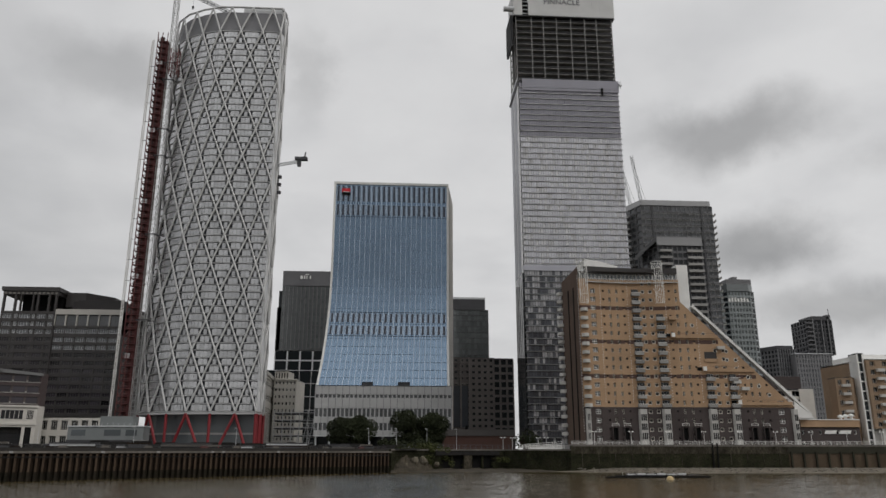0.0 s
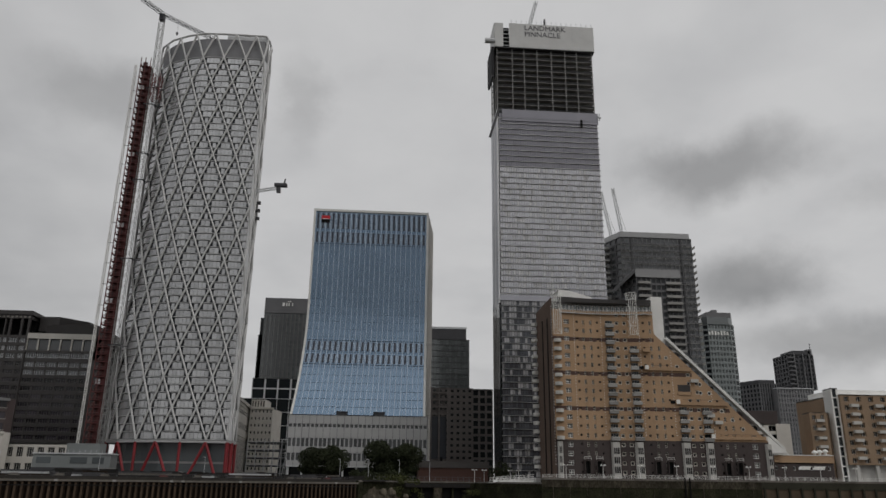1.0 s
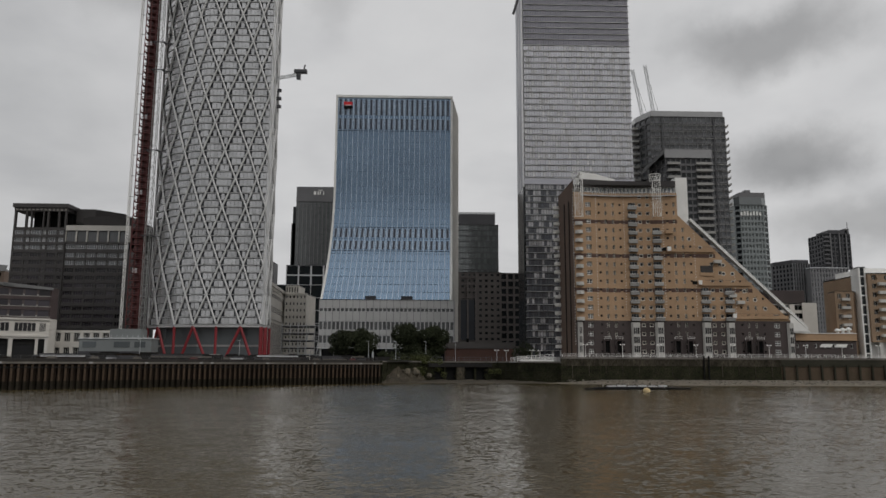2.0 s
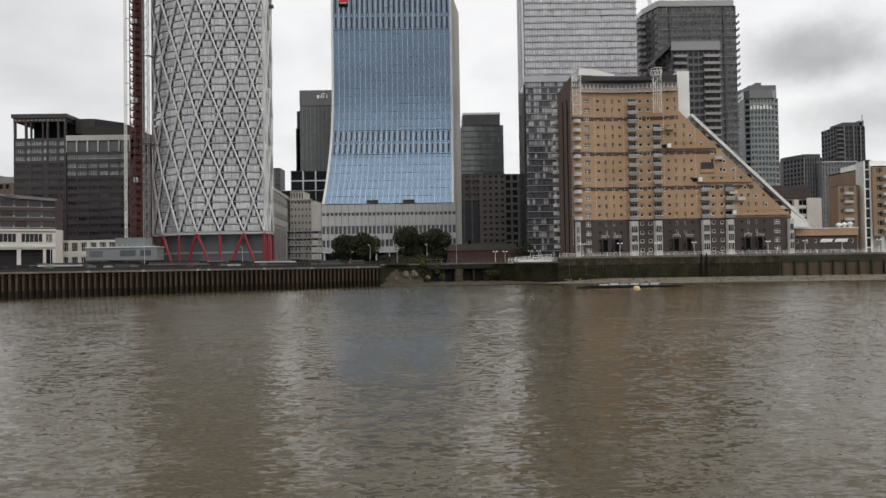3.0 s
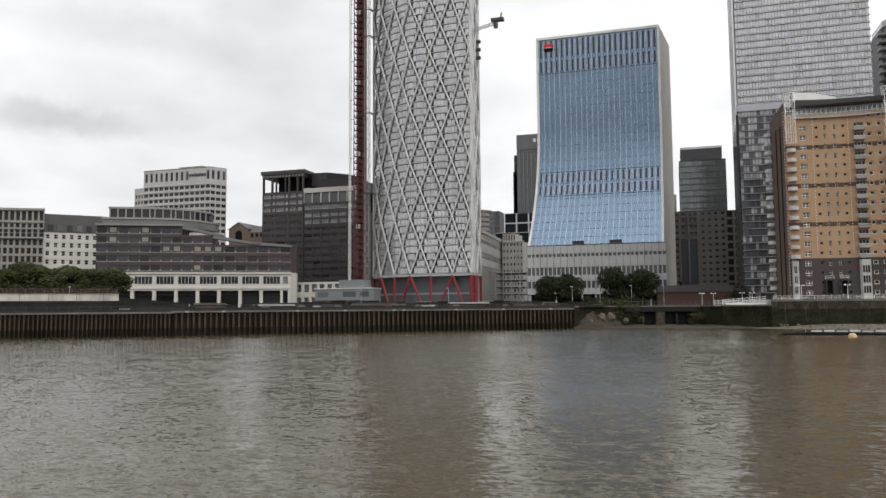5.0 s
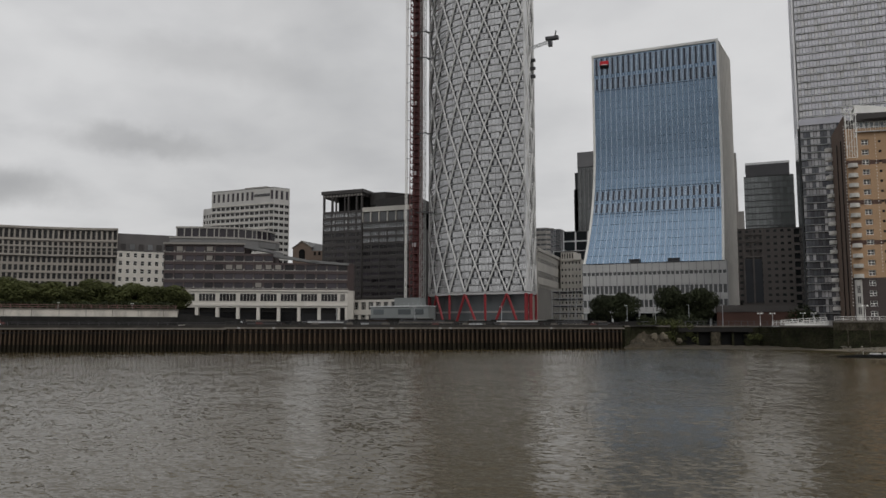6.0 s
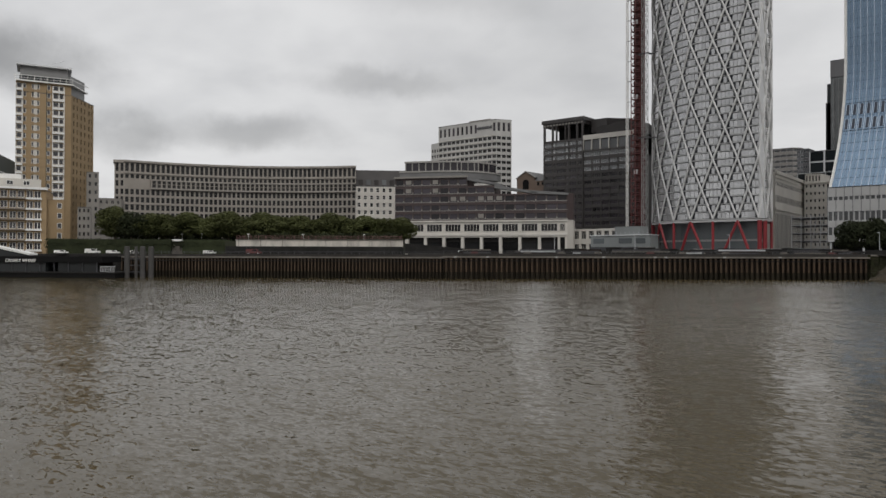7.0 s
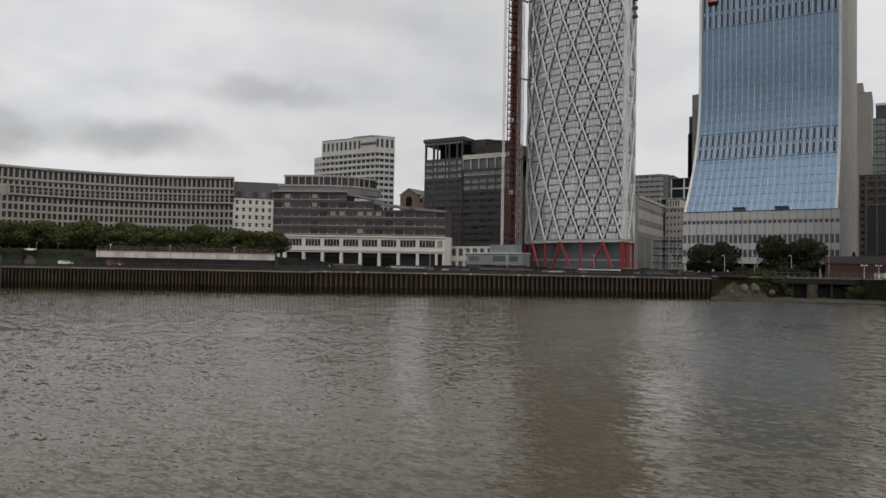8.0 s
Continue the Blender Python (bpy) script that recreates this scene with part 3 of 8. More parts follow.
for i, (fr, u, w, z, h, out) in enumerate(stones):
    g = Geo() if i < 220 else more
    g.box(u + 0.03, u + w - 0.03, out, 1.0, z + 0.03, z + h - 0.02, 0, fr)
    if g is not more:
        part("stone", g, "quay_stone", inlet)
tagged(part("stones", more, "quay_stone", inlet), kind="stuff")
part("coping", Geo().prism([(a[0], a[1] - 0.35) for a in pts] + [(a[0], a[1] + 1.5) for a in reversed(pts)], 6.5, 6.95), "quay_coping", inlet)
def heap(name, label, category, x0, x1, foot, head, top, mat, nx=26, ny=7, lump=0.5):
    """A lumpy bank between a foot line and a head line, each a function of x."""
    g, grid = Geo(), []
    for i in range(nx + 1):
        x = x0 + (x1 - x0) * i / nx
        fade = min(1.0, 4.0 * i / nx, 4.0 * (nx - i) / nx)
        line = []
        for j in range(ny + 1):
            s = j / ny
            y = foot(x) + (head(x) - foot(x)) * s
            z = -0.15 + (top * fade + 0.15) * s ** 0.8 + lump * (0.3 + s) * noise.noise((x * 0.7, y * 0.9, 3.0 + top)) * (0 if j == 0 else 1)
            line.append((x + 0.3 * noise.noise((x, y, 1.0)), y, z))
        grid.append(line)
    for a, b in zip(grid, grid[1:]):
        for j in range(ny):
            g.poly([a[j], b[j], b[j + 1], a[j + 1]])
    return tagged(part(name, g, mat), label, category, kind="stuff")


def inlet_line(x):
    for (xa, ya), (xb, yb) in zip(pts, pts[1:]):
        if xa <= x <= xb and xb > xa:
            return ya + (yb - ya) * (x - xa) / (xb - xa)
    return pts[-1][1]


heap("rubble_slope", "brown collapsed earth and stones against the inlet wall", "rubble", -0.5, 15.0, lambda x: inlet_line(x) - 4.5, lambda x: inlet_line(x) + 0.6, 4.6, "inlet_earth", lump=1.3)
def boulder(x, y, z, r, flat, seed):
    g = Geo()
    ring = [[Vector((math.cos(u) * math.cos(v), math.sin(u) * math.cos(v), math.sin(v) * flat)) for u in (2 * math.pi * i / 10 for i in range(10))] for v in (-1.4, -0.8, -0.2, 0.4, 0.95, 1.45)]
    ring = [[Vector((x, y, z)) + p * r * (1 + 0.35 * noise.noise(p * 1.7 + Vector((seed, 0, 0)))) for p in row] for row in ring]
    for a, b in zip(ring, ring[1:]):
        for i in range(10):
            g.poly([a[i], a[(i + 1) % 10], b[(i + 1) % 10], b[i]])
    return tagged(part("boulder", g, "pale_boulder"), "pale worn block bulging from the earth bank", "boulder", "blocks in the bank")


M["pale_boulder"] = material("pale_worn_stone", (0.13, 0.112, 0.082), 0.9, vary=0.25, grain=0.2, bump=0.3, stain=0.5, stain_col=(0.06, 0.05, 0.035), scale=2.0)
for i, (x, z, r) in enumerate(((7.6, 3.3, 1.3), (10.2, 3.2, 1.5), (14.8, 2.2, 0.9), (4.6, 2.0, 0.7))):
    boulder(x, inlet_line(x) - 1.6 - 0.4 * i % 1.0, z, r, 1.0, i)
heap("inlet_mud", "low bank of wet mud along the inlet's foot", "mud", 0.0, 58.0, lambda x: 236.5 + 0.05 * x, lambda x: inlet_line(x) + 0.3, 0.8, "inlet_earth", 30, 5, 0.3)
# the river wall under the apartment block: weedy stone, then buttressed concrete
rwall = thing("river_wall", "weed-stained river wall with concrete panels further along", "river wall", kind="structure")
part("stone_face", Geo().box(57.0, 128.5, WALL_Y, WALL_Y + 1.4, -1, 7.8), "quay_stone", rwall)
part("upper_course", Geo().box(57.0, 128.5, WALL_Y - 0.12, WALL_Y, 5.6, 7.8), "upper_stone", rwall)
for i in range(13):
    part("pilaster", Geo().box(60.5 + 5.4 * i, 60.72 + 5.4 * i, WALL_Y - 0.14, WALL_Y, 1.6 + (i * 37 % 11) * 0.2, 5.6), "upper_stone", rwall)
part("concrete_face", Geo().box(128.5, 320, WALL_Y, WALL_Y + 1.4, -1, 7.8), "river_brick", rwall)
part("concrete_upper", Geo().box(128.5, 320, WALL_Y - 0.2, WALL_Y, 5.6, 7.8), "river_dark", rwall)
for i in range(30):
    part("buttress", Geo().box(129.0 + 4.15 * i, 129.5 + 4.15 * i, WALL_Y - 0.7, WALL_Y, 0, 6.2), "river_dark", rwall)
part("coping", Geo().box(57.0, 320, WALL_Y - 0.3, WALL_Y + 1.5, 7.8, 8.35), "quay_coping", rwall)

# two old timber fenders and ladder rods on the wall
for x in (103.0, 104.6):
    part("timber_fender", Geo().box(x, x + 0.4, WALL_Y - 0.5, WALL_Y - 0.12, 0.4, 8.9), "black", rwall)

# foreshore: a shingle bank along the foot of the wall
def foreshore():
    g = Geo()
    xs = [50 + 3.0 * i for i in range(91)]
    rows = (0.0, 0.18, 0.4, 0.65, 0.85, 1.0)
    grid = []
    for x in xs:
        rise = min(1.0, max(0.05, (x - 50) / 22))
        reach = 1.5 + 4.5 * rise + 15.0 * min(1, max(0, (x - 52) / 40)) + 2.5 * rise * noise.noise((x * 0.06, 0, 0))
        line = []
        for s in rows:
            y = WALL_Y + 0.2 - reach * s
            z = 1.25 * rise * (1 - s) ** 1.15 - 0.12 * s + 0.12 * noise.noise((x * 0.3, y * 0.3, 2.0)) * (1 - s)
            line.append((x, y, z))
        grid.append(line)
    for a, b in zip(grid, grid[1:]):
        for i in range(len(rows) - 1):
            g.poly([a[i + 1], b[i + 1], b[i], a[i]])
    ob = part("foreshore", g, "mud")
    tagged(ob, "strip of pale shingle and mud at low tide", "foreshore", kind="structure")
    st = Geo()
    r = random.Random(3)
    for _ in range(900):
        x = r.uniform(58, 300)
        y = WALL_Y - r.uniform(1, 17)
        z = 1.25 * (1 - min(1, (WALL_Y - y) / 20)) ** 1.15
        s = r.uniform(0.12, 0.42)
        st.box(x, x + s * 1.6, y, y + s, z - 0.1, z + s * 0.55)
    tagged(part("shingle_stones", st, "shingle"), "scattered pale stones on the foreshore", "stones", kind="stuff")


M["shingle"] = material("pale_river_stones", (0.27, 0.25, 0.21), 0.9, vary=0.2, per_piece=0.5)
foreshore()

# white railing and lamps along the promenade
rail = thing("promenade_railing", "white metal railing along the river promenade", "railing")
post = Geo().box(-0.05, 0.05, -0.05, 0.05, 0, 1.1).mesh("post", ["white"])
for i in range(80):
    piece("post", post, rail, Matrix.Translation((57.5 + 2.2 * i, WALL_Y + 0.3, 8.35)))
for z in (8.62, 8.95, 9.4):
    part("rail", Geo().box(57.4, 233, WALL_Y + 0.25, WALL_Y + 0.35, z, z + 0.08), "white", rail)


def promenade_lamp():
    t = thing("promenade_lamp", "white lamp post with two round lamps", "lamp post", "lamps along the promenade")
    part("pole", Geo().bar((0, 0, 0), (0, 0, 4.2), 0.09, 8, 0, 0.06), "white", t)
    part("arm", Geo().bar((-0.6, 0, 4.0), (0.6, 0, 4.0), 0.05, 6), "white", t)
    for x in (-0.6, 0.6):
        g = Geo()
        g.bar((x, 0, 3.9), (x, 0, 4.05), 0.22, 8, 0, 0.3).bar((x, 0, 4.05), (x, 0, 4.3), 0.3, 8, 0, 0.12)
        part("globe", g, "lamp_white", t)
    return t


lamp = promenade_lamp()
lamp.matrix_basis = Matrix.Translation((65.4, WALL_Y + 2.0, 8.4))
for i in range(1, 14):
    copy_thing(lamp, Matrix.Translation((65.4 + 12.1 * i, WALL_Y + 2.0, 8.4)))
for x, y in ((38.5, 262.0), (42.2, 265.0), (50.8, 262.0), (54.0, 264.0)):
    copy_thing(lamp, Matrix.Translation((x, y, Z_QUAY - 0.05)))

# the small white landing with its railings beside the inlet
land = thing("white_landing", "white railed landing stage by the inlet", "landing stage")
part("deck", Geo().box(41.5, 56.5, 247.5, 257, 6.6, 7.0), "concrete", land)
for x in [41.6 + 1.15 * i for i in range(14)]:
    part("post", Geo().box(x - 0.06, x + 0.06, 247.3, 247.45, 7.0, 8.3), "white", land)
for z in (7.35, 7.75, 8.2):
    part("rail", Geo().box(41.5, 56.6, 247.3, 247.42, z, z + 0.12), "white", land)
for z in (7.9, 8.5, 9.1):
    part("ramp_rail", Geo().bar((44.0, 250, z - 0.6), (56.5, 250, z + 0.3), 0.07, 5), "white", land)
for i in range(9):
    part("ramp_post", Geo().box(44.2 + 1.5 * i, 44.32 + 1.5 * i, 249.95, 250.05, 7.0, 8.6 + 0.1 * i), "white", land)
part("ramp_kerb", Geo().box(45, 56.5, 250.1, 250.4, 7.0, 7.6), "white", land)

# raft, floating boom and buoy
raft = thing("pontoon_raft", "low black working raft moored off the shingle", "raft")
part("hull", Geo().box(56.5, 69.5, 190.0, 192.0, -0.1, 0.5), "black", raft)
part("hull", Geo().box(66.8, 79.5, 187.5, 189.2, -0.1, 0.42), "black", raft)
part("deck", Geo().box(59.0, 78.0, 190.2, 191.8, 0.5, 0.62), "dark_steel", raft)
part("boom", Geo().box(52.5, 63.5, 186.0, 186.9, -0.1, 0.3), "black", raft)
part("boom_link", Geo().bar((53, 186.5, 0.2), (58, 190.4, 0.3), 0.22, 6).bar((63, 186.5, 0.2), (67.5, 188, 0.2), 0.22, 6), "black", raft)
for i in range(6):
    part("deck_box", Geo().box(59.4 + 2.6 * i, 61.4 + 2.6 * i, 190.4, 191.6, 0.62, 0.86 + 0.12 * (i % 2)), "white_panel" if i in (0, 1, 3, 4) else "steel", raft)
for i in range(7):
    part("stanchion", Geo().bar((58.0 + 2.6 * i, 190.2, 0.3), (58.0 + 2.6 * i, 190.2, 1.15), 0.04, 5), "steel", raft)
buoy = thing("mooring_buoy", "round pale yellow mooring buoy floating on the river", "buoy")
g = Geo()
for a in range(-3, 6):
    w0, w1 = a * math.pi / 12, (a + 1) * math.pi / 12
    for b in range(14):
        p0, p1 = 2 * math.pi * b / 14, 2 * math.pi * (b + 1) / 14
        g.poly([(0.85 * math.cos(w) * math.cos(p), 0.85 * math.cos(w) * math.sin(p), 0.3 + 0.85 * math.sin(w)) for w, p in ((w0, p0), (w0, p1), (w1, p1), (w1, p0))])
part("float_body", g, "yellow", buoy)
part("ring", Geo().bar((0, 0, 1.1), (0, 0, 1.35), 0.12, 8), "dark_steel", buoy)
buoy.location = (64.3, 174.5, -0.25)

# ------------------------------------------------------------ the diagrid tower under construction
NODES = [(-60.2, 353.0), (-57.9, 345.0), (-57.6, 336.5), (-58.8, 332.0), (-67.6, 332.0), (-78.2, 332.0), (-88.4, 332.4), (-97.4, 335.4), (-106.2, 340.2), (-113.2, 347.5), (-116.8, 357.0)]
BACK = [(-113.0, 368.0), (-98.0, 378.0), (-76.0, 378.0), (-65.0, 366.0)]
D0, DSTEP, LEVELS = 22.8, 13.2, 15


def along(s, out=0.0):
    """A place on the tower's face, s bays on from its right-hand back corner."""
    s = min(max(s, 0.0), len(NODES) - 1.0)
    i = min(int(s), len(NODES) - 2)
    a, b = Vector(NODES[i]), Vector(NODES[i + 1])
    p = a.lerp(b, s - i)
    lo, hi = Vector(NODES[max(i - 1, 0)]), Vector(NODES[min(i + 2, len(NODES) - 1)])
    d = (b - a).normalized() if 0.05 < s - i < 0.95 else (hi - lo).normalized()
    return p + Vector((-d.y, d.x)) * -out * -1


def diagrid_tower():
    t = thing("diagrid_tower", "silver glass tower wrapped in a grey steel diagrid, under construction", "tower")
    ring = NODES + BACK
    top = D0 + DSTEP * LEVELS
    inset = [tuple(along(i, -0.9)) for i in range(len(NODES))] + BACK
    part("core_wall", Geo().prism(inset, D0, top - DSTEP, 0), "slot_glass", t)
    part("crown_screen", Geo().prism(inset, top - DSTEP + 0.004, top - 2.2, 0, 1), ["crown_screen", "roof"], t, "ribbed grey metal screen at the top")
    # slab edges, one ring for each storey
    for k in range(4 * (LEVELS - 1) + 1):
        z = D0 + k * DSTEP / 4
        outer = [tuple(along(i, 0.12)) for i in range(len(NODES))] + BACK
        part("floor_edge", Geo().prism(outer, z - 0.16, z + 0.16), "slab_grey", t)
    outer = [tuple(along(i, 0.7)) for i in range(len(NODES))] + BACK
    for i in range(len(NODES) - 1):
        a, b = Vector((*along(i, 0.3), top)), Vector((*along(i + 1, 0.3), top))
        part("top_ring_beam", Geo().bar(a, b, 0.5, 6), "brace", t)
    # braces of the diagrid
    for k in range(LEVELS):
        z0, z1 = D0 + k * DSTEP, D0 + (k + 1) * DSTEP
        for i in range(len(NODES)):
            base = i if k % 2 == 0 else i + 0.5
            for way in (-0.5, 0.5):
                if base > len(NODES) - 1 or not 0 <= base + way <= len(NODES) - 1:
                    continue
                a, b = along(base, 0.42), along(base + way, 0.42)
                part("brace", Geo().bar((*a, z0), (*b, z1), 0.46, 6), "brace", t)
    # glazed panels, stepped to fit the diamonds
    rest, made = Geo(), 0
    for k in range(LEVELS - 1):
        off = 0.0 if k % 2 == 0 else 0.5
        for j in range(4):
            z0 = D0 + k * DSTEP + j * DSTEP / 4 + 0.3
            z1 = z0 + DSTEP / 4 - 0.75
            t0, t1 = j / 4, (j + 1) / 4
            for i in range(len(NODES) + 1):
                for mid, wide in ((i + off + 0.5, 1 - t1 - 0.09), (i + off, t0 - 0.09)):
                    if wide < 0.1 or mid - wide / 2 < 0.02 or mid + wide / 2 > len(NODES) - 1.02:
                        continue
                    n = max(1, round(wide * 6))
                    for c in range(n):
                        s0, s1 = mid - wide / 2 + wide * c / n + 0.006, mid - wide / 2 + wide * (c + 1) / n - 0.006
                        a, b = along(s0, -0.1), along(s1, -0.1)
                        a2, b2 = along(s0, -0.35), along(s1, -0.35)
                        g = rest if made >= 300 else Geo()
                        g.prism([tuple(a2), tuple(b2), tuple(b), tuple(a)], z0, z1)
                        if g is not rest:
                            part("glass_panel", g, "silver_glass", t)
                        made += 1
    tagged(part("glass_panel", rest, "silver_glass", t), kind="stuff")
    # corner strip
    part("corner_panel", Geo().prism([tuple(along(2.05, 0.2)), tuple(along(2.95, 0.2)), tuple(along(2.95, -0.6)), tuple(along(2.05, -0.6))], D0, top - DSTEP), "white_panel", t)
    for i in (0, 1):
        for k in range(4 * (LEVELS - 1)):
            z = D0 + k * DSTEP / 4
            part("side_panel", Geo().prism([tuple(along(i + 0.03, -0.3)), tuple(along(i + 0.97, -0.3)), tuple(along(i + 0.97, 0.0)), tuple(along(i + 0.03, 0.0))], z + 0.4, z + DSTEP / 4 - 0.4), "silver_glass", t)
    # red legs and the glazed ground floor
    part("transfer_slab", Geo().prism(outer, D0 - 1.3, D0 - 0.4), "slab_grey", t)
    small = [tuple(along(i, -3.5)) for i in range(len(NODES))] + [(x * 0.99 - 0.85, y - 2) for x, y in BACK]
    part("ground_floor", Geo().prism(small, Z_QUAY, D0 - 1.3), "pale_glass", t)
    part("ground_floor_band", Geo().prism([tuple(along(i, -3.2)) for i in range(len(NODES))] + small[len(NODES):], 13.0, 13.9), "crane_grey", t)
    for i in range(1, len(NODES)):
        p = along(i, 0.3)
        if i in (4, 6, 8):
            feet = (-0.62, 0.62)
        else:
            feet = (0.0,)
        for f in feet:
            q = along(i + f, 0.3)
            part("red_leg", Geo().bar((*q, Z_QUAY), (*p, D0 - 1.0), 0.62, 8), "red_steel", t)
    for i in (2.2, 2.8):
        q = along(i, 0.1)
        part("red_leg", Geo().bar((*q, Z_QUAY), (*q, D0 - 1.0), 0.6, 8), "red_steel", t)
    return t


M["crane_grey"] = material("dull_grey_crane_steel", (0.28, 0.28, 0.275), 0.5, vary=0.12)
M["hoist_pale"] = material("faded_hoist_rail", (0.2, 0.1, 0.095), 0.6, vary=0.15)
M["hoist_dark"] = material("dark_hoist_gate", (0.05, 0.022, 0.022), 0.7, vary=0.15)
M["slot_glass"] = material("deep_blue_slot", (0.02, 0.024, 0.032), 0.3, vary=0.2)
M["slab_grey"] = material("grey_slab_edge", (0.44, 0.44, 0.44), 0.5, vary=0.08)
M["crown_screen"] = material("ribbed_crown_screen", (0.22, 0.22, 0.23), 0.55, vary=0.1)
M["pale_glass"] = glazing("pale_ground_floor_glass", (0.10, 0.112, 0.118), 0.2, 0.6)
diagrid_tower()

roof_edge = thing("roof_screen", "long pale parapet panel lying on the tower's roof", "parapet")
part("panel", Geo().box(-78, -58, 333.5, 334.2, 218.8, 222.2), "white_panel", roof_edge)

hoist = thing("hoist_tower", "rust-red construction hoist tower tied to the facade", "hoist")
part("mast_back", Geo().box(-119.6, -116.0, 341.5, 344.5, Z_QUAY, 206.0), "hoist", hoist)
for k in range(60):
    z = 9.5 + 3.3 * k
    part("landing", Geo().box(-120.2, -115.6, 338.5, 341.5, z, z + 0.3).box(-120.2, -120.0, 338.5, 338.7, z, z + 1.3).box(-115.9, -115.6, 338.5, 338.8, z, z + 1.3).box(-120.2, -115.6, 338.5, 338.6, z + 1.15, z + 1.3, 1).bar((-120.1, 338.6, z + 0.2), (-118.0, 338.6, z + 3.2), 0.09, 4, 1), ["hoist", "hoist_pale"], hoist)
    part("landing_gate", Geo().box(-119.3, -117.2, 339.0, 339.1, z + 0.3, z + 2.5), "steel" if k % 11 == 0 else "hoist_dark", hoist)
for x in (-120.3, -118.1, -115.6):
    part("mast_leg", Geo().box(x - 0.16, x + 0.16, 338.1, 338.4, Z_QUAY, 209), "hoist", hoist)
outer_mast = thing("hoist_mast", "thin pale lattice hoist mast beside the red tower", "hoist mast")
part("lattice", lattice(Geo(), (-122.7, 339, Z_QUAY), (-122.7, 339, 205), 0.9, 1.6, 0.1), "white", outer_mast)
part("mast_ties", [g.box(-122.7, -120, 338.9, 339.1, 12 + 9.9 * k, 12.2 + 9.9 * k) for g in [Geo()] for k in range(19)][-1], "dark_steel", outer_mast)

crane = thing("tower_crane", "pale lattice tower crane tied to the tower, jib over its roof", "crane")
part("mast", lattice(Geo(), (-112.6, 337.0, Z_QUAY), (-112.6, 337.0, 230), 2.2, 2.6, 0.14), "crane_grey", crane)
part("cab", Geo().box(-113.5, -111.1, 335.0, 337.4, 229.5, 233.0), "dark_steel", crane)
part("jib", lattice(Geo(), (-111.5, 335.5, 232.6), (-88.5, 357.5, 232.6), 1.5, 1.8, 0.13), "dark_steel", crane)
part("counter_jib", lattice(Geo(), (-111.5, 335.5, 232.6), (-119.5, 325.0, 234.0), 1.6, 1.8, 0.14), "dark_steel", crane)
part("hook_cable", Geo().bar((-105.6, 341.0, 232), (-105.6, 341.0, 226), 0.05, 4), "dark_steel", crane)
part("hook_block", Geo().bar((-105.6, 341.0, 226), (-105.6, 341.0, 224.6), 0.7, 8, 0, 0.3), "dark_steel", crane)
for z in (62.8, 102.6, 141.5, 155.1, 181.3, 190.3):
    g = Geo().box(-115.2, -109.4, 334.6, 335.0, z - 0.2, z + 0.2).box(-115.2, -114.8, 334.6, 338.6, z - 0.2, z + 0.2).box(-110.4, -110.0, 334.6, 338.6, z - 0.2, z + 0.2).box(-109.8, -106.4, 335.4, 335.9, z - 0.7, z - 0.3)
    g.bar((-110.2, 335.0, z), (-107.0, 337.5, z - 0.4), 0.14, 5)
    part("tie_collar", g, "dark_steel", crane)
part("climbing_frame", lattice(Geo(), (-109.5, 334.0, 183), (-109.5, 334.0, 197), 3.6, 3.0, 0.22), "hoist", crane)

arm = thing("outrigger_platform", "dark loading platform on a bracket from the facade", "platform")
part("bracket", lattice(Geo(), (-58.4, 338.8, 139.4), (-46.0, 337.0, 141.2), 1.1, 1.5, 0.12), "steel", arm)
part("machine", Geo().box(-49.0, -43.0, 336.0, 338.5, 141.8, 143.2).box(-47.8, -46.0, 336.4, 338.2, 138.7, 141.8).bar((-44.5, 337, 143.2), (-44.0, 337, 145.8), 0.35, 6), "dark_steel", arm)
for k, z in enumerate((126.0, 130.0, 134.0)):
    part("bracket_lug", Geo().box(-58.2, -55.6, 341, 342.5, z, z + 1.3), "dark_steel", arm)

# ------------------------------------------------------------ the blue glass bank tower
BT = 137.6                                   # top of its glass


def swept(z):
    """How far the front leans out towards the river at that height."""
    return 12.0 * max(0.0, (92.0 - z) / 56.0) ** 2


def front_edge(z):
    f = swept(z)
    return (-30.4 - 0.28 * f, 358.0 - f), (25.9 - 0.05 * f, 358.0 - f)


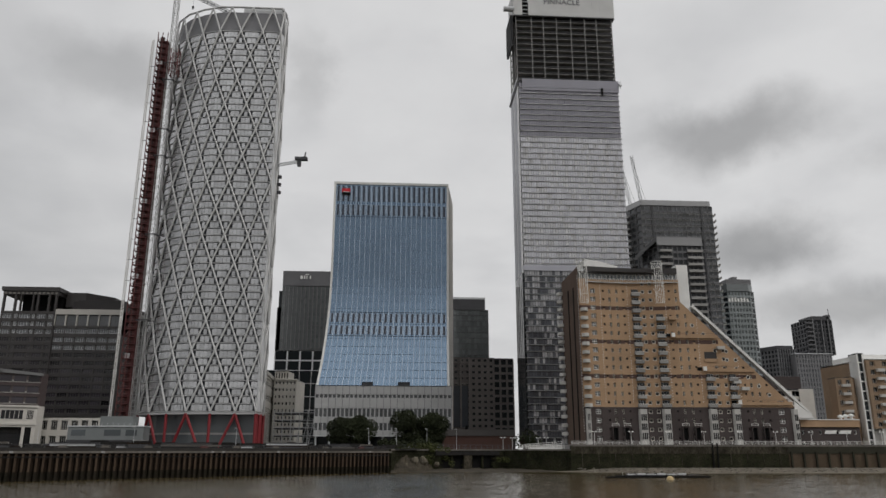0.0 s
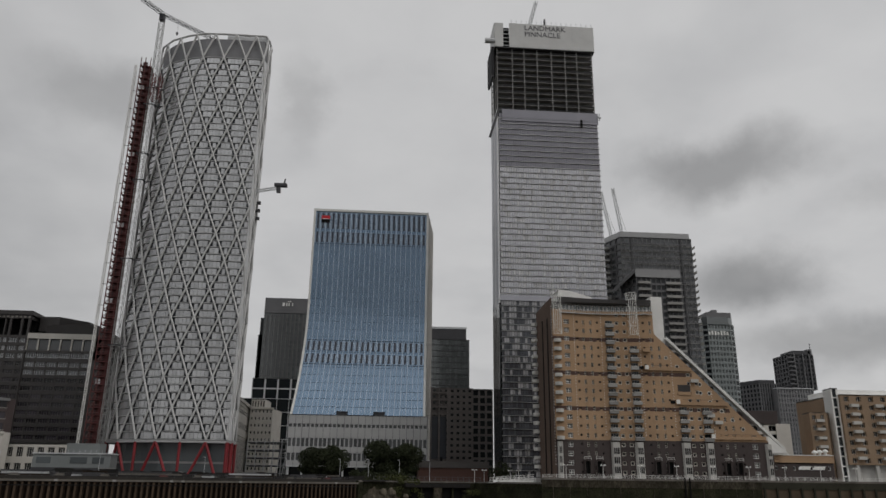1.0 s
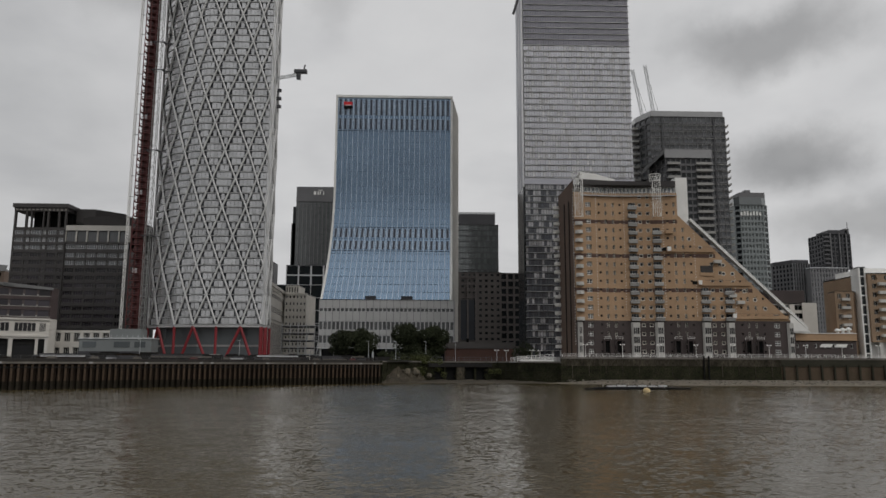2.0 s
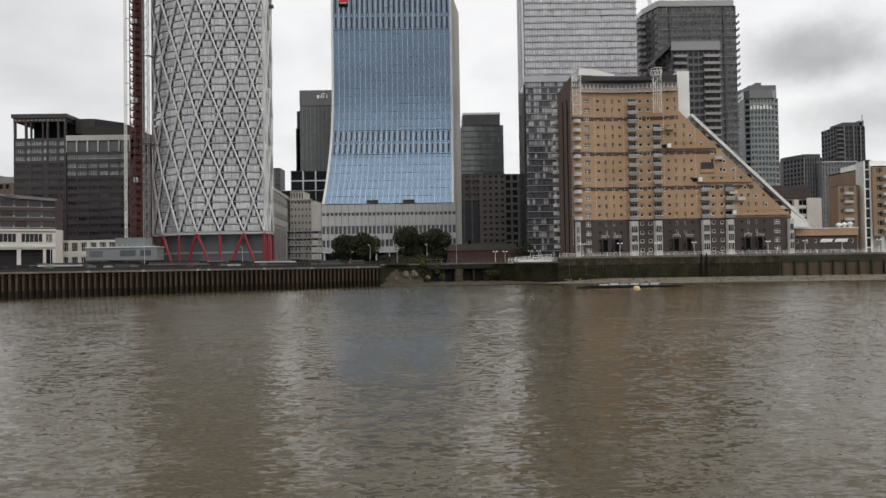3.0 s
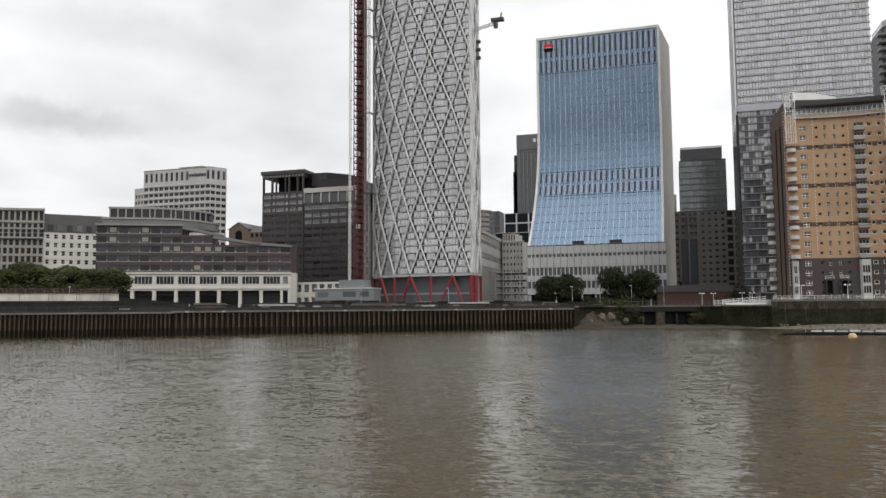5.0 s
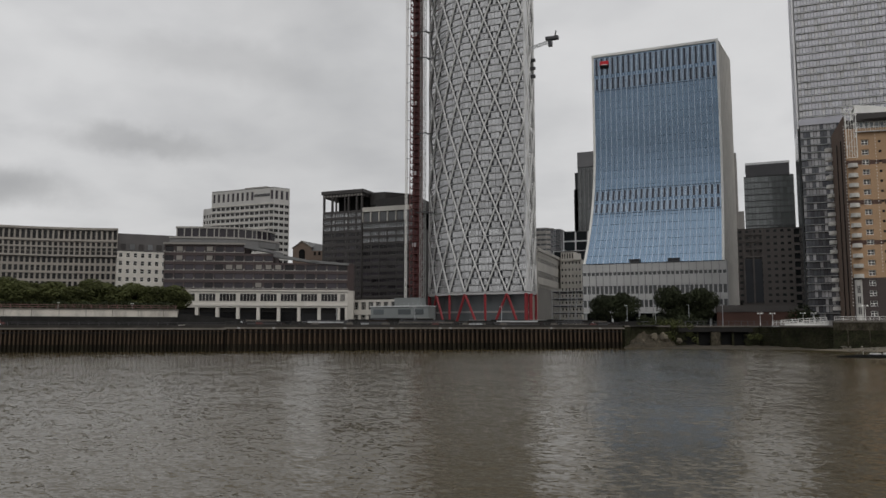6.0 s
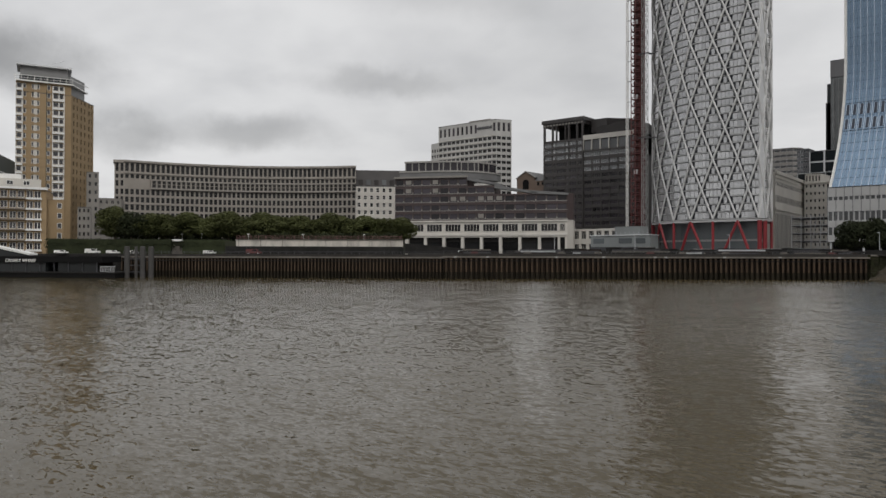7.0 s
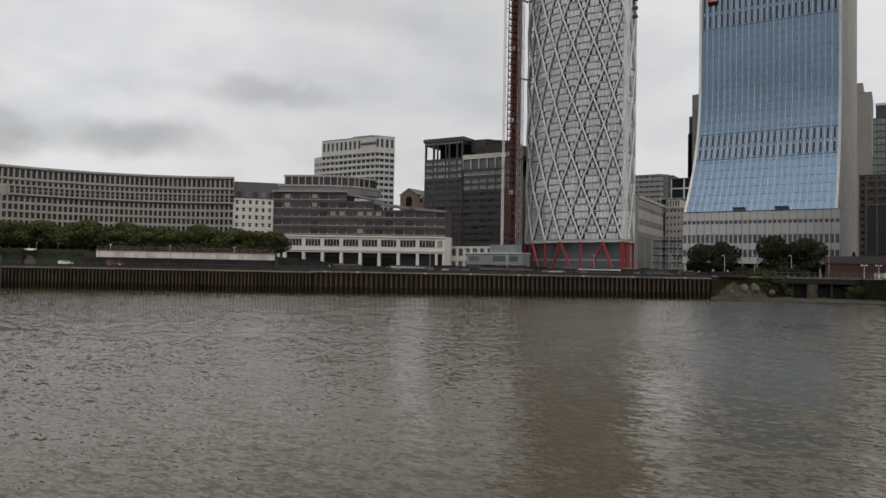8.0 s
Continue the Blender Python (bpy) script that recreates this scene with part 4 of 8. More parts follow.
def bank_tower():
    t = thing("bank_tower", "blue glass office tower, its front curving out at the foot", "office tower")
    levels = [35.2 + (BT - 35.2) * k / 27 for k in range(28)]
    bays = 22
    rest = Geo()
    made = 0
    slots = ((1, 59.9, 64.8), (1, 65.9, 71.0), (1, 120.9, 127.0), (1, 128.2, 137.0))
    for k in range(27):
        z0, z1 = levels[k], levels[k + 1]
        (a0, b0), (a1, b1) = front_edge(z0), front_edge(z1)
        for i in range(bays):
            for h in range(2):
                f0, f1 = (i + h / 2) / bays, (i + (h + 1) / 2) / bays
                low0, low1 = Vector((*a0, z0)).lerp(Vector((*b0, z0)), f0 + 0.001), Vector((*a0, z0)).lerp(Vector((*b0, z0)), f1 - 0.001)
                up0, up1 = Vector((*a1, z1 - 0.08)).lerp(Vector((*b1, z1 - 0.08)), f0 + 0.001), Vector((*a1, z1 - 0.08)).lerp(Vector((*b1, z1 - 0.08)), f1 - 0.001)
                back = Vector((0, 0.12, 0))
                g = rest if made >= 300 else Geo()
                g.poly([low0, low1, up1, up0]).poly([low0 + back, up0 + back, up1 + back, low1 + back])
                g.poly([low0, low0 + back, low1 + back, low1]).poly([up0, up1, up1 + back, up0 + back])
                if g is not rest:
                    part("pane", g, "blue_glass", t)
                made += 1
    tagged(part("pane", rest, "blue_glass", t), kind="stuff")
    g = Geo()
    for k in range(27):
        (a0, b0), (a1, b1) = front_edge(levels[k]), front_edge(levels[k + 1])
        g.poly([(a0[0], a0[1] + 0.16, levels[k]), (b0[0], b0[1] + 0.16, levels[k]), (b1[0], b1[1] + 0.16, levels[k + 1]), (a1[0], a1[1] + 0.16, levels[k + 1])])
    part("spandrel_sheet", g, "blue_trim", t)
    for k in range(1, 27):
        a, b = front_edge(levels[k])
        part("transom", Geo().box(a[0], b[0], a[1] - 0.1, a[1] + 0.05, levels[k] - 0.07, levels[k] + 0.04), "blue_rail", t)
    for i in range(bays + 1):
        g = Geo()
        for k in range(27):
            (a0, b0), (a1, b1) = front_edge(levels[k]), front_edge(levels[k + 1])
            p = Vector((*a0, levels[k])).lerp(Vector((*b0, levels[k])), i / bays)
            q = Vector((*a1, levels[k + 1])).lerp(Vector((*b1, levels[k + 1])), i / bays)
            w = 0.13
            g.poly([p + Vector((-w, -0.22, 0)), p + Vector((w, -0.22, 0)), q + Vector((w, -0.22, 0)), q + Vector((-w, -0.22, 0))])
            g.poly([p + Vector((-w, 0.05, 0)), p + Vector((-w, -0.22, 0)), q + Vector((-w, -0.22, 0)), q + Vector((-w, 0.05, 0))])
            g.poly([p + Vector((w, -0.22, 0)), p + Vector((w, 0.05, 0)), q + Vector((w, 0.05, 0)), q + Vector((w, -0.22, 0))])
        part("mullion", g, "blue_trim", t)
    for one, z0, z1 in slots:
        for i in range(bays):
            (a0, b0), (a1, b1) = front_edge(z0), front_edge(z1)
            f = (i + 0.5) / bays
            p, q = Vector((*a0, z0)).lerp(Vector((*b0, z0)), f), Vector((*a1, z1)).lerp(Vector((*b1, z1)), f)
            g = Geo()
            for w0, w1, y0, mat in ((-0.55, 0.55, -0.12, 0), (-0.72, -0.55, -0.3, 1), (0.55, 0.72, -0.3, 1)):
                g.poly([p + Vector((w0, y0, 0.3)), p + Vector((w1, y0, 0.3)), q + Vector((w1, y0, -0.3)), q + Vector((w0, y0, -0.3))], mat)
                g.poly([p + Vector((w0, 0, 0.3)), p + Vector((w0, y0, 0.3)), q + Vector((w0, y0, -0.3)), q + Vector((w0, 0, -0.3))], mat)
                g.poly([p + Vector((w1, y0, 0.3)), p + Vector((w1, 0, 0.3)), q + Vector((w1, 0, -0.3)), q + Vector((w1, y0, -0.3))], mat)
            part("louvre", g, ["louvre_blue", "blue_trim"], t)
    for z in (59.4, 71.3, 120.4):
        a, b = front_edge(z)
        part("sill_line", Geo().box(a[0], b[0], a[1] - 0.28, a[1] - 0.05, z, z + 0.12), "slot_glass", t)
    # white edge fins that follow the curve, and the top
    for side in (0, 1):
        g = Geo()
        for k in range(27):
            p, q = front_edge(levels[k])[side], front_edge(levels[k + 1])[side]
            w0, w1 = ((-1.0, 0.0), (0.0, 1.0))[side]
            z0, z1 = levels[k], levels[k + 1]
            g.poly([(p[0] + w0, p[1] - 0.7, z0), (p[0] + w1, p[1] - 0.7, z0), (q[0] + w1, q[1] - 0.7, z1), (q[0] + w0, q[1] - 0.7, z1)])
            g.poly([(p[0] + w0, p[1] + 1.5, z0), (p[0] + w0, p[1] - 0.7, z0), (q[0] + w0, q[1] - 0.7, z1), (q[0] + w0, q[1] + 1.5, z1)])
            g.poly([(p[0] + w1, p[1] - 0.7, z0), (p[0] + w1, p[1] + 1.5, z0), (q[0] + w1, q[1] + 1.5, z1), (q[0] + w1, q[1] - 0.7, z1)])
        part("edge_fin", g, "white", t)
    part("top_beam", Geo().box(-31.4, 26.9, 357.3, 359.0, BT, BT + 1.2), "white", t)
    # side walls as thin curved-front slabs with upright grooves
    for side, x_back in ((0, -33.0), (1, 31.2)):
        g = Geo()
        for k in range(27):
            z0, z1 = levels[k], levels[k + 1]
            p, q = front_edge(z0)[side], front_edge(z1)[side]
            dx = -1.0 if side == 0 else 1.0
            lo = [Vector((p[0] + dx, p[1], z0)).lerp(Vector((x_back, 386, z0)), s / 14) for s in range(15)]
            hi = [Vector((q[0] + dx, q[1], z1)).lerp(Vector((x_back, 386, z1)), s / 14) for s in range(15)]
            for s in range(14):
                rib = Vector((dx * 0.12, 0, 0))
                low, top = lo[s] + rib * (s % 2), hi[s] + rib * (s % 2)
                low2, top2 = lo[s + 1] + rib * (s % 2), hi[s + 1] + rib * (s % 2)
                g.poly([low, low2, top2, top])
                turn = rib * ((s + 1) % 2)
                g.poly([low2, lo[s + 1] + turn, hi[s + 1] + turn, top2])
        part("side_wall", g, "side_stone", t)
        fr = Geo().poly([(front_edge(35.2)[side][0] + (-1, 1.0)[side], 346, 35.2), (x_back, 386, 35.2), (x_back, 386, Z_QUAY), (front_edge(35.2)[side][0] + (-1, 1.0)[side], 346, Z_QUAY)])
        part("lower_side_wall", fr, "side_stone", t)
    part("back_wall", Geo().poly([(-33, 386, Z_QUAY), (31, 386, Z_QUAY), (31, 386, BT + 1.2), (-33, 386, BT + 1.2)]), "cream_stone", t)
    part("roof", Geo().poly([(-31.4, 358.5, BT + 0.8), (26.9, 358.5, BT + 0.8), (31, 386, BT + 0.8), (-33, 386, BT + 0.8)]), "roof", t)
    # podium: panelled bands with strip windows
    f = Front(t, 120)
    p, q = (-35.0, 344.0), (27.2, 344.0)
    f.grid(wall_frame(p, q), span(p, q), 13.0, 35.2, evenly(span(p, q), 32, 0.8), [(15.2, 18.6), (21.2, 25.0), (29.6, 31.2)], (1, 1, "steel", "podium_glass", 0.08), 0.25)
    f.plain((-35, 386), (-35, 344), 13, 35.2).plain((27.2, 344), (27.6, 346.4), 13, 35.2)
    f.finish(["podium_panel"], name="podium_wall")
    for i in range(21):
        u = -35.0 + 62.2 * i / 20
        part("panel_joint", Geo().box(u - 0.09, u + 0.09, 343.85, 344.0, 13.0, 35.5), "dark_frame_grey", t)
    part("podium_roof", Geo().box(-35, 26.6, 344, 358, 34.8, 35.2), "roof", t)
    part("podium_soffit", Geo().box(-35, 26.6, 344, 386, 12.6, 13.0), "steel", t)
    part("lobby_glass", Geo().box(-34, 26, 349, 385, Z_QUAY, 12.6), "dark_glass", t)
    for x in range(-34, 27, 6):
        part("lobby_column", Geo().bar((x, 345.2, Z_QUAY), (x, 345.2, 12.6), 0.4, 8), "white_panel", t)
    sg = Geo().box(-27.4, -23.2, 357.2, 357.6, 131.6, 135.2, 0).box(-27.4, -23.2, 357.15, 357.6, 131.6, 133.3, 1).box(-26.8, -23.8, 357.08, 357.2, 133.2, 133.5, 2)
    part("logo_plate", sg, ["logo_red", "black", "white"], t, "square red and black plate")
    for x0, x1 in ((-14.2, -9.0), (2.6, 8.0)):
        v = thing("roof_vent", "dark flat-topped vent box on the podium roof", "vent", "vents on the podium roof")
        part("body", Geo().box(x0 + 0.3, x1 - 0.3, 345.0, 347.0, 35.2, 36.6), "dark_steel", v)
        part("lid", Geo().box(x0, x1, 344.6, 347.4, 36.6, 36.9), "dark_steel", v)


M["blue_rail"] = material("blue_glass_rail", (0.13, 0.185, 0.25), 0.3, metal=0.5, vary=0.05)
M["louvre_blue"] = material("dark_blue_louvre", (0.022, 0.032, 0.055), 0.35, vary=0.15)
M["blue_trim"] = material("pale_blue_mullion", (0.46, 0.53, 0.62), 0.35, metal=0.4, vary=0.05)
M["dark_frame_grey"] = material("grey_joint_fin", (0.14, 0.14, 0.145), 0.5, vary=0.08)
M["podium_glass"] = glazing("grey_strip_glass", (0.075, 0.078, 0.08), 0.15, 0.7)
M["side_stone"] = material("ribbed_side_stone", (0.44, 0.425, 0.395), 0.75, vary=0.08, stain=0.15, stain_col=(0.3, 0.28, 0.25))
M["podium_panel"] = material("pale_podium_panel", (0.43, 0.43, 0.425), 0.5, vary=0.07, stain=0.12, stain_col=(0.3, 0.3, 0.3))
bank_tower()

# ------------------------------------------------------------ the tall residential tower, topped by open floors
def pinnacle_tower():
    t = thing("residential_tower", "silver-clad high-rise with unglazed concrete floors near its top", "tower")
    x0, x1, y0, y1 = 55.4, 101.8, 305.0, 323.0
    part("core_wall", Geo().prism(rect(x0 + 0.6, x1 - 0.6, y0 + 0.8, y1), Z_QUAY, 172), "dark_glass", t)
    pitch = 2.69
    n = int((172.0 - 9.0) / pitch)
    bays = 42
    bay = (x1 - x0) / bays
    shapes = {}
    for kind, mat in (("clear", "lp_dark_glass"), ("sky_pane", "lp_silver"), ("blind", "lp_blind"), ("half", "lp_half"), ("plain", "lp_plain")):
        shapes[kind] = (Geo().box(0.07, bay - 0.07, 0.0, 0.15, 0.0, pitch - 0.6), mat)
    meshes = {k: g.mesh("pane", [m]) for k, (g, m) in shapes.items()}
    rest = {k: Geo() for k in shapes}
    rnd = random.Random(4)
    made = 0
    for k in range(n):
        z = 9.0 + k * pitch
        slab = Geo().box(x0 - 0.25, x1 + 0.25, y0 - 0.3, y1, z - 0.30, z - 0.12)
        # edges below 80 m are toned darker along with the painted reflection
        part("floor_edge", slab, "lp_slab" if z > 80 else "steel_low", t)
        # dark strip proud of the panes paints the shade of a floor slot
        part("floor_recess", Geo().box(x0 - 0.05, x1 + 0.05, y0 - 0.02, y1, z - 0.12, z + 0.16), "slot_glass", t)
        # pane tone falls with height: reflected sky above, darker surroundings below, painted in
        for i in range(bays):
            if 79.5 < z < 83:
                kind = "sky_pane"
            elif z > 142:
                kind = "plain"
            elif z > 83:
                kind = "blind" if rnd.random() < 0.3 else "sky_pane"
            else:
                kind = "half" if rnd.random() < 0.25 + 0.5 * min(1.0, max(0.0, (z - 42.0) / 36.0)) else "clear"
            g, m = shapes[kind]
            mat = Matrix.Translation((x0 + i * bay, y0 + 0.1, z + 0.16))
            if made < 300:
                piece("pane", meshes[kind], t, mat)
            else:
                r = rest[kind]
                b = len(r.v)
                r.v.extend(tuple(mat @ Vector(p)) for p in g.v)
                r.f.extend(tuple(b + j for j in fc) for fc in g.f)
                r.m.extend(g.m)
            made += 1
    for kind, g in rest.items():
        tagged(part("pane", g, shapes[kind][1], t), kind="stuff")
    # river-end return wall with its upright strips
    for i, (a, b, mat) in enumerate(((305.0, 307.6, "lp_slab"), (308.6, 312.0, "lp_band"), (313.2, 316.0, "lp_slab"), (317.0, 323.0, "lp_band"))):
        part("end_strip", Geo().box(x0 - 0.9, x0 - 0.3, a, b, 80.0, 172.0), mat, t)
        # the low strips go dark too, as in the painted reflection
        part("end_strip_low", Geo().box(x0 - 0.9, x0 - 0.3, a, b, 9.0, 79.8), "dark_glass", t)
    part("plant_band", Geo().box(x0 - 0.4, x1 + 0.3, y0 - 0.35, y0 - 0.05, 81.0, 83.2), "lp_band", t)
    part("top_band", Geo().box(x0 + 1.5, x1 + 0.3, y0 - 0.3, y0 - 0.02, 166.2, 172.0), "lp_plain", t)
    # open concrete floors
    m2 = 11
    for k in range(m2 + 1):
        z = 172.2 + k * 3.05
        part("open_slab", Geo().box(55.2, 101.2, 305.8, 323, z - 0.16, z + 0.06), "open_edge", t)
        part("edge_net", Geo().box(55.4, 101.0, 305.9, 305.98, z + 0.1, z + 1.25), "lp_net", t)
    for x in (55.0, 62.3, 68.0, 74.3, 81.2, 87.8, 93.5, 100.9):
        part("column", Geo().box(x - 0.19, x + 0.19, 305.6, 306.1, 172, 206), "open_edge", t)
    for y in (311, 317, 322.6):
        part("column", Geo().box(54.7, 55.2, y - 0.25, y + 0.25, 172, 206), "concrete", t)
    # near-black block stands in for the shaded interior of the open floors
    part("lift_core", Geo().box(60, 97, 311, 322, 172, 216), "dark_steel", t)
    # wrapped jump-form at the top
    part("jump_form", Geo().box(60.9, 102.2, 304.6, 305.2, 205.2, 218.4).box(101.6, 102.2, 305.2, 323, 205.2, 218.4).box(60.9, 102.2, 322.4, 323, 205.2, 218.4), "white_sheet", t, "white sheeted screen round the top floor")
    part("jump_form_corner", Geo().box(54.0, 58.0, 304.6, 305.2, 205.2, 218.2).box(53.6, 54.2, 304.8, 318, 205.2, 218.2), "white_sheet", t)
    part("jump_form_gap", Geo().box(58.0, 60.9, 306.2, 306.8, 205.2, 216.6), "black", t)
    for k in range(5):
        part("gap_rung", Geo().box(58.0, 60.9, 305.4, 305.7, 206.4 + 2.1 * k, 206.7 + 2.1 * k), "steel", t)
    part("form_soffit", Geo().box(54.0, 102.2, 304.8, 323, 204.8, 205.2), "dark_steel", t)
    for k in range(17):
        x = 62 + 2.45 * k
        part("guard_post", Geo().box(x - 0.1, x + 0.1, 304.7, 304.9, 218.4, 220.2), "steel", t)
    for x in (66.0, 68.0, 91.5, 95.4):
        part("sheet_joint", Geo().box(x, x + 0.1, 304.54, 304.62, 205.6, 218.2), "steel", t)
    # climbing screen down the river end
    part("side_screen", Geo().box(52.2, 53.4, 304.8, 318, 190.0, 205.0), "lp_net", t)
    part("screen_bottom_beam", Geo().bar((52.8, 305, 189.5), (52.8, 318, 189.5), 0.6, 6).bar((51.2, 305.2, 157.5), (55.4, 304.6, 171.8), 0.6, 6), "dark_steel", t)
    part("hoist_drum", Geo().bar((49.2, 305, 208.2), (54, 305, 208.2), 1.3, 10), "steel", t)
    part("edge_davit", Geo().bar((102, 304.6, 170.5), (103, 304.0, 169.3), 0.5, 6).bar((102.6, 304.4, 168.2), (102.8, 304.4, 171.8), 0.25, 6), "white_panel", t)
    part("service_door", Geo().box(93.6, 94.6, 304.5, 304.7, 164.4, 168.2), "black", t)
    lettering("sign_line", "LANDMARK", "sign_grey", 3.75, Matrix.Translation((68.2, 304.5, 215.0)) @ pose(0, 0, 0, 90, 0, 0), t)
    lettering("sign_line", "PINNACLE", "sign_grey", 3.75, Matrix.Translation((68.2, 304.5, 211.5)) @ pose(0, 0, 0, 90, 0, 0), t)
    return t


# silver tone carries the sky's reflection in its base colour
M["lp_silver"] = glazing("sky_reflection_glass", (0.53, 0.53, 0.56), 0.25, 0.9, 0.02, 0.1, 0.4)
M["lp_blind"] = material("pale_blind_behind_glass", (0.57, 0.57, 0.58), 0.35, vary=0.05, per_piece=0.15, coat=0.2)
M["lp_band"] = material("plain_silver_band", (0.40, 0.40, 0.44), 0.35, metal=0.3, vary=0.06)
M["open_edge"] = material("bare_slab_edge", (0.24, 0.235, 0.23), 0.85, vary=0.15)
M["lp_plain"] = material("lavender_grey_panel", (0.26, 0.256, 0.29), 0.4, metal=0.2, vary=0.06, per_piece=0.05)
# mid and dark panes: reflection of darker surroundings put into the base colour
M["lp_half"] = glazing("mid_reflection_glass", (0.25, 0.25, 0.258), 0.15, 0.8, 0.02, 0.35)
M["lp_dark_glass"] = glazing("dark_reflection_glass", (0.055, 0.058, 0.066), 0.1, 0.7, 0.02, 0.35)
M["lp_slab"] = material("anodised_floor_edge", (0.66, 0.66, 0.67), 0.45, metal=0.2, vary=0.08)
# darker copy of the floor edge, for the dim lower storeys
M["steel_low"] = material("dim_low_floor_edge", (0.34, 0.345, 0.35), 0.45, metal=0.2, vary=0.12)
M["lp_net"] = material("dark_debris_net", (0.018, 0.018, 0.02), 0.9, vary=0.3)
M["white_sheet"] = material("white_debris_sheet", (0.60, 0.60, 0.59), 0.7, vary=0.06, stain=0.12, stain_col=(0.35, 0.35, 0.34))
M["sign_grey"] = material("dark_grey_sign_letters", (0.10, 0.10, 0.11), 0.6, vary=0.02)
pinnacle_tower()
luffer = thing("luffing_crane", "luffing crane jib rising behind the white screen", "crane")
part("jib", lattice(Geo(), (70.5, 316, 215), (78.0, 320, 243), 1.3, 1.7, 0.12), "steel", luffer)
part("base", Geo().box(69, 72, 314.5, 317.5, 210, 217.5), "dark_steel", luffer)
part("gantry", Geo().bar((80.6, 316, 214), (81.0, 316, 229.5), 0.5, 6), "dark_steel", luffer)

M["grey_clad"] = material("grey_cladding", (0.115, 0.115, 0.12), 0.6, vary=0.1, per_piece=0.05)
M["grey_glass"] = glazing("grey_apartment_glass", (0.06, 0.065, 0.07), 0.1, 0.8, 0.02, 0.5)
M["crown_glass"] = glazing("grey_crown_glass", (0.30, 0.30, 0.30), 0.2, 0.8, 0.02, 0.2, 0.3)
M["hotel_green"] = material("grey_green_cladding", (0.235, 0.26, 0.26), 0.5, vary=0.08)
M["citi_rib"] = material("grey_upright_rib", (0.15, 0.15, 0.15), 0.5, vary=0.1)
M["smoke_glass"] = glazing("smoked_green_glass", (0.17, 0.185, 0.185), 0.1, 0.9, 0.02, 0.2, 0.35)
M["citi_clad"] = material("dark_ribbed_cladding", (0.095, 0.098, 0.10), 0.5, vary=0.1)
M["shed_roof"] = material("brown_grey_shed_roof", (0.10, 0.09, 0.085), 0.7, vary=0.12)

# ------------------------------------------------------------ the stepped brick apartment block by the river
CY = 245.0


def dip(x):
    """The long front is gently hollow near its middle."""
    return 2.0 * math.sin(math.pi * (x - 62) / 33) if 62 < x < 95 else 0.0


def slope_z(x):
    return 63.4 if x < 96.8 else 55.6 - (x - 96.8) * (55.6 - 20.4) / (133.0 - 96.8)


def storey(k):
    return 20.0 + 2.91 * k


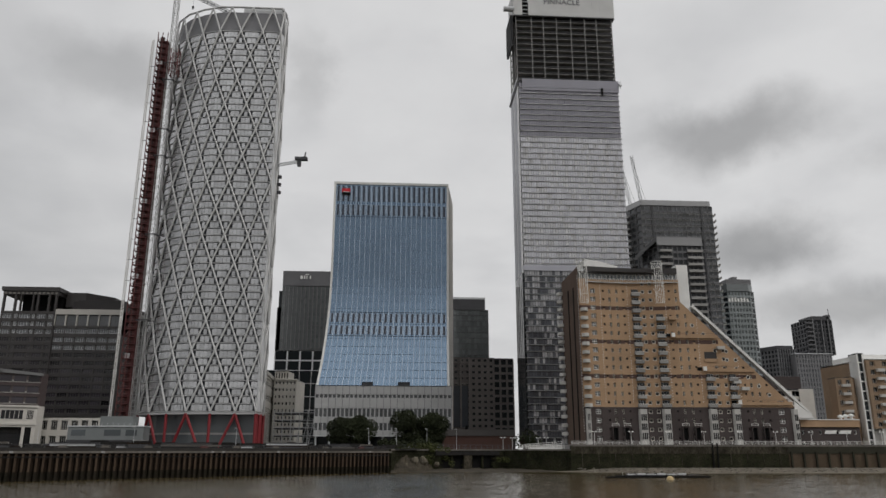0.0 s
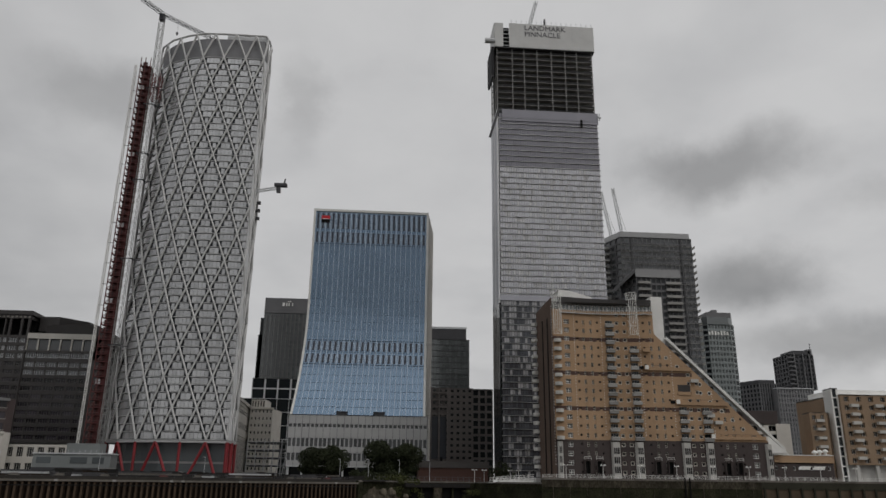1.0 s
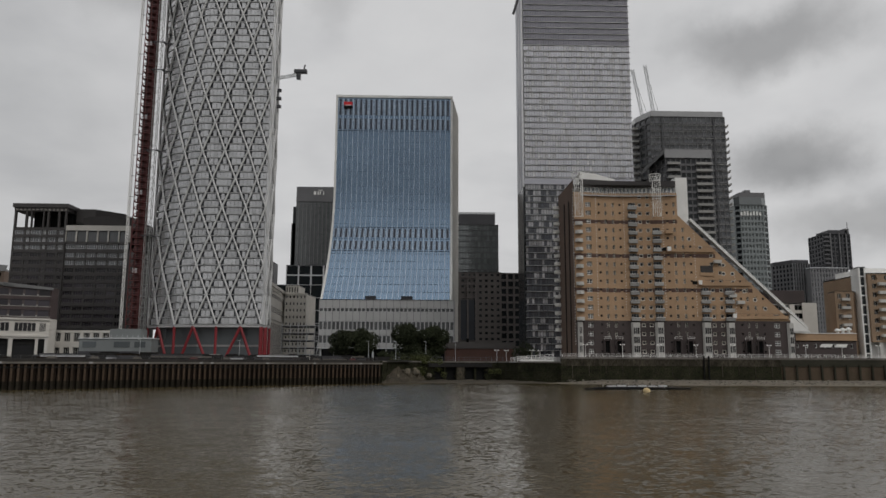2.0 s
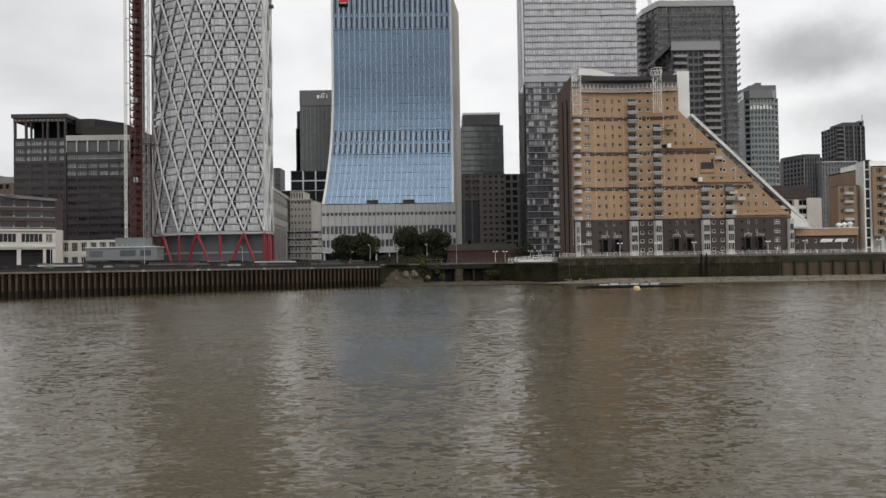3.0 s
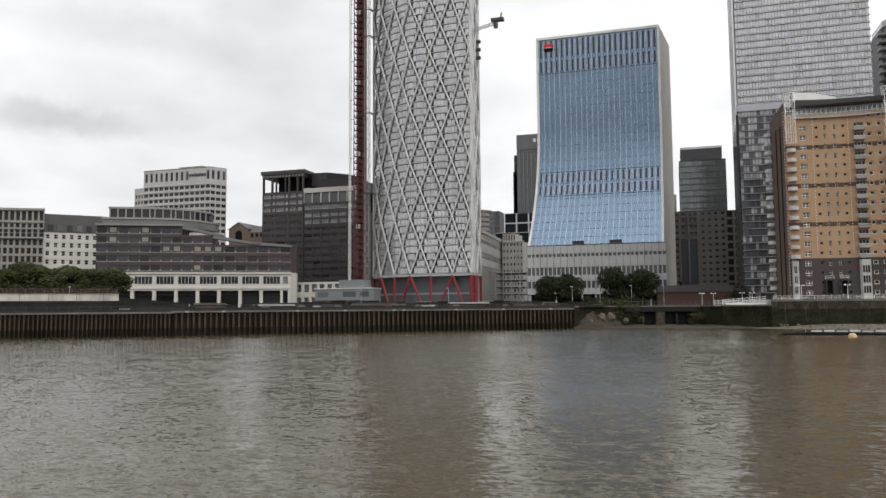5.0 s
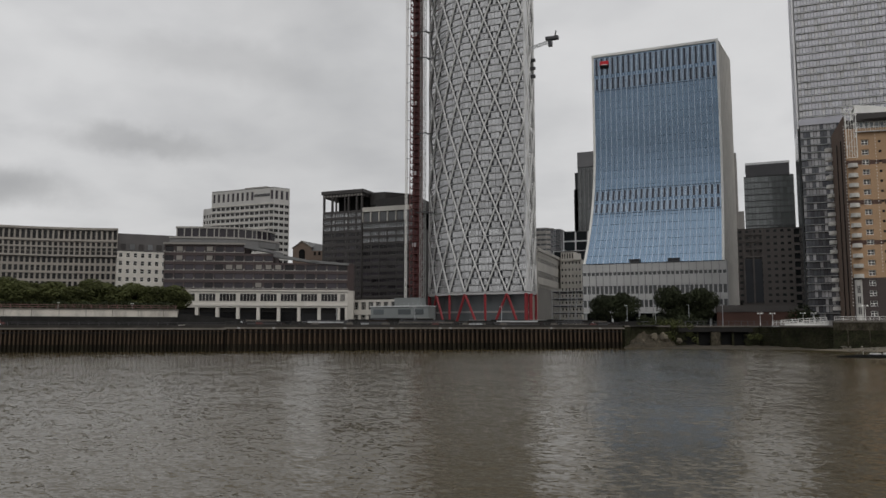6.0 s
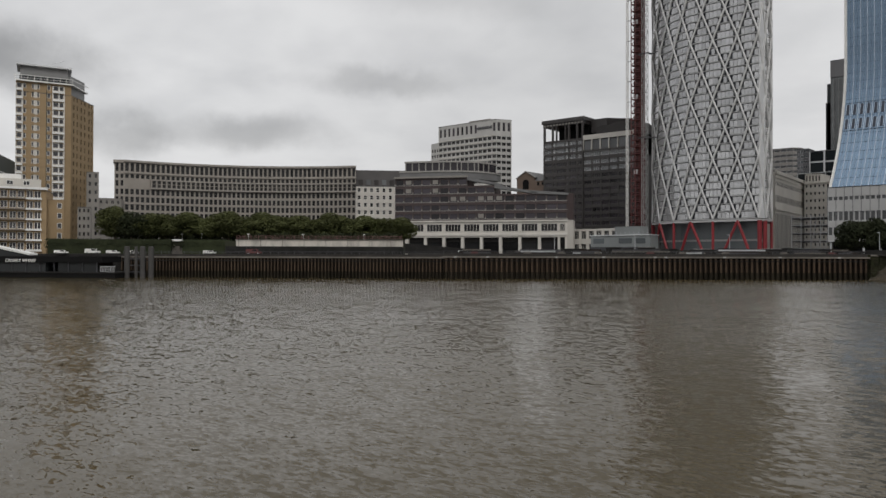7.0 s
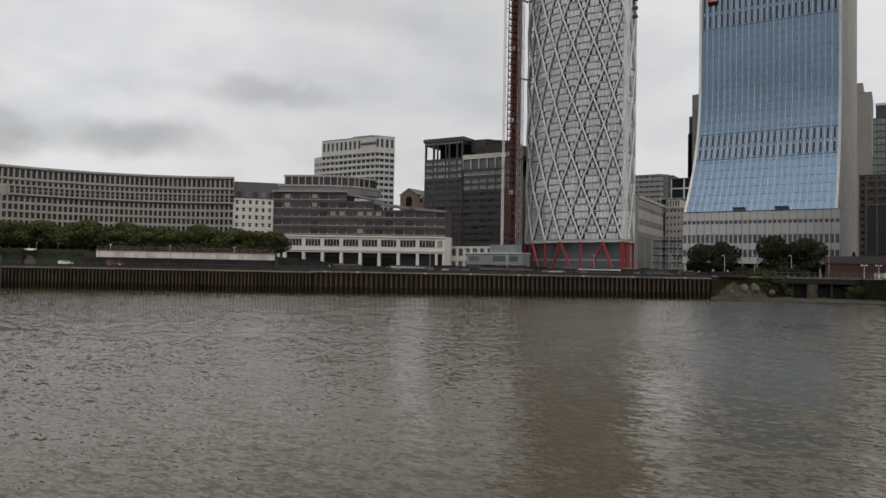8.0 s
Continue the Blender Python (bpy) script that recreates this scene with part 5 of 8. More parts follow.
def cascade_block():
    t = thing("apartment_block", "yellow brick riverside apartment block with a stepped sloping end", "apartment block")
    cols = []            # x0, x1, sill, head, spec, first storey, last storey

    def col(x, w, sill, head, spec, k0=-4, k1=14):
        cols.append((x - w / 2, x + w / 2, sill, head, spec, k0, k1))

    big, pair, small, octo = (2, 2, "white", "deep_glass", 0.17), (1, 2, "pale_frame", "deep_glass", 0.15), (1, 1, "brick_band", "deep_glass", 0.06), (1, 1, "pale_frame", "deep_glass", 0.24)
    door = (3, 1, "steel", "dark_glass", 0.08)
    col(66.6, 1.9, 0.6, 2.2, big)
    col(128.6, 2.0, 0.6, 2.2, big, -4, 0)
    for x in (70.4, 77.7, 93.3, 100.7, 117.0, 124.4):
        col(x, 0.75, 1.2, 1.95, small)
    for x in (72.7, 75.3, 95.6, 98.3, 119.2, 121.8):
        col(x, 0.85, 0.7, 2.2, pair)
    for x in (84.5, 87.1, 107.7, 110.5):
        col(x, 1.35, 0.8, 2.1, octo)
    for x, k1 in ((81.8, 14), (89.7, 10), (105.0, 3), (112.9, 3)):
        col(x, 2.5, 0.2, 2.3, door, 0, k1)
    zs = sorted({7.9, 20.0, 63.4} | {z for k in range(-4, 15) for z in (storey(k) + s for c in cols for s in c[2:4]) if z > 8.2})
    xs = sorted({61.5, 96.8, 133.0, 134.6} | {x for c in cols for x in c[:2]} | {62 + 3.3 * i for i in range(11)} | {99 + 4 * i for i in range(9)})
    f = Front(t, 300)
    holes = set()
    for c in cols:
        for k in range(c[5], c[6] + 1):
            a, b = storey(k) + c[2], storey(k) + c[3]
            if a < 8.2 or b > min(slope_z(c[0]), slope_z(c[1])) - 0.5:
                continue
            holes.add((c[0], c[1], a, b))
            p, q = (c[0], CY + dip(c[0])), (c[1], CY + dip(c[1]))
            f.opening(wall_frame(p, q), 0, c[1] - c[0], a, b, c[4], 0.25)
            g = f.wall
            for (ua, va), (ub, vb) in (((c[0], a), (c[1], a)), ((c[1], a), (c[1], b)), ((c[1], b), (c[0], b)), ((c[0], b), (c[0], a))):
                m = 1 if b < 20.1 else 0
                g.poly([(ua, CY + dip(ua), va), (ub, CY + dip(ub), vb), (ub, CY + dip(ub) + 0.4, vb), (ua, CY + dip(ua) + 0.4, va)], m)
    by_x = defaultdict(list)
    for h in holes:
        for i in range(len(xs) - 1):
            if h[0] - 1e-6 <= xs[i] and xs[i + 1] <= h[1] + 1e-6:
                by_x[i].append((h[2], h[3]))
    for i in range(len(xs) - 1):
        x0, x1 = xs[i], xs[i + 1]
        cuts = sorted(by_x[i])
        z = 7.9
        runs = []
        for a, b in cuts:
            runs.append((z, a)); z = b
        runs.append((z, 70.0))
        for a, b in runs:
            pieces = [(a, min(b, 20.0), 1), (max(a, 20.0), b, 0)] if a < 20.0 < b else [(a, b, 1 if b <= 20.0 else 0)]
            for lo, hi, mat in pieces:
                t0, t1 = min(hi, slope_z(x0 + 1e-4)), min(hi, slope_z(x1 - 1e-4))
                if max(t0, t1) <= lo + 1e-3:
                    continue
                f.wall.poly([(x0, CY + dip(x0), lo), (x1, CY + dip(x1), lo), (x1, CY + dip(x1), max(t1, lo)), (x0, CY + dip(x0), max(t0, lo))], mat)
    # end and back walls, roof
    # slot 2 darkens the end wall: its shade is put into the brick colour
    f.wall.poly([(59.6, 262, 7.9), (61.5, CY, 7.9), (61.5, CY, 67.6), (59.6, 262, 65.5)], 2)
    f.wall.poly([(59.6, 262, 7.9), (134.6, 262, 7.9), (134.6, 262, 20), (96.8, 262, 55.6), (96.8, 262, 64), (59.6, 262, 64)], 0)
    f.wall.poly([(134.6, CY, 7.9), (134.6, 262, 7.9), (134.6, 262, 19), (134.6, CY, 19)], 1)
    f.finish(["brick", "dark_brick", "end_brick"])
    part("roof", Geo().poly([(61.5, CY + 0.3, 66.0), (96.8, CY + 0.3, 66.0), (96.8, 262, 64), (59.6, 262, 64)]), "roof", t)
    part("sloping_roof", Geo().poly([(96.8, CY + 0.3, 55.4), (134.0, CY + 0.3, 19.4), (134.0, 262, 19.4), (96.8, 262, 55.4)]), "slate", t)
    # brown bands every fourth storey
    for k in (3, 7, 11):
        zb = storey(k) + 0.75
        end = 96.6 if k == 11 else 109.0 if k == 7 else 121.0
        edges = [x for x in xs if x <= end] + [end]
        for x0, x1 in zip(edges, edges[1:]):
            if x1 - x0 < 0.02 or any(h[0] - 0.01 <= x0 and x1 <= h[1] + 0.01 and h[2] < zb + 1.2 and h[3] > zb for h in holes):
                continue
            p, q = (x0, CY + dip(x0) - 0.06), (x1, CY + dip(x1) - 0.06)
            m = wall_frame(p, q)
            part("brown_brick_band", Geo().box(0, span(p, q), 0, 0.2, zb, zb + 1.25, 0, m), "brick_band", t)
    # penthouse glazing strip with its railing, and the black roof band
    r = Geo()
    for i in range(24):
        x0, x1 = 64.0 + 1.35 * i, 64.0 + 1.35 * (i + 1)
        p, q = (x0, CY + dip(x0)), (x1, CY + dip(x1))
        m = wall_frame(p, q)
        fr = Front(t, 1)
        fr.opening(m, 0.1, span(p, q) - 0.1, 62.9, 65.4, (1, 1, "white", "pale_glass", 0.14), 0.3)
        r.box(0, span(p, q), -0.75, -0.65, 63.5, 63.62, 0, m).box(0, 0.08, -0.75, -0.65, 62.4, 63.5, 0, m).box(span(p, q) / 2, span(p, q) / 2 + 0.06, -0.74, -0.66, 62.4, 63.5, 0, m)
        r.box(0, span(p, q), -0.8, 0.0, 62.2, 62.4, 0, m)
        part("roof_band", Geo().box(-0.05, span(p, q) + 0.05, -0.3, 0.6, 65.4, 67.9 - 0.02 * i, 0, m), "slate", t)
    part("penthouse_railing", r, "steel", t)
    part("roof_arc", Geo().prism([(65, 249), (76, 249), (76, 256), (65, 256)], 66, 69.0), "white", t)
    g = Geo()
    g.poly([(64.5, 247.2, 68.0), (76.5, 247.6, 68.0), (76.5, 247.6, 68.5), (70, 247.4, 70.2), (64.5, 247.2, 70.9)])
    g.poly([(64.5, 255, 68.0), (76.5, 255, 68.0), (76.5, 255, 68.5), (70, 255, 70.2), (64.5, 255, 70.9)])
    g.poly([(64.5, 247.2, 70.9), (70, 247.4, 70.2), (70, 255, 70.2), (64.5, 255, 70.9)]).poly([(70, 247.4, 70.2), (76.5, 247.6, 68.5), (76.5, 255, 68.5), (70, 255, 70.2)])
    part("curved_roof_screen", g, "white", t)
    # white stair slab and the white coping down the slope
    part("stair_slab", Geo().box(96.9, 101, CY + 1.2, 260, 50, 69.0), "white", t)
    a, b = Vector((100.6, CY - 0.5, 53.9)), Vector((138.6, CY - 0.5, 17.3))
    n = Vector((0.69, 0, 0.72))
    for lift, thick, y0, y1, name, mat in ((0.0, 0.5, 0.0, 2.0, "slope_coping", "white"), (1.05, 0.28, 1.2, 1.8, "slope_rail", "white"), (0.5, 0.5, 1.0, 3.0, "slope_gutter", "balcony_grey")):
        g = Geo()
        c = [a + n * lift, b + n * lift, b + n * (lift + thick), a + n * (lift + thick)]
        for y in (y0, y1):
            g.poly([p + Vector((0, y, 0)) for p in c])
        for i in range(4):
            p, q = c[i], c[(i + 1) % 4]
            g.poly([p + Vector((0, y0, 0)), q + Vector((0, y0, 0)), q + Vector((0, y1, 0)), p + Vector((0, y1, 0))])
        part(name, g, mat, t)
    part("end_gusset", Geo().prism([(133.2, CY - 0.4), (139.6, CY - 0.4), (133.2, CY + 1.5)], 16.4, 16.6).poly([(133.0, CY - 0.4, 16.2), (139.9, CY - 0.4, 16.2), (133.0, CY - 0.4, 22.4)]), "white", t)
    # balconies: grey boxes up the two bays, rounded white ones at the corner
    for x, k1 in ((81.8, 13), (89.7, 10), (105.0, 3), (112.9, 3)):
        for k in range(0, k1 + 1):
            y = CY + dip(x)
            z = storey(k)
            bal = part("balcony", Geo().box(x - 1.5, x + 1.5, y - 1.1, y, z - 0.1, z + 0.12).box(x - 1.5, x + 1.5, y - 1.1, y - 1.02, z + 0.12, z + 0.95).box(x - 1.5, x - 1.42, y - 1.02, y, z + 0.12, z + 0.95).box(x + 1.42, x + 1.5, y - 1.02, y, z + 0.12, z + 0.95), "balcony_grey", t)
            part("rail", Geo().box(x - 1.55, x + 1.55, y - 1.15, y - 1.0, z + 0.98, z + 1.08), "white", bal)
    for xx, yy, k0, k1 in ((63.1, CY - 0.2, 0, 11), (58.9, 262.0, -3, 14)):
        for k in range(k0, k1 + 1):
            z = storey(k)
            ring = [(xx + 1.35 * math.cos(w), yy + 1.35 * math.sin(w)) for w in (2 * math.pi * i / 12 for i in range(12))]
            ring2 = [(xx + 1.28 * math.cos(w), yy + 1.28 * math.sin(w)) for w in (2 * math.pi * i / 12 for i in range(12))]
            part("corner_balcony", Geo().prism(ring, z - 0.15, z + 0.15).prism(ring2, z + 0.15, z + 1.0), "balcony_white", t)
    # white bay fronts on the brown base
    for x, w in ((62.8, 2.1), (81.8, 3.2), (89.6, 3.0), (105.0, 3.2), (113.0, 3.0), (133.0, 2.4)):
        y = CY + dip(x)
        bay = part("bay_front", Geo().prism([(x - w / 2, y + 0.2), (x - w / 2 + 0.5, y - 0.9), (x + w / 2 - 0.5, y - 0.9), (x + w / 2, y + 0.2)], 7.9, 19.4), "balcony_white", t)
        ff = Front(bay, 12)
        for k in range(3):
            for i in range(3 if w > 2.6 else 2):
                ww = (w - 1.2) / (3 if w > 2.6 else 2)
                ff.opening(Matrix.Translation((x - w / 2 + 0.6 + i * ww, y - 0.98, 0)), 0.06, ww - 0.06, 9.6 + 3.0 * k, 11.7 + 3.0 * k, (1, 2, "balcony_grey", "deep_glass", 0.05), 0.0)
    # ground-floor porches with pale rails; black panels stand in for the shade inside
    for x in (72.0, 76.0, 95.0, 99.2, 118.5, 122.5):
        y = CY + dip(x)
        part("porch", Geo().box(x - 1.0, x + 1.0, y - 0.9, y, 13.4, 13.7).box(x - 1.0, x - 0.8, y - 0.9, y, 8, 13.4).box(x + 0.8, x + 1.0, y - 0.9, y, 8, 13.4), "dark_brick", t)
        part("porch_rail", Geo().box(x - 1.2, x + 1.2, y - 1.0, y - 0.95, 14.6, 14.7).box(x - 1.2, x + 1.2, y - 1.0, y - 0.95, 14.1, 14.2).box(x - 1.2, x - 1.12, y - 1.0, y - 0.95, 13.7, 14.7).box(x + 1.12, x + 1.2, y - 1.0, y - 0.95, 13.7, 14.7), "white", t)
        part("porch_mouth", Geo().box(x - 0.78, x + 0.78, y - 0.1, y - 0.02, 9.6, 13.2), "black", t)
    # string of small white lamps up the wall
    for x in (69.3, 79.0, 91.9, 102.1, 115.3):
        g = Geo()
        for j in range(46):
            z = 21.6 + 0.92 * j
            if z < slope_z(x) - 0.8:
                g.box(x - 0.11, x + 0.11, CY + dip(x) - 0.1, CY + dip(x), z, z + 0.22)
        tagged(part("lamp_string", g, "lamp_white", t), kind="stuff")
    g = Geo()
    for j in range(56):
        z = 12.0 + 0.95 * j
        g.box(61.2, 61.45, CY + 0.3, CY + 0.5, z, z + 0.25)
    tagged(part("lamp_string", g, "lamp_white", t), kind="stuff")
    # two upright black strips set on the end wall
    for s in (0.3, 0.6):
        x, y = 61.5 - 1.9 * s, CY + 17 * s
        part("end_recess", Geo().box(x - 0.12, x - 0.02, y - 0.6, y + 0.6, 9, 61), "black", t)
    # terraces stepping down the slope
    for x0, x1, z in ((92.5, 108.8, 43.6), (102.5, 120.6, 32.3), (113.5, 132.4, 21.3)):
        part("terrace_parapet", Geo().box(x0, x1, CY - 0.55, CY + 0.1, z - 0.6, z + 0.5), "brick", t)
        part("terrace_rail", Geo().box(x0 + 2.5, x1 - 0.5, CY - 0.5, CY - 0.45, z + 1.05, z + 1.12), "dark_steel", t)
        part("terrace_box", Geo().box(x0 + 0.2, x0 + 1.4, CY - 0.9, CY - 0.5, z - 0.3, z + 1.1), "white", t)
        # recess shade as a black panel set on the wall
        part("terrace_recess", Geo().box(x0 - 1.6, x0 + 0.1, CY - 0.15, CY - 0.04, z - 0.2, z + 0.9), "black", t)
    # no hollow here: a flat dark panel paints the loggia's shade
    part("loggia_recess", Geo().box(103.8, 108.0, CY - 0.12, CY - 0.03, 35.4, 38.4), "slate", t)
    part("loggia_parapet", Geo().box(103.6, 108.2, CY - 0.3, CY - 0.12, 35.0, 36.1), "brick", t)
    for x, z in ((109.5, 40.2), (93.5, 50.2), (116.6, 26.6), (114.0, 28.8)):
        part("hung_balcony", Geo().box(x - 1.3, x + 1.3, CY - 1.1, CY, z - 1.0, z + 0.1), "balcony_white" if x > 105 else "brick", t)
    for x in (100.4, 104.0, 111.5, 114.5, 118.2, 121.7, 125.0):
        for k in range(12):
            z = storey(k)
            top = slope_z(x + 0.8)
            if top - 6.0 < z < top - 2.4:
                part("round_window", Geo().bar((x, CY - 0.08, z + 1.2), (x, CY + 0.1, z + 1.2), 0.72, 8).bar((x, CY - 0.1, z + 1.2), (x, CY - 0.07, z + 1.2), 0.5, 8, 1), ["pale_frame", "glass"], t)
    # white steel cages over the two balcony stacks
    for x, y, z0, z1, w in ((63.0, CY - 0.4, 54.5, 69.8, 2.6), (89.7, CY + dip(89.7) - 0.6, 55.0, 69.8, 2.6)):
        cage = part("steel_cage", lattice(Geo(), (x, y, z0), (x, y, z1 - 2.5), w, 3.0, 0.11), "white", t)
        g = Geo()
        for i in range(12):
            w0, w1 = 2 * math.pi * i / 12, 2 * math.pi * (i + 1) / 12
            for zz, rr in ((z1 - 2.5, 1.7), (z1 - 0.2, 2.0)):
                g.bar((x + rr * math.cos(w0), y + rr * math.sin(w0), zz), (x + rr * math.cos(w1), y + rr * math.sin(w1), zz), 0.09, 4)
            g.bar((x + 1.7 * math.cos(w0), y + 1.7 * math.sin(w0), z1 - 2.5), (x + 2.0 * math.cos(w1), y + 2.0 * math.sin(w1), z1 - 0.2), 0.07, 4)
        part("cage_drum", g, "white", cage)
        part("cage_bar", Geo().bar((x, y - 1.3, z0), (x, y - 1.3, z1), 0.08, 4).bar((x - 0.65, y - 1.3, z0), (x - 0.65, y - 1.3, z1 - 2), 0.06, 4).bar((x + 0.65, y - 1.3, z0), (x + 0.65, y - 1.3, z1 - 2), 0.06, 4), "white", cage)
    t.location = (1.6, 0, 0.5)
    return t


# brick with the end wall's shade mixed into its base, plus some stain
M["end_brick"] = material("shaded_brown_end_brick", (0.105, 0.07, 0.052), 0.88, vary=0.15, grain=0.15, stain=0.2, stain_col=(0.05, 0.035, 0.028))
M["pale_frame"] = material("pale_window_frame", (0.62, 0.58, 0.51), 0.6, vary=0.1)
M["balcony_grey"] = material("grey_balcony_steel", (0.27, 0.265, 0.255), 0.6, vary=0.15, per_piece=0.25)
M["balcony_white"] = material("off_white_render", (0.48, 0.47, 0.445), 0.7, vary=0.08, stain=0.2, stain_col=(0.25, 0.24, 0.22), per_piece=0.1)
cascade_block()


# ------------------------------------------------------------ other towers and blocks
def office(name, label, ring, z0, z1, fronts, wall_mat, roof_mat="roof", limit=120, category="office building"):
    """A block on a ring; fronts: edge -> (bays, storeys, share, low, high, spec, depth)."""
    t = thing(name, label, category)
    f = Front(t, limit)
    spec = {}
    for e, (nb, ns, share, low, high, sp, depth) in fronts.items():
        p, q = ring[e], ring[(e + 1) % len(ring)]
        spec[e] = (evenly(span(p, q), nb, share), floors(z0, z1, ns, low, high), sp, depth)
    walls(f, ring, z0, z1, spec)
    f.finish([wall_mat], ring, z1, roof_mat)
    return t


DG = (1, 1, "dark_steel", "dark_glass", 0.06)
GG = (1, 1, "steel", "dark_glass", 0.08)
low_wing = office("brick_wing", "low wing of brown and yellow brick beside the apartment block", [(134.6, 246.5), (156.0, 246.5), (156.0, 262), (134.6, 262)], Z_QUAY, 14.2, {0: (7, 2, 0.28, 0.35, 0.7, (1, 1, "white", "glass", 0.14), 0.25)}, "dark_brick", limit=14, category="apartment block")
part("parapet", Geo().box(134.7, 156.2, 246.2, 262, 14.2, 16.5), "brick", low_wing)
part("parapet_coping", Geo().box(134.7, 156.3, 246.0, 247, 16.5, 16.75), "white", low_wing)
for x in (145.5, 150.5):
    part("slanted_canopy", Geo().poly([(x - 2.2, 246.1, 12.2), (x + 1.8, 246.1, 12.2), (x + 2.4, 246.1, 13.1), (x - 1.6, 246.1, 13.1)]).box(x - 2, x + 2, 246.1, 246.4, 12.0, 12.2), "white", low_wing)
for i, x in enumerate((152.2, 154.0, 156.0)):
    dome = thing("roof_dome", "white round dish on the brick wing's roof", "dish", "dishes on the roof")
    g = Geo()
    for a in range(6):
        r0, r1 = 0.95 * math.cos(a * math.pi / 12), 0.95 * math.cos((a + 1) * math.pi / 12)
        h0, h1 = 0.95 * math.sin(a * math.pi / 12), 0.95 * math.sin((a + 1) * math.pi / 12)
        for b in range(12):
            w0, w1 = 2 * math.pi * b / 12, 2 * math.pi * (b + 1) / 12
            g.poly([(x + r0 * math.cos(w0), 248 + r0 * math.sin(w0), 17.4 + h0 + i * 0.2), (x + r0 * math.cos(w1), 248 + r0 * math.sin(w1), 17.4 + h0 + i * 0.2), (x + r1 * math.cos(w1), 248 + r1 * math.sin(w1), 17.4 + h1 + i * 0.2), (x + r1 * math.cos(w0), 248 + r1 * math.sin(w0), 17.4 + h1 + i * 0.2)])
    part("shell", g, "white", dome)
    part("stem", Geo().bar((x, 248, 16.5), (x, 248, 17.5 + i * 0.2), 0.5, 8), "white", dome)
M["tan_flats"] = material("tan_flats_brick", (0.27, 0.19, 0.125), 0.88, vary=0.1, grain=0.12, bump=0.2)
BALC = (2, 1, "pale_frame", "glass", 0.1)
brick_a = office("brick_flats", "tan brick flats with small balconies behind the wing", [(151.9, 250), (157.4, 249), (160.2, 252), (160.2, 256), (152.9, 256)], Z_QUAY, 31.2, {0: (2, 7, 0.45, 0.25, 0.75, BALC, 0.5)}, "tan_flats", limit=14, category="flats")
stair = office("stair_tower", "white stair tower with a dark glazed slot", [(159.6, 248), (162.0, 248), (162.0, 254), (160.3, 254)], Z_QUAY, 39.4, {0: (1, 10, 0.6, 0.05, 0.95, (1, 2, "dark_steel", "dark_glass", 0.1), 0.3)}, "white", limit=10, category="stair tower")
brick_b = office("brick_flats", "large tan brick flats with recessed balconies and pale roof", [(162.0, 247), (215, 247), (215, 275), (162, 275)], Z_QUAY + 7, 37.2, {0: (12, 8, 0.4, 0.2, 0.75, BALC, 0.6)}, "tan_flats", "white", limit=96, category="flats")
part("undercroft", Geo().box(162.0, 215, 249, 275, Z_QUAY, Z_QUAY + 7), "balcony_white", brick_b)
for x in range(165, 215, 7):
    part("column", Geo().box(x - 0.5, x + 0.5, 247.2, 248.2, Z_QUAY, Z_QUAY + 7), "balcony_white", brick_b)
part("roof_shed", Geo().box(164, 200, 252, 270, 37.2, 39.4), "white", brick_b)
for k in range(7):
    for x in (166.5, 175.3, 184.2):
        part("balcony", Geo().box(x - 1.4, x + 1.4, 245.9, 247, 15.5 + 2.9 * k, 16.5 + 2.9 * k), "balcony_white", brick_b)
    for x in (155.0,):
        part("balcony", Geo().box(x - 1.4, x + 1.4, 248.6, 250, 10.5 + 2.9 * k, 11.4 + 2.9 * k), "balcony_white", brick_a)
low_white = office("terrace_flats", "low white flats with open balcony decks", [(152.0, 300), (172.0, 300), (172, 318), (152.0, 318)], Z_QUAY, 31.0, {0: (2, 7, 0.8, 0.2, 0.85, (4, 1, "steel", "dark_glass", 0.1), 1.2)}, "cream_stone", limit=14, category="flats")
part("end_panel", Geo().box(166.0, 172.0, 299.6, 300.0, 14, 31.2), "cream_stone", low_white)
part("roof_pavilion", Geo().box(154, 169, 303, 316, 31.0, 36.6), "dark_brick", low_white)

hotel = office("hotel_tower", "slim grey-green glass hotel tower with a rounded corner", [(182.9, 399), (185.4, 397), (198.4, 397), (201.4, 399), (201.4, 416), (184.4, 416)], Z_QUAY, 93.5, {0: (1, 28, 0.8, 0.12, 0.85, GG, 0.2), 1: (7, 28, 0.62, 0.2, 0.85, (2, 1, "hotel_green", "dark_glass", 0.2), 0.35), 2: (1, 28, 0.8, 0.12, 0.85, GG, 0.2)}, "hotel_green", limit=180, category="hotel")
part("top_storey", Geo().prism([(183.2, 400), (185.6, 398), (198.1, 398), (201.1, 400), (201.1, 415), (184.7, 415)], 93.5, 97.8), "smoke_glass", hotel)
part("roof_screen", Geo().box(186, 200.5, 399, 418, 97.8, 100.8).box(189.5, 192.5, 399, 404, 100.8, 102.2), "dark_frame_grey", hotel)
sign_bars(hotel, "sign_letter_bars", wall_frame((184.5, 396.9), (198, 396.9)), 0.8, 87.4, 12.2, 2.2, 7, "white", "pale illuminated bars of a hotel sign")

PALE_FRAME = (1, 1, "stepped_clad", "dark_glass", 0.16)
M["stepped_clad"] = material("mid_grey_cladding", (0.2, 0.2, 0.205), 0.6, vary=0.1)
tower_a = office("dark_flats", "dark grey residential block with pale uprights", [(254.2, 508), (260.8, 492), (273.0, 492), (274.0, 515), (254.2, 515)], Z_QUAY, 74.0, {0: (6, 22, 0.6, 0.2, 0.85, DG, 0.4), 1: (7, 22, 0.62, 0.1, 0.85, DG, 0.5)}, "grey_clad", limit=140, category="flats")
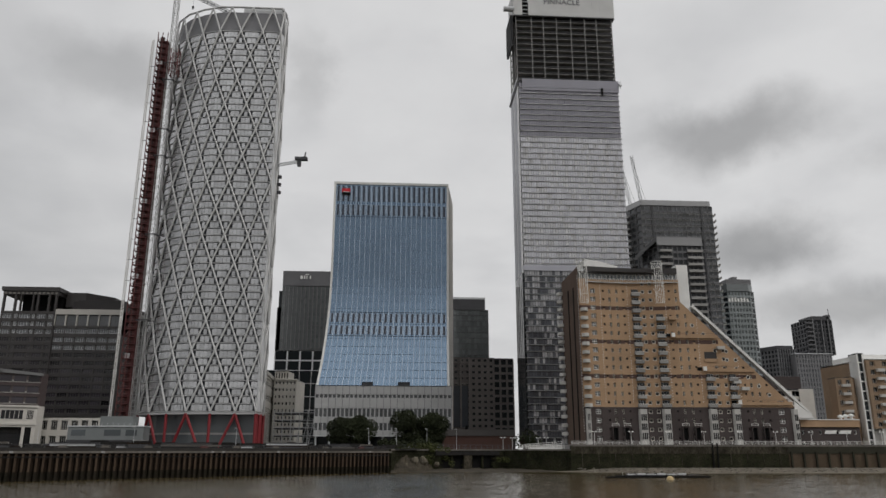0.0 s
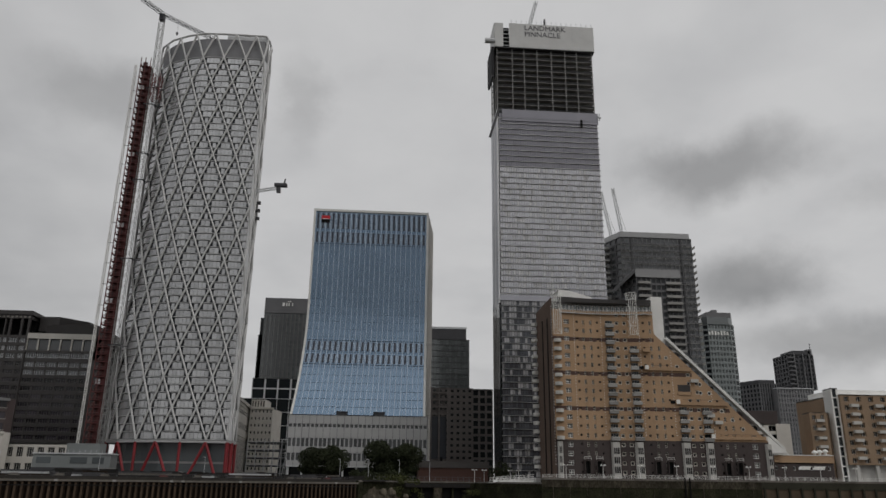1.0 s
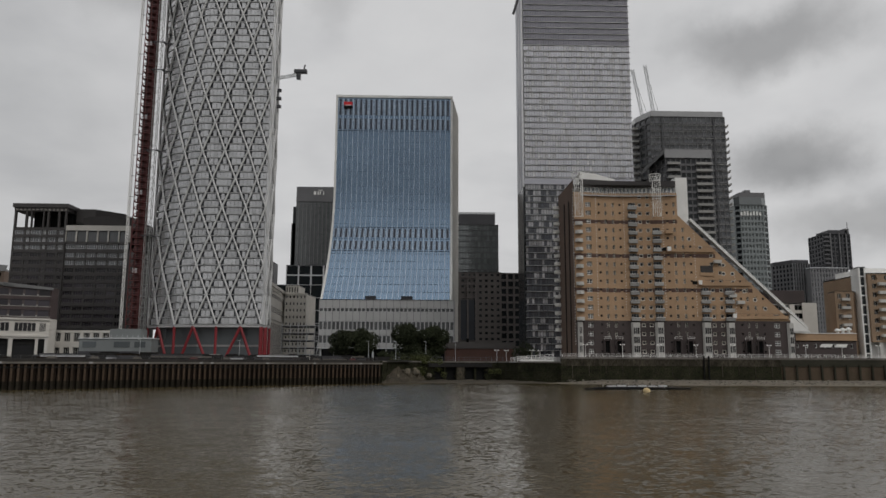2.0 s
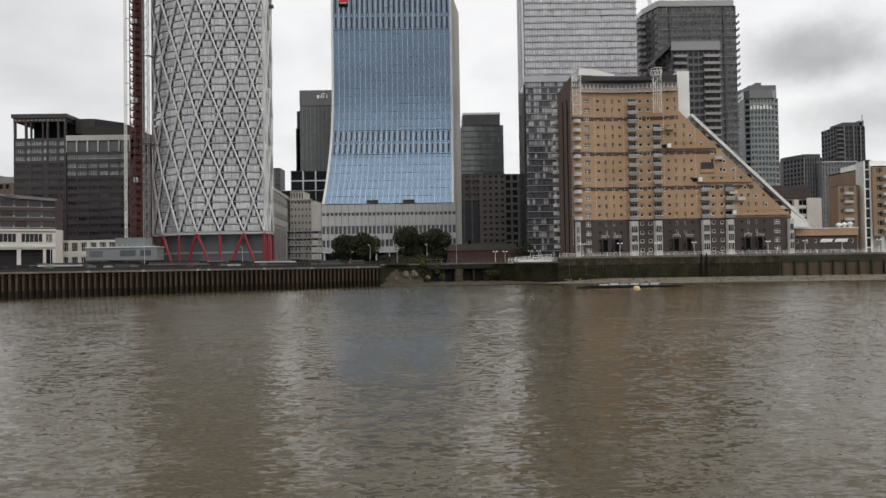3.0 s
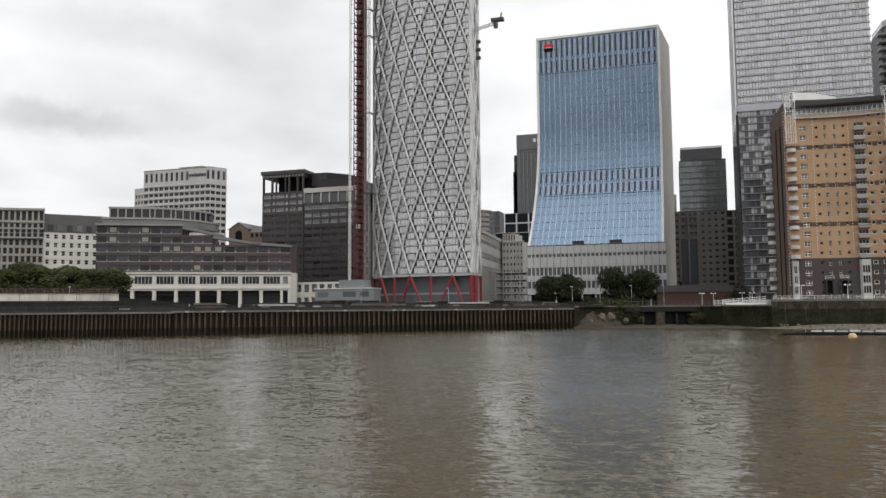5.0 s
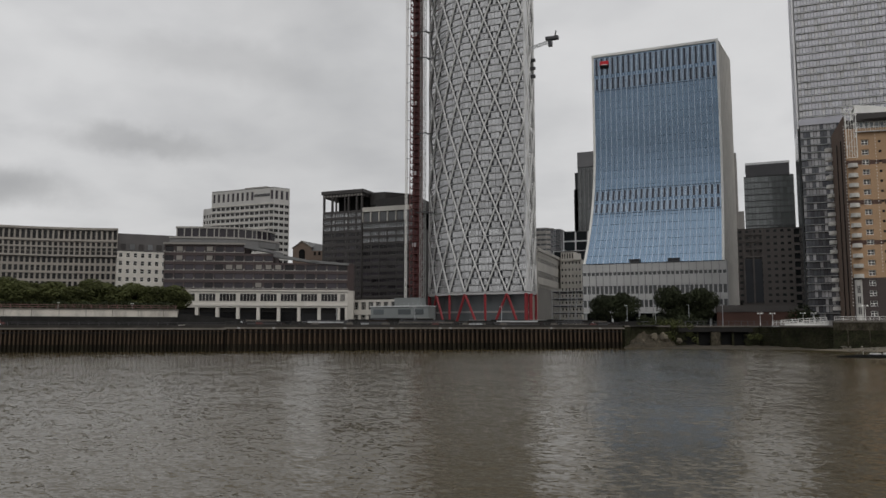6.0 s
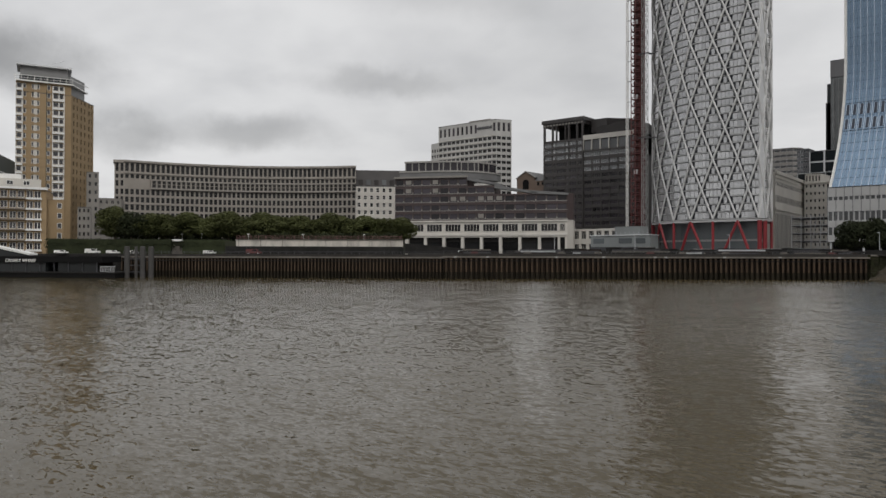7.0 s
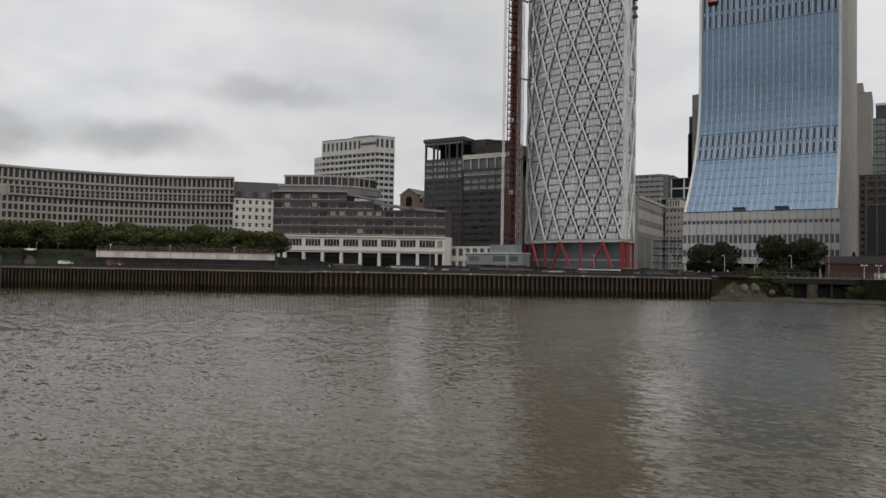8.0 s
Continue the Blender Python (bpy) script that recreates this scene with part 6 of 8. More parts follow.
part("roof_plant", Geo().prism([(255.5, 508), (261.4, 493.5), (272.6, 493.5), (273.5, 514), (255.5, 514)], 74.0, 76.6), "dark_steel", tower_a)
for i in range(8):
    part("upright", Geo().box(260.8 + 1.71 * i, 261.15 + 1.71 * i, 491.5, 492, Z_QUAY, 74.0), "stepped_clad", tower_a)
tower_b = office("stepped_tower", "stepped dark residential tower with a mast on its roof", [(269.8, 486), (295.5, 486), (297.0, 506), (269.8, 506)], Z_QUAY, 70.0, {0: (13, 20, 0.5, 0.12, 0.85, GG, 0.5)}, "stepped_clad", limit=120, category="tower")
part("flat_roof_edge", Geo().box(269.6, 295.7, 485.8, 506, 70.0, 70.6), "steel", tower_b)
f = Front(tower_b, 100)
upper = [(281.4, 508), (281.4, 489), (300.5, 489), (301.5, 508)]
walls(f, upper, 70.0, 94.0, {0: (evenly(19, 5, 0.62), floors(70, 94, 8, 0.12, 0.85), DG, 0.5), 1: (evenly(19.1, 7, 0.7), floors(70, 94, 8, 0.1, 0.85), PALE_FRAME, 0.5)})
f.finish(["dark_steel"], upper, 94.0)
for x in (286.2, 292.4, 297.0):
    part("upright", Geo().box(x, x + 0.5, 488.3, 489.0, 70.0, 94.6), "stepped_clad", tower_b)
for k in range(8):
    part("balcony", Geo().box(281.6, 285.6, 487.6, 489.0, 70.2 + 3.0 * k, 71.2 + 3.0 * k), "grey_clad", tower_b)
part("upper_step", Geo().box(286.4, 299.2, 490, 506, 94.0, 96.9), "dark_steel", tower_b)
part("roof_fin", Geo().box(297.6, 300.4, 490, 500, 94.0, 98.0), "grey_clad", tower_b)
part("roof_mast", Geo().bar((300.6, 492, 94), (300.6, 492, 102.5), 0.25, 6), "dark_steel", tower_b)

# the tall grey towers behind the brick block
BAND = (1, 1, "steel", "grey_glass", 0.1)
M["tower_stone"] = material("grey_brown_tower_stone", (0.22, 0.208, 0.195), 0.8, vary=0.08)


def balcony_tower():
    ring = [(119.6, 362), (124.2, 349.5), (161.4, 349.5), (162.4, 372), (119.6, 380)]
    t = office("balcony_tower", "tall grey glazed apartment tower ringed with balconies", ring, Z_QUAY, 127.2, {0: (3, 36, 0.75, 0.2, 0.9, BAND, 0.4), 1: (16, 36, 0.86, 0.16, 0.92, BAND, 0.3)}, "grey_clad", limit=220, category="tower")
    part("crown", Geo().prism([(120.2, 362), (124.6, 350.2), (160.8, 350.2), (161.6, 371), (120.2, 379)], 127.2, 130.2), "crown_glass", t, "grey glazed crown")
    for k in range(36):
        z = Z_QUAY + k * (126.0 - Z_QUAY) / 36
        part("balcony_deck", Geo().box(161.3, 163.4, 350.2, 362, z - 0.12, z + 0.12).box(163.3, 163.4, 350.2, 362, z + 0.12, z + 1.1), "balcony_white", t)
        part("floor_band", Geo().box(124.0, 161.5, 349.2, 349.5, z - 0.08, z + 0.12), "balcony_grey", t)
        if k > 22:
            part("corner_balcony", Geo().box(117.4, 120.4, 356.5, 361, z - 0.12, z + 0.9), "balcony_grey", t)
    for x in (129.8, 155.5):
        part("upright_slot", Geo().box(x - 0.3, x + 0.3, 349.1, 349.4, Z_QUAY, 126), "dark_steel", t)
    # the lower slab in front with its raked roof
    low = office("balcony_slab", "lower grey apartment slab with stacked balconies", [(121.5, 345), (125.6, 334), (147.2, 334), (147.2, 348), (121.5, 348)], Z_QUAY, 101.6, {0: (3, 29, 0.7, 0.2, 0.85, BAND, 0.3), 1: (9, 29, 0.8, 0.2, 0.85, (1, 1, "dark_steel", "dark_glass", 0.08), 0.35)}, "grey_clad", limit=180, category="tower")
    part("attic", Geo().box(125.2, 147.4, 333.6, 348, 101.6, 105.6), "crown_glass", low, "pale glazed attic storey")
    part("raked_roof", Geo().poly([(116.5, 342, 95.5), (125.4, 333.7, 104.0), (125.4, 333.7, 106.0), (116.5, 342, 97.2)]).poly([(116.5, 342, 97.2), (125.4, 333.7, 106.0), (125.4, 347, 106.0), (116.5, 347, 97.2)]).poly([(116.5, 342, 95.5), (116.5, 347, 95.5), (125.4, 347, 104.0), (125.4, 333.7, 104.0)]), "crown_glass", low)
    for k in range(29):
        z = Z_QUAY + k * (101.6 - Z_QUAY) / 29
        for x0, x1 in ((126.0, 132.0), (139.6, 147.0)):
            if x0 > 130 or k > 24:
                part("balcony", Geo().box(x0, x1, 332.4, 334, z - 0.15, z + 0.15).box(x0, x1, 332.4, 332.5, z + 0.15, z + 1.05), "balcony_grey", low)


balcony_tower()
office("unfinished_tower", "distant unfinished concrete tower", rect(113.5, 124.0, 430, 450), Z_QUAY, 139.0, {0: (3, 40, 0.8, 0.15, 0.85, DG, 1.0)}, "concrete", limit=60, category="tower")
for a, b, label in (((138.1, 395, 122), (129.8, 395, 170.2), "thin luffing crane jib over the grey tower"), ((144.0, 395, 122), (137.0, 395, 173.0), "second luffing crane jib over the grey tower")):
    c = thing("luffing_crane", label, "crane", "cranes behind the grey tower")
    part("jib", lattice(Geo(), a, b, 1.3, 2.4, 0.13), "white_panel", c)
    part("mast", lattice(Geo(), (a[0], a[1], Z_QUAY), a, 2.0, 3.0, 0.14), "white_panel", c)
    part("stay", Geo().bar((b[0], b[1], b[2] - 1), (a[0] + 4, a[1], a[2] + 6), 0.08, 4), "dark_steel", c)

# ------------------------------------------------------------ dark blocks between the glass towers
citi = office("stepped_office_tower", "dark grey office tower with pale uprights and a plain top", [(-95.5, 605), (-40, 605), (-40, 650), (-95.5, 650)], Z_QUAY, 138.0, {0: (16, 36, 0.72, 0.1, 0.9, (1, 1, "citi_clad", "smoke_glass", 0.1), 0.25)}, "citi_clad", limit=120)
part("plain_top", Geo().box(-95.6, -40, 604.8, 650, 138.0, 150.6), "grey_clad", citi)
for x0, z in ((-98.3, 134.0), (-99.2, 120.0)):
    part("shoulder", Geo().box(x0, -95.4, 607, 645, Z_QUAY, z), "dark_glass", citi)
for i in range(17):
    part("upright", Geo().box(-93.5 + 3.3 * i, -93.1 + 3.3 * i, 604.3, 605, Z_QUAY, 137.0), "citi_rib", citi)
lg = Geo()
for i, x in enumerate((-81.3, -78.2, -76.4, -73.6)):
    lg.box(x, x + (1.9 if i in (0,) else 0.8), 604.2, 604.7, 143.8, 146.6)
lg.box(-77.4, -74.2, 604.2, 604.7, 147.4, 147.9)
part("logo_bars", lg, "white", citi, "pale bars of a company sign")
grid_block = office("gridded_block", "dark glass block with a thin white grid", [(-78.4, 480), (-30, 480), (-30, 520), (-78.4, 520)], 55.5, 68.6, {0: (6, 2, 0.94, 0.03, 0.97, (1, 1, "white_panel", "dark_glass", 0.25), 0.1)}, "white_panel", limit=30)
part("lower_step", Geo().box(-84.5, -30, 478, 520, Z_QUAY, 55.5), "dark_glass", grid_block)
for i in range(8):
    part("white_upright", Geo().box(-84.5 + 7.5 * i, -84.2 + 7.5 * i, 477.7, 478, Z_QUAY, 55.7), "white_panel", grid_block)
for k in range(6):
    part("white_rail", Geo().box(-84.5, -30, 477.72, 477.98, 55.4 - 8.2 * k, 55.7 - 8.2 * k), "white_panel", grid_block)
white_b = office("stone_office", "pale stone office with small square windows", [(-71.3, 442), (-58.6, 442), (-56.0, 462), (-71.3, 462)], Z_QUAY, 46.4, {0: (6, 10, 0.42, 0.35, 0.75, (1, 1, "steel", "deep_glass", 0.1), 0.4)}, "cream_stone", limit=60)
part("cornice", Geo().box(-71.6, -58.2, 441.5, 443, 46.0, 46.8), "cream_stone", white_b)
attic = Front(white_b, 8)
attic.grid(wall_frame((-71.3, 443.5), (-63.5, 443.5)), 7.8, 46.6, 51.6, evenly(7.8, 5, 0.5), [(47.4, 50.6)], (1, 1, "cream_stone", "deep_glass", 0.08), 0.4)
attic.plain((-63.5, 443.5), (-62.5, 460), 46.6, 51.6)
attic.finish(["cream_stone"], [(-71.3, 443.5), (-63.5, 443.5), (-62.5, 460), (-71.3, 460)], 51.6, name="attic_wall")
white_c = thing("colonnade_office", "long pale stone building with a dark glazed colonnade", "office building")
cf = Front(white_c, 70)
c_ring = [(-98.0, 384.0), (-69.6, 384.0), (-73.4, 455.0), (-98.0, 455.0)]
c_fr, c_len = wall_frame(c_ring[1], c_ring[2]), span(c_ring[1], c_ring[2])
cf.grid(c_fr, c_len, Z_QUAY, 48.0, evenly(c_len, 26, 0.55), [(9.5, 27.5), (33.0, 36.4), (41.0, 43.2)], (1, 2, "dark_frame_grey", "deep_glass", 0.1), 0.08)
for i in (0, 2, 3):
    cf.plain(c_ring[i], c_ring[(i + 1) % 4], Z_QUAY, 48.0)
cf.finish(["cream_stone"], c_ring, 48.0)
for z0, z1, out in ((46.6, 48.3, 0.7), (44.6, 45.0, 0.35), (29.0, 30.0, 0.5)):
    part("cornice", Geo().box(-0.4, c_len + 0.4, -out, 0.0, z0, z1, 0, c_fr), "cream_stone", white_c)
far_pair = office("rounded_office", "distant pale office block with a rounded corner", [(-132, 655), (-126, 650), (-121.6, 650), (-121.6, 670), (-132, 670)], Z_QUAY, 93.5, {0: (2, 20, 0.9, 0.3, 0.8, BAND, 0.2), 1: (3, 20, 0.9, 0.3, 0.8, BAND, 0.2)}, "grey_clad", limit=40)
office("banded_tower", "distant pale office tower banded with strip windows", [(-222, 812), (-206, 800), (-170, 800), (-163.5, 808), (-163.5, 840), (-222, 840)], Z_QUAY, 116.0, {0: (1, 20, 0.98, 0.35, 0.8, BAND, 0.3), 1: (6, 20, 0.94, 0.35, 0.8, BAND, 0.3), 2: (1, 20, 0.9, 0.35, 0.8, BAND, 0.3)}, "tower_stone", limit=60)

deck = thing("steel_deck", "open grey steel access deck under construction", "steel frame")
for k in range(5):
    part("deck_floor", Geo().box(-60, -39, 376, 392, 9.5 + 3.6 * k, 9.9 + 3.6 * k), "dark_steel", deck)
    part("deck_edge", Geo().box(-60, -39, 375.8, 376, 9.9 + 3.6 * k, 10.2 + 3.6 * k).box(-60, -39, 375.8, 375.9, 10.9 + 3.6 * k, 11.0 + 3.6 * k), "steel", deck)
for i in range(6):
    part("deck_column", Geo().box(-60 + 4.1 * i, -59.6 + 4.1 * i, 375.9, 376.3, Z_QUAY, 25.6), "steel", deck)
for i in range(4):
    part("deck_brace", Geo().bar((-52 + 3 * i, 375.7, Z_QUAY), (-49 + 3 * i, 375.7, 24), 0.18, 5), "steel", deck)

side_block = office("smoked_glass_tower", "smoked glass office block with a set-back plant floor", [(32.4, 480), (59.6, 480), (59.6, 510), (32.4, 510)], Z_QUAY, 96.4, {0: (14, 24, 0.93, 0.06, 0.94, (1, 1, "dark_steel", "smoke_glass", 0.06), 0.12)}, "dark_steel", limit=200)
part("plant_floor", Geo().box(33.6, 57.6, 481, 508, 96.4, 103.6), "dark_steel", side_block)
part("plant_cap", Geo().box(33.4, 57.8, 480.8, 508, 103.6, 104.9).box(40.2, 48, 484, 500, 104.9, 105.5), "steel", side_block)
brown_block = office("brown_office", "brown stone office block with grouped square windows", [(28.2, 420), (54.9, 420), (54.9, 450), (28.2, 450)], 18.0, 57.6, {0: (8, 12, 0.5, 0.3, 0.72, DG, 0.35)}, "brown_stone", limit=96)
brown_wing = office("brown_office", "brown stone office wing with open window grid", [(54.9, 422), (66.5, 422), (66.5, 450), (54.9, 450)], Z_QUAY, 57.5, {0: (3, 12, 0.72, 0.15, 0.85, DG, 0.6)}, "brown_stone", limit=36)
# flat dark panel before the wall paints the shade of a deep recess
part("deep_recess", Geo().box(31.2, 40.0, 419.6, 419.9, 19.0, 41.6), "slot_glass", brown_block)
for k in range(4):
    part("corner_frame", Geo().box(31.0, 41.0, 418.9, 419.4, 42.5 + 3.9 * k, 43.3 + 3.9 * k), "brown_stone", brown_block)
for x in (31.0, 35.5, 40.2):
    part("corner_post", Geo().box(x, x + 0.8, 418.8, 419.4, 18.0, 57.6), "brown_stone", brown_block)
part("plinth", Geo().box(28.2, 54.9, 420.5, 450, Z_QUAY, 18.0), "brown_stone", brown_block)
pale_tower = office("stone_tower", "tall pale grey stone tower far behind the glass bank", [(-4.1, 650), (29.9, 650), (29.9, 690), (-4.1, 690)], Z_QUAY, 149.3, {}, "tower_stone", limit=0, category="tower")
part("shoulder", Geo().box(29.9, 34.3, 651, 680, Z_QUAY, 100.6), "tower_stone", pale_tower)
part("attic", Geo().box(3.9, 23.9, 652, 684, 149.3, 157.3), "tower_stone", pale_tower)
shed = thing("brick_shed", "long low red-brick shed with a grey roof band", "shed")
part("wall", Geo().box(21.0, 51.0, 330, 345, Z_QUAY, 12.6), "red_brick", shed)
part("roof_band", Geo().box(20.6, 51.4, 329.6, 345.4, 12.6, 15.4), "shed_roof", shed)
part("flue", Geo().box(30.2, 31.2, 330.5, 331.5, 15.4, 17.0), "black", shed)

for ob, depth in ((low_wing, 246), (brick_a, 250), (stair, 248), (brick_b, 247), (low_white, 300), (hotel, 397), (tower_a, 490), (tower_b, 490), (citi, 605), (grid_block, 480), (white_b, 440), (white_c, 430),
                  (far_pair, 650), (deck, 380), (side_block, 480), (brown_block, 420), (brown_wing, 420), (shed, 330)):
    ob.location.x += 0.0058 * depth

M["office_stone"] = material("dark_office_granite", (0.05, 0.045, 0.043), 0.5, vary=0.12, per_piece=0.06)
M["bronze_frame"] = material("grey_bronze_mullion", (0.13, 0.125, 0.12), 0.5, vary=0.1)
M["dark_frame"] = material("dark_bronze_frame", (0.045, 0.042, 0.04), 0.45, vary=0.1)
M["office_glass"] = glazing("pale_office_glass", (0.11, 0.115, 0.12), 0.12, 0.9, 0.02, 0.3)
M["cream_dark"] = material("weathered_stone", (0.24, 0.225, 0.205), 0.8, vary=0.12)
M["plum_brick"] = material("plum_brown_brick", (0.072, 0.053, 0.052), 0.85, vary=0.12, grain=0.15, bump=0.15)
M["brown_sill"] = material("grey_stone_sill", (0.30, 0.285, 0.27), 0.8, vary=0.1)
M["sill_stone"] = material("pale_sill_stone", (0.30, 0.288, 0.27), 0.8, vary=0.1)
M["canopy_grey"] = material("grey_louvre_canopy", (0.16, 0.16, 0.16), 0.6, vary=0.1)
M["office_dark"] = glazing("dark_office_window", (0.034, 0.030, 0.036), 0.12, 0.5, 0.02, 0.7)
M["cabin_grey"] = material("grey_cabin_panel", (0.20, 0.215, 0.215), 0.5, vary=0.08)

# ------------------------------------------------------------ the dark stone office with an open top storey
def dark_office():
    t = thing("dark_office", "dark stone office block with an open colonnaded top storey", "office building")
    f = Front(t, 160)
    x0, xm, x1, y = -195.6, -169.2, -137.0, 378.0
    lights = (4, 1, "bronze_frame", "office_dark", 0.13)
    pale = (4, 1, "steel", "office_glass", 0.16)
    rows = [(7.5 + 3.78 * k + 0.9, 7.5 + 3.78 * k + 3.0) for k in range(0, 17)]
    fr = wall_frame((x0, y), (xm, y))
    cols = [(1.0, 5.6), (6.6, 8.4), (9.0, 14.4), (15.0, 16.6), (17.6, 22.0), (23.0, 25.6)]
    f.grid(fr, xm - x0, Z_QUAY, 61.2, cols, rows[:14], lights, 0.35)
    f.grid(fr, xm - x0, 61.2, 72.4, cols, rows[14:17], pale, 0.35)
    fr2 = wall_frame((xm, y + 0.6), (x1, y + 0.6))
    cols2 = evenly(x1 - xm, 6, 0.86)
    f.grid(fr2, x1 - xm, Z_QUAY, 53.4, cols2, rows[:12], lights, 0.35)
    f.grid(fr2, x1 - xm, 53.4, 61.5, cols2, rows[12:14], pale, 0.35)
    f.plain((x0, 420), (x0, y), Z_QUAY, 72.4).plain((xm, y), (xm, y + 0.6), Z_QUAY, 72.4).plain((x1, y + 0.6), (x1, 420), Z_QUAY, 73.5).plain((x1, 420), (x0, 420), Z_QUAY, 72.4)
    f.finish(["office_stone"])
    # pale strips of windows near the top
    for z0, z1 in ((61.8, 64.2), (65.4, 70.6)):
        for i in range(6):
            u0, u1 = cols2[i]
            part("strip_window", window_geo(round(u1 - u0, 2), z1 - z0, 4, 1, 0.16), ["white_panel" if z1 < 65 else "dark_frame", "office_glass"], t).matrix_basis = fr2 @ Matrix.Translation((u0, 0.25, z0))
    part("upper_wall", Geo().box(xm + 0.02, x1, y + 0.95, 420, 61.5, 73.4), "office_stone", t)
    part("pale_spandrel", Geo().box(xm + 0.02, x1, y + 0.3, y + 0.9, 64.2, 65.3), "office_stone", t)
    for i in range(7):
        x = xm + (x1 - xm) * i / 6
        part("pale_pier", Geo().box(x - 0.32, x + 0.32, y + 0.1, y + 0.9, 65.3, 71.0), "cream_stone", t)
    part("pale_beam", Geo().box(xm - 0.2, x1 + 0.2, y + 0.05, y + 1.2, 71.0, 73.6), "cream_stone", t)
    # open loggia and its heavy cornice
    for u0, u1 in ((0, 1.0), (5.6, 6.6), (8.4, 9.0), (14.4, 15.0), (16.6, 17.6), (22.0, 23.0), (25.4, 26.4)):
        part("loggia_column", Geo().box(x0 + u0, x0 + u1, y, y + 1.2, 72.4, 80.6), "office_stone", t)
    # back of the loggia painted black for its shaded interior
    part("loggia_back", Geo().box(x0 + 6.5, xm, y + 7, 420, 72.4, 80.6), "black", t)
    part("frieze", Geo().box(x0 - 0.1, xm + 0.1, y - 0.1, 420, 80.6, 82.4), "office_stone", t)
    for i in range(13):
        part("dentil", Geo().box(x0 + 0.6 + 2.05 * i, x0 + 1.7 + 2.05 * i, y - 0.25, y - 0.1, 80.9, 81.9), "cream_dark", t)
    part("cornice", Geo().prism([(x0 - 0.8, y - 0.8), (xm + 0.8, y - 0.8), (xm + 0.8, 420), (x0 - 0.8, 420)], 82.4, 84.4), "office_stone", t)
    part("second_cornice", Geo().prism([(xm + 1, y + 8), (-158.5, y + 8), (-148, y + 20), (-148, 420), (xm + 1, 420)], 76.0, 83.4), "office_stone", t)
    part("dark_roof", Geo().prism([(-160, y + 3), (-137.4, y + 3), (-137.4, 419), (-160, 419)], 73.6, 78.6), "slate", t)
    part("dark_hood", Geo().poly([(-162, y + 2.5, 73.7), (-137.2, y + 2.5, 73.7), (-137.2, y + 2.5, 77.4), (-146, y + 2.5, 79.2), (-162, y + 2.5, 77.8)]), "slate", t)
    t.scale.z, t.location.z = 1.02, -0.13
    return t


dark_office()

# ------------------------------------------------------------ the long quayside building with a white arcade
def arcade_building():
    t = thing("arcade_building", "brown brick riverside offices over a white stone arcade", "office building")
    P, Q = Vector((-224.2, 281.6)), Vector((-145.4, 321.0))
    d = (Q - P).normalized()
    n = Vector((-d.y, d.x))
    L = (Q - P).length
    fr = wall_frame(P, Q)
    f = Front(t, 300)
    # white base: tall arcade bays below, glazed offices above
    nb = 8
    bay = (L - 10.5) / nb
    low_cols = [(6.5 + bay * i + 0.75, 6.5 + bay * (i + 1) - 0.75) for i in range(nb)]
    f.grid(fr, L, Z_QUAY, 24.0, [(1.2, 2.6), (3.6, 5.4)] + low_cols + [(L - 3.6, L - 1.2)], [(7.4, 15.6)], (3, 2, "black", "deep_glass", 0.1), 2.2, 0)
    f.finish(["cream_stone"], name="arcade_wall")
    up = Front(t, 60)
    for c0, c1 in low_cols + [(1.2, 5.2), (L - 3.8, L - 1.0)]:
        up.opening(fr, c0 + 0.1, c1 - 0.1, 18.6, 22.4, (5, 1, "cream_stone", "deep_glass", 0.16), -0.12, "office_window")
    up.finish([])
    part("string_course", Geo().box(-0.3, L + 0.3, -0.45, 0.1, 16.4, 17.2, 0, fr), "cream_stone", t)
    part("arcade_cornice", Geo().box(-0.4, L + 0.4, -0.6, 0.1, 23.4, 24.2, 0, fr), "cream_stone", t)
    for c0, c1 in low_cols:
        part("arch_screen", Geo().box(c0 + 0.3, c1 - 0.3, 1.6, 1.75, 13.4, 15.4, 0, fr), "quay_dark", t)
    # brick storeys above, stepping down towards the tower
    b = Front(t, 300)
    h = 4.36
    win = (1, 1, "dark_frame", "office_dark", 0.16)
    steps = ((0.0, 38.0, 5), (38.0, 52.0, 4), (52.0, L, 3))
    for u0, u1, ns in steps:
        m = fr @ Matrix.Translation((u0, 0.25, 0))
        count = max(2, round((u1 - u0) / (bay / 2)))
        rows = [(24.2 + h * k + 0.8, 24.2 + h * k + 3.5) for k in range(ns)]
        b.grid(m, u1 - u0, 24.0, 24.2 + h * ns, evenly(u1 - u0, count, 0.88), rows, win, 0.25)
        b.wall.poly([m @ Vector(p) for p in ((u1 - u0, 0, 24), (u1 - u0, 18, 24), (u1 - u0, 18, 24.2 + h * ns), (u1 - u0, 0, 24.2 + h * ns))])
        part("step_roof", Geo().box(0, u1 - u0, 0.1, 20, 24.2 + h * ns - 0.3, 24.2 + h * ns, 0, m), "roof", t)
        for k in range(ns):
            part("sill_band", Geo().box(0, u1 - u0, -0.14, 0.0, 24.2 + h * k + 0.5, 24.2 + h * k + 0.76, 0, m), "sill_stone", t)
            for j in range(count):
                u = (u1 - u0) * j / count
                part("pier_lamp", Geo().box(u - 0.3, u + 0.3, -0.3, 0.0, 24.2 + h * k + 0.8, 24.2 + h * k + 1.4, 0, m), "sill_stone", t)
    # pale blinds drawn in a few of the windows
    half = bay / 2
    for k, js in ((2, (6, 7, 9, 10, 11)), (4, (1, 4)), (3, (1, 4)), (0, (9,))):
        for j in js:
            u0, u1, _ = steps[0]
            cw = (u1 - u0) / max(2, round((u1 - u0) / half))
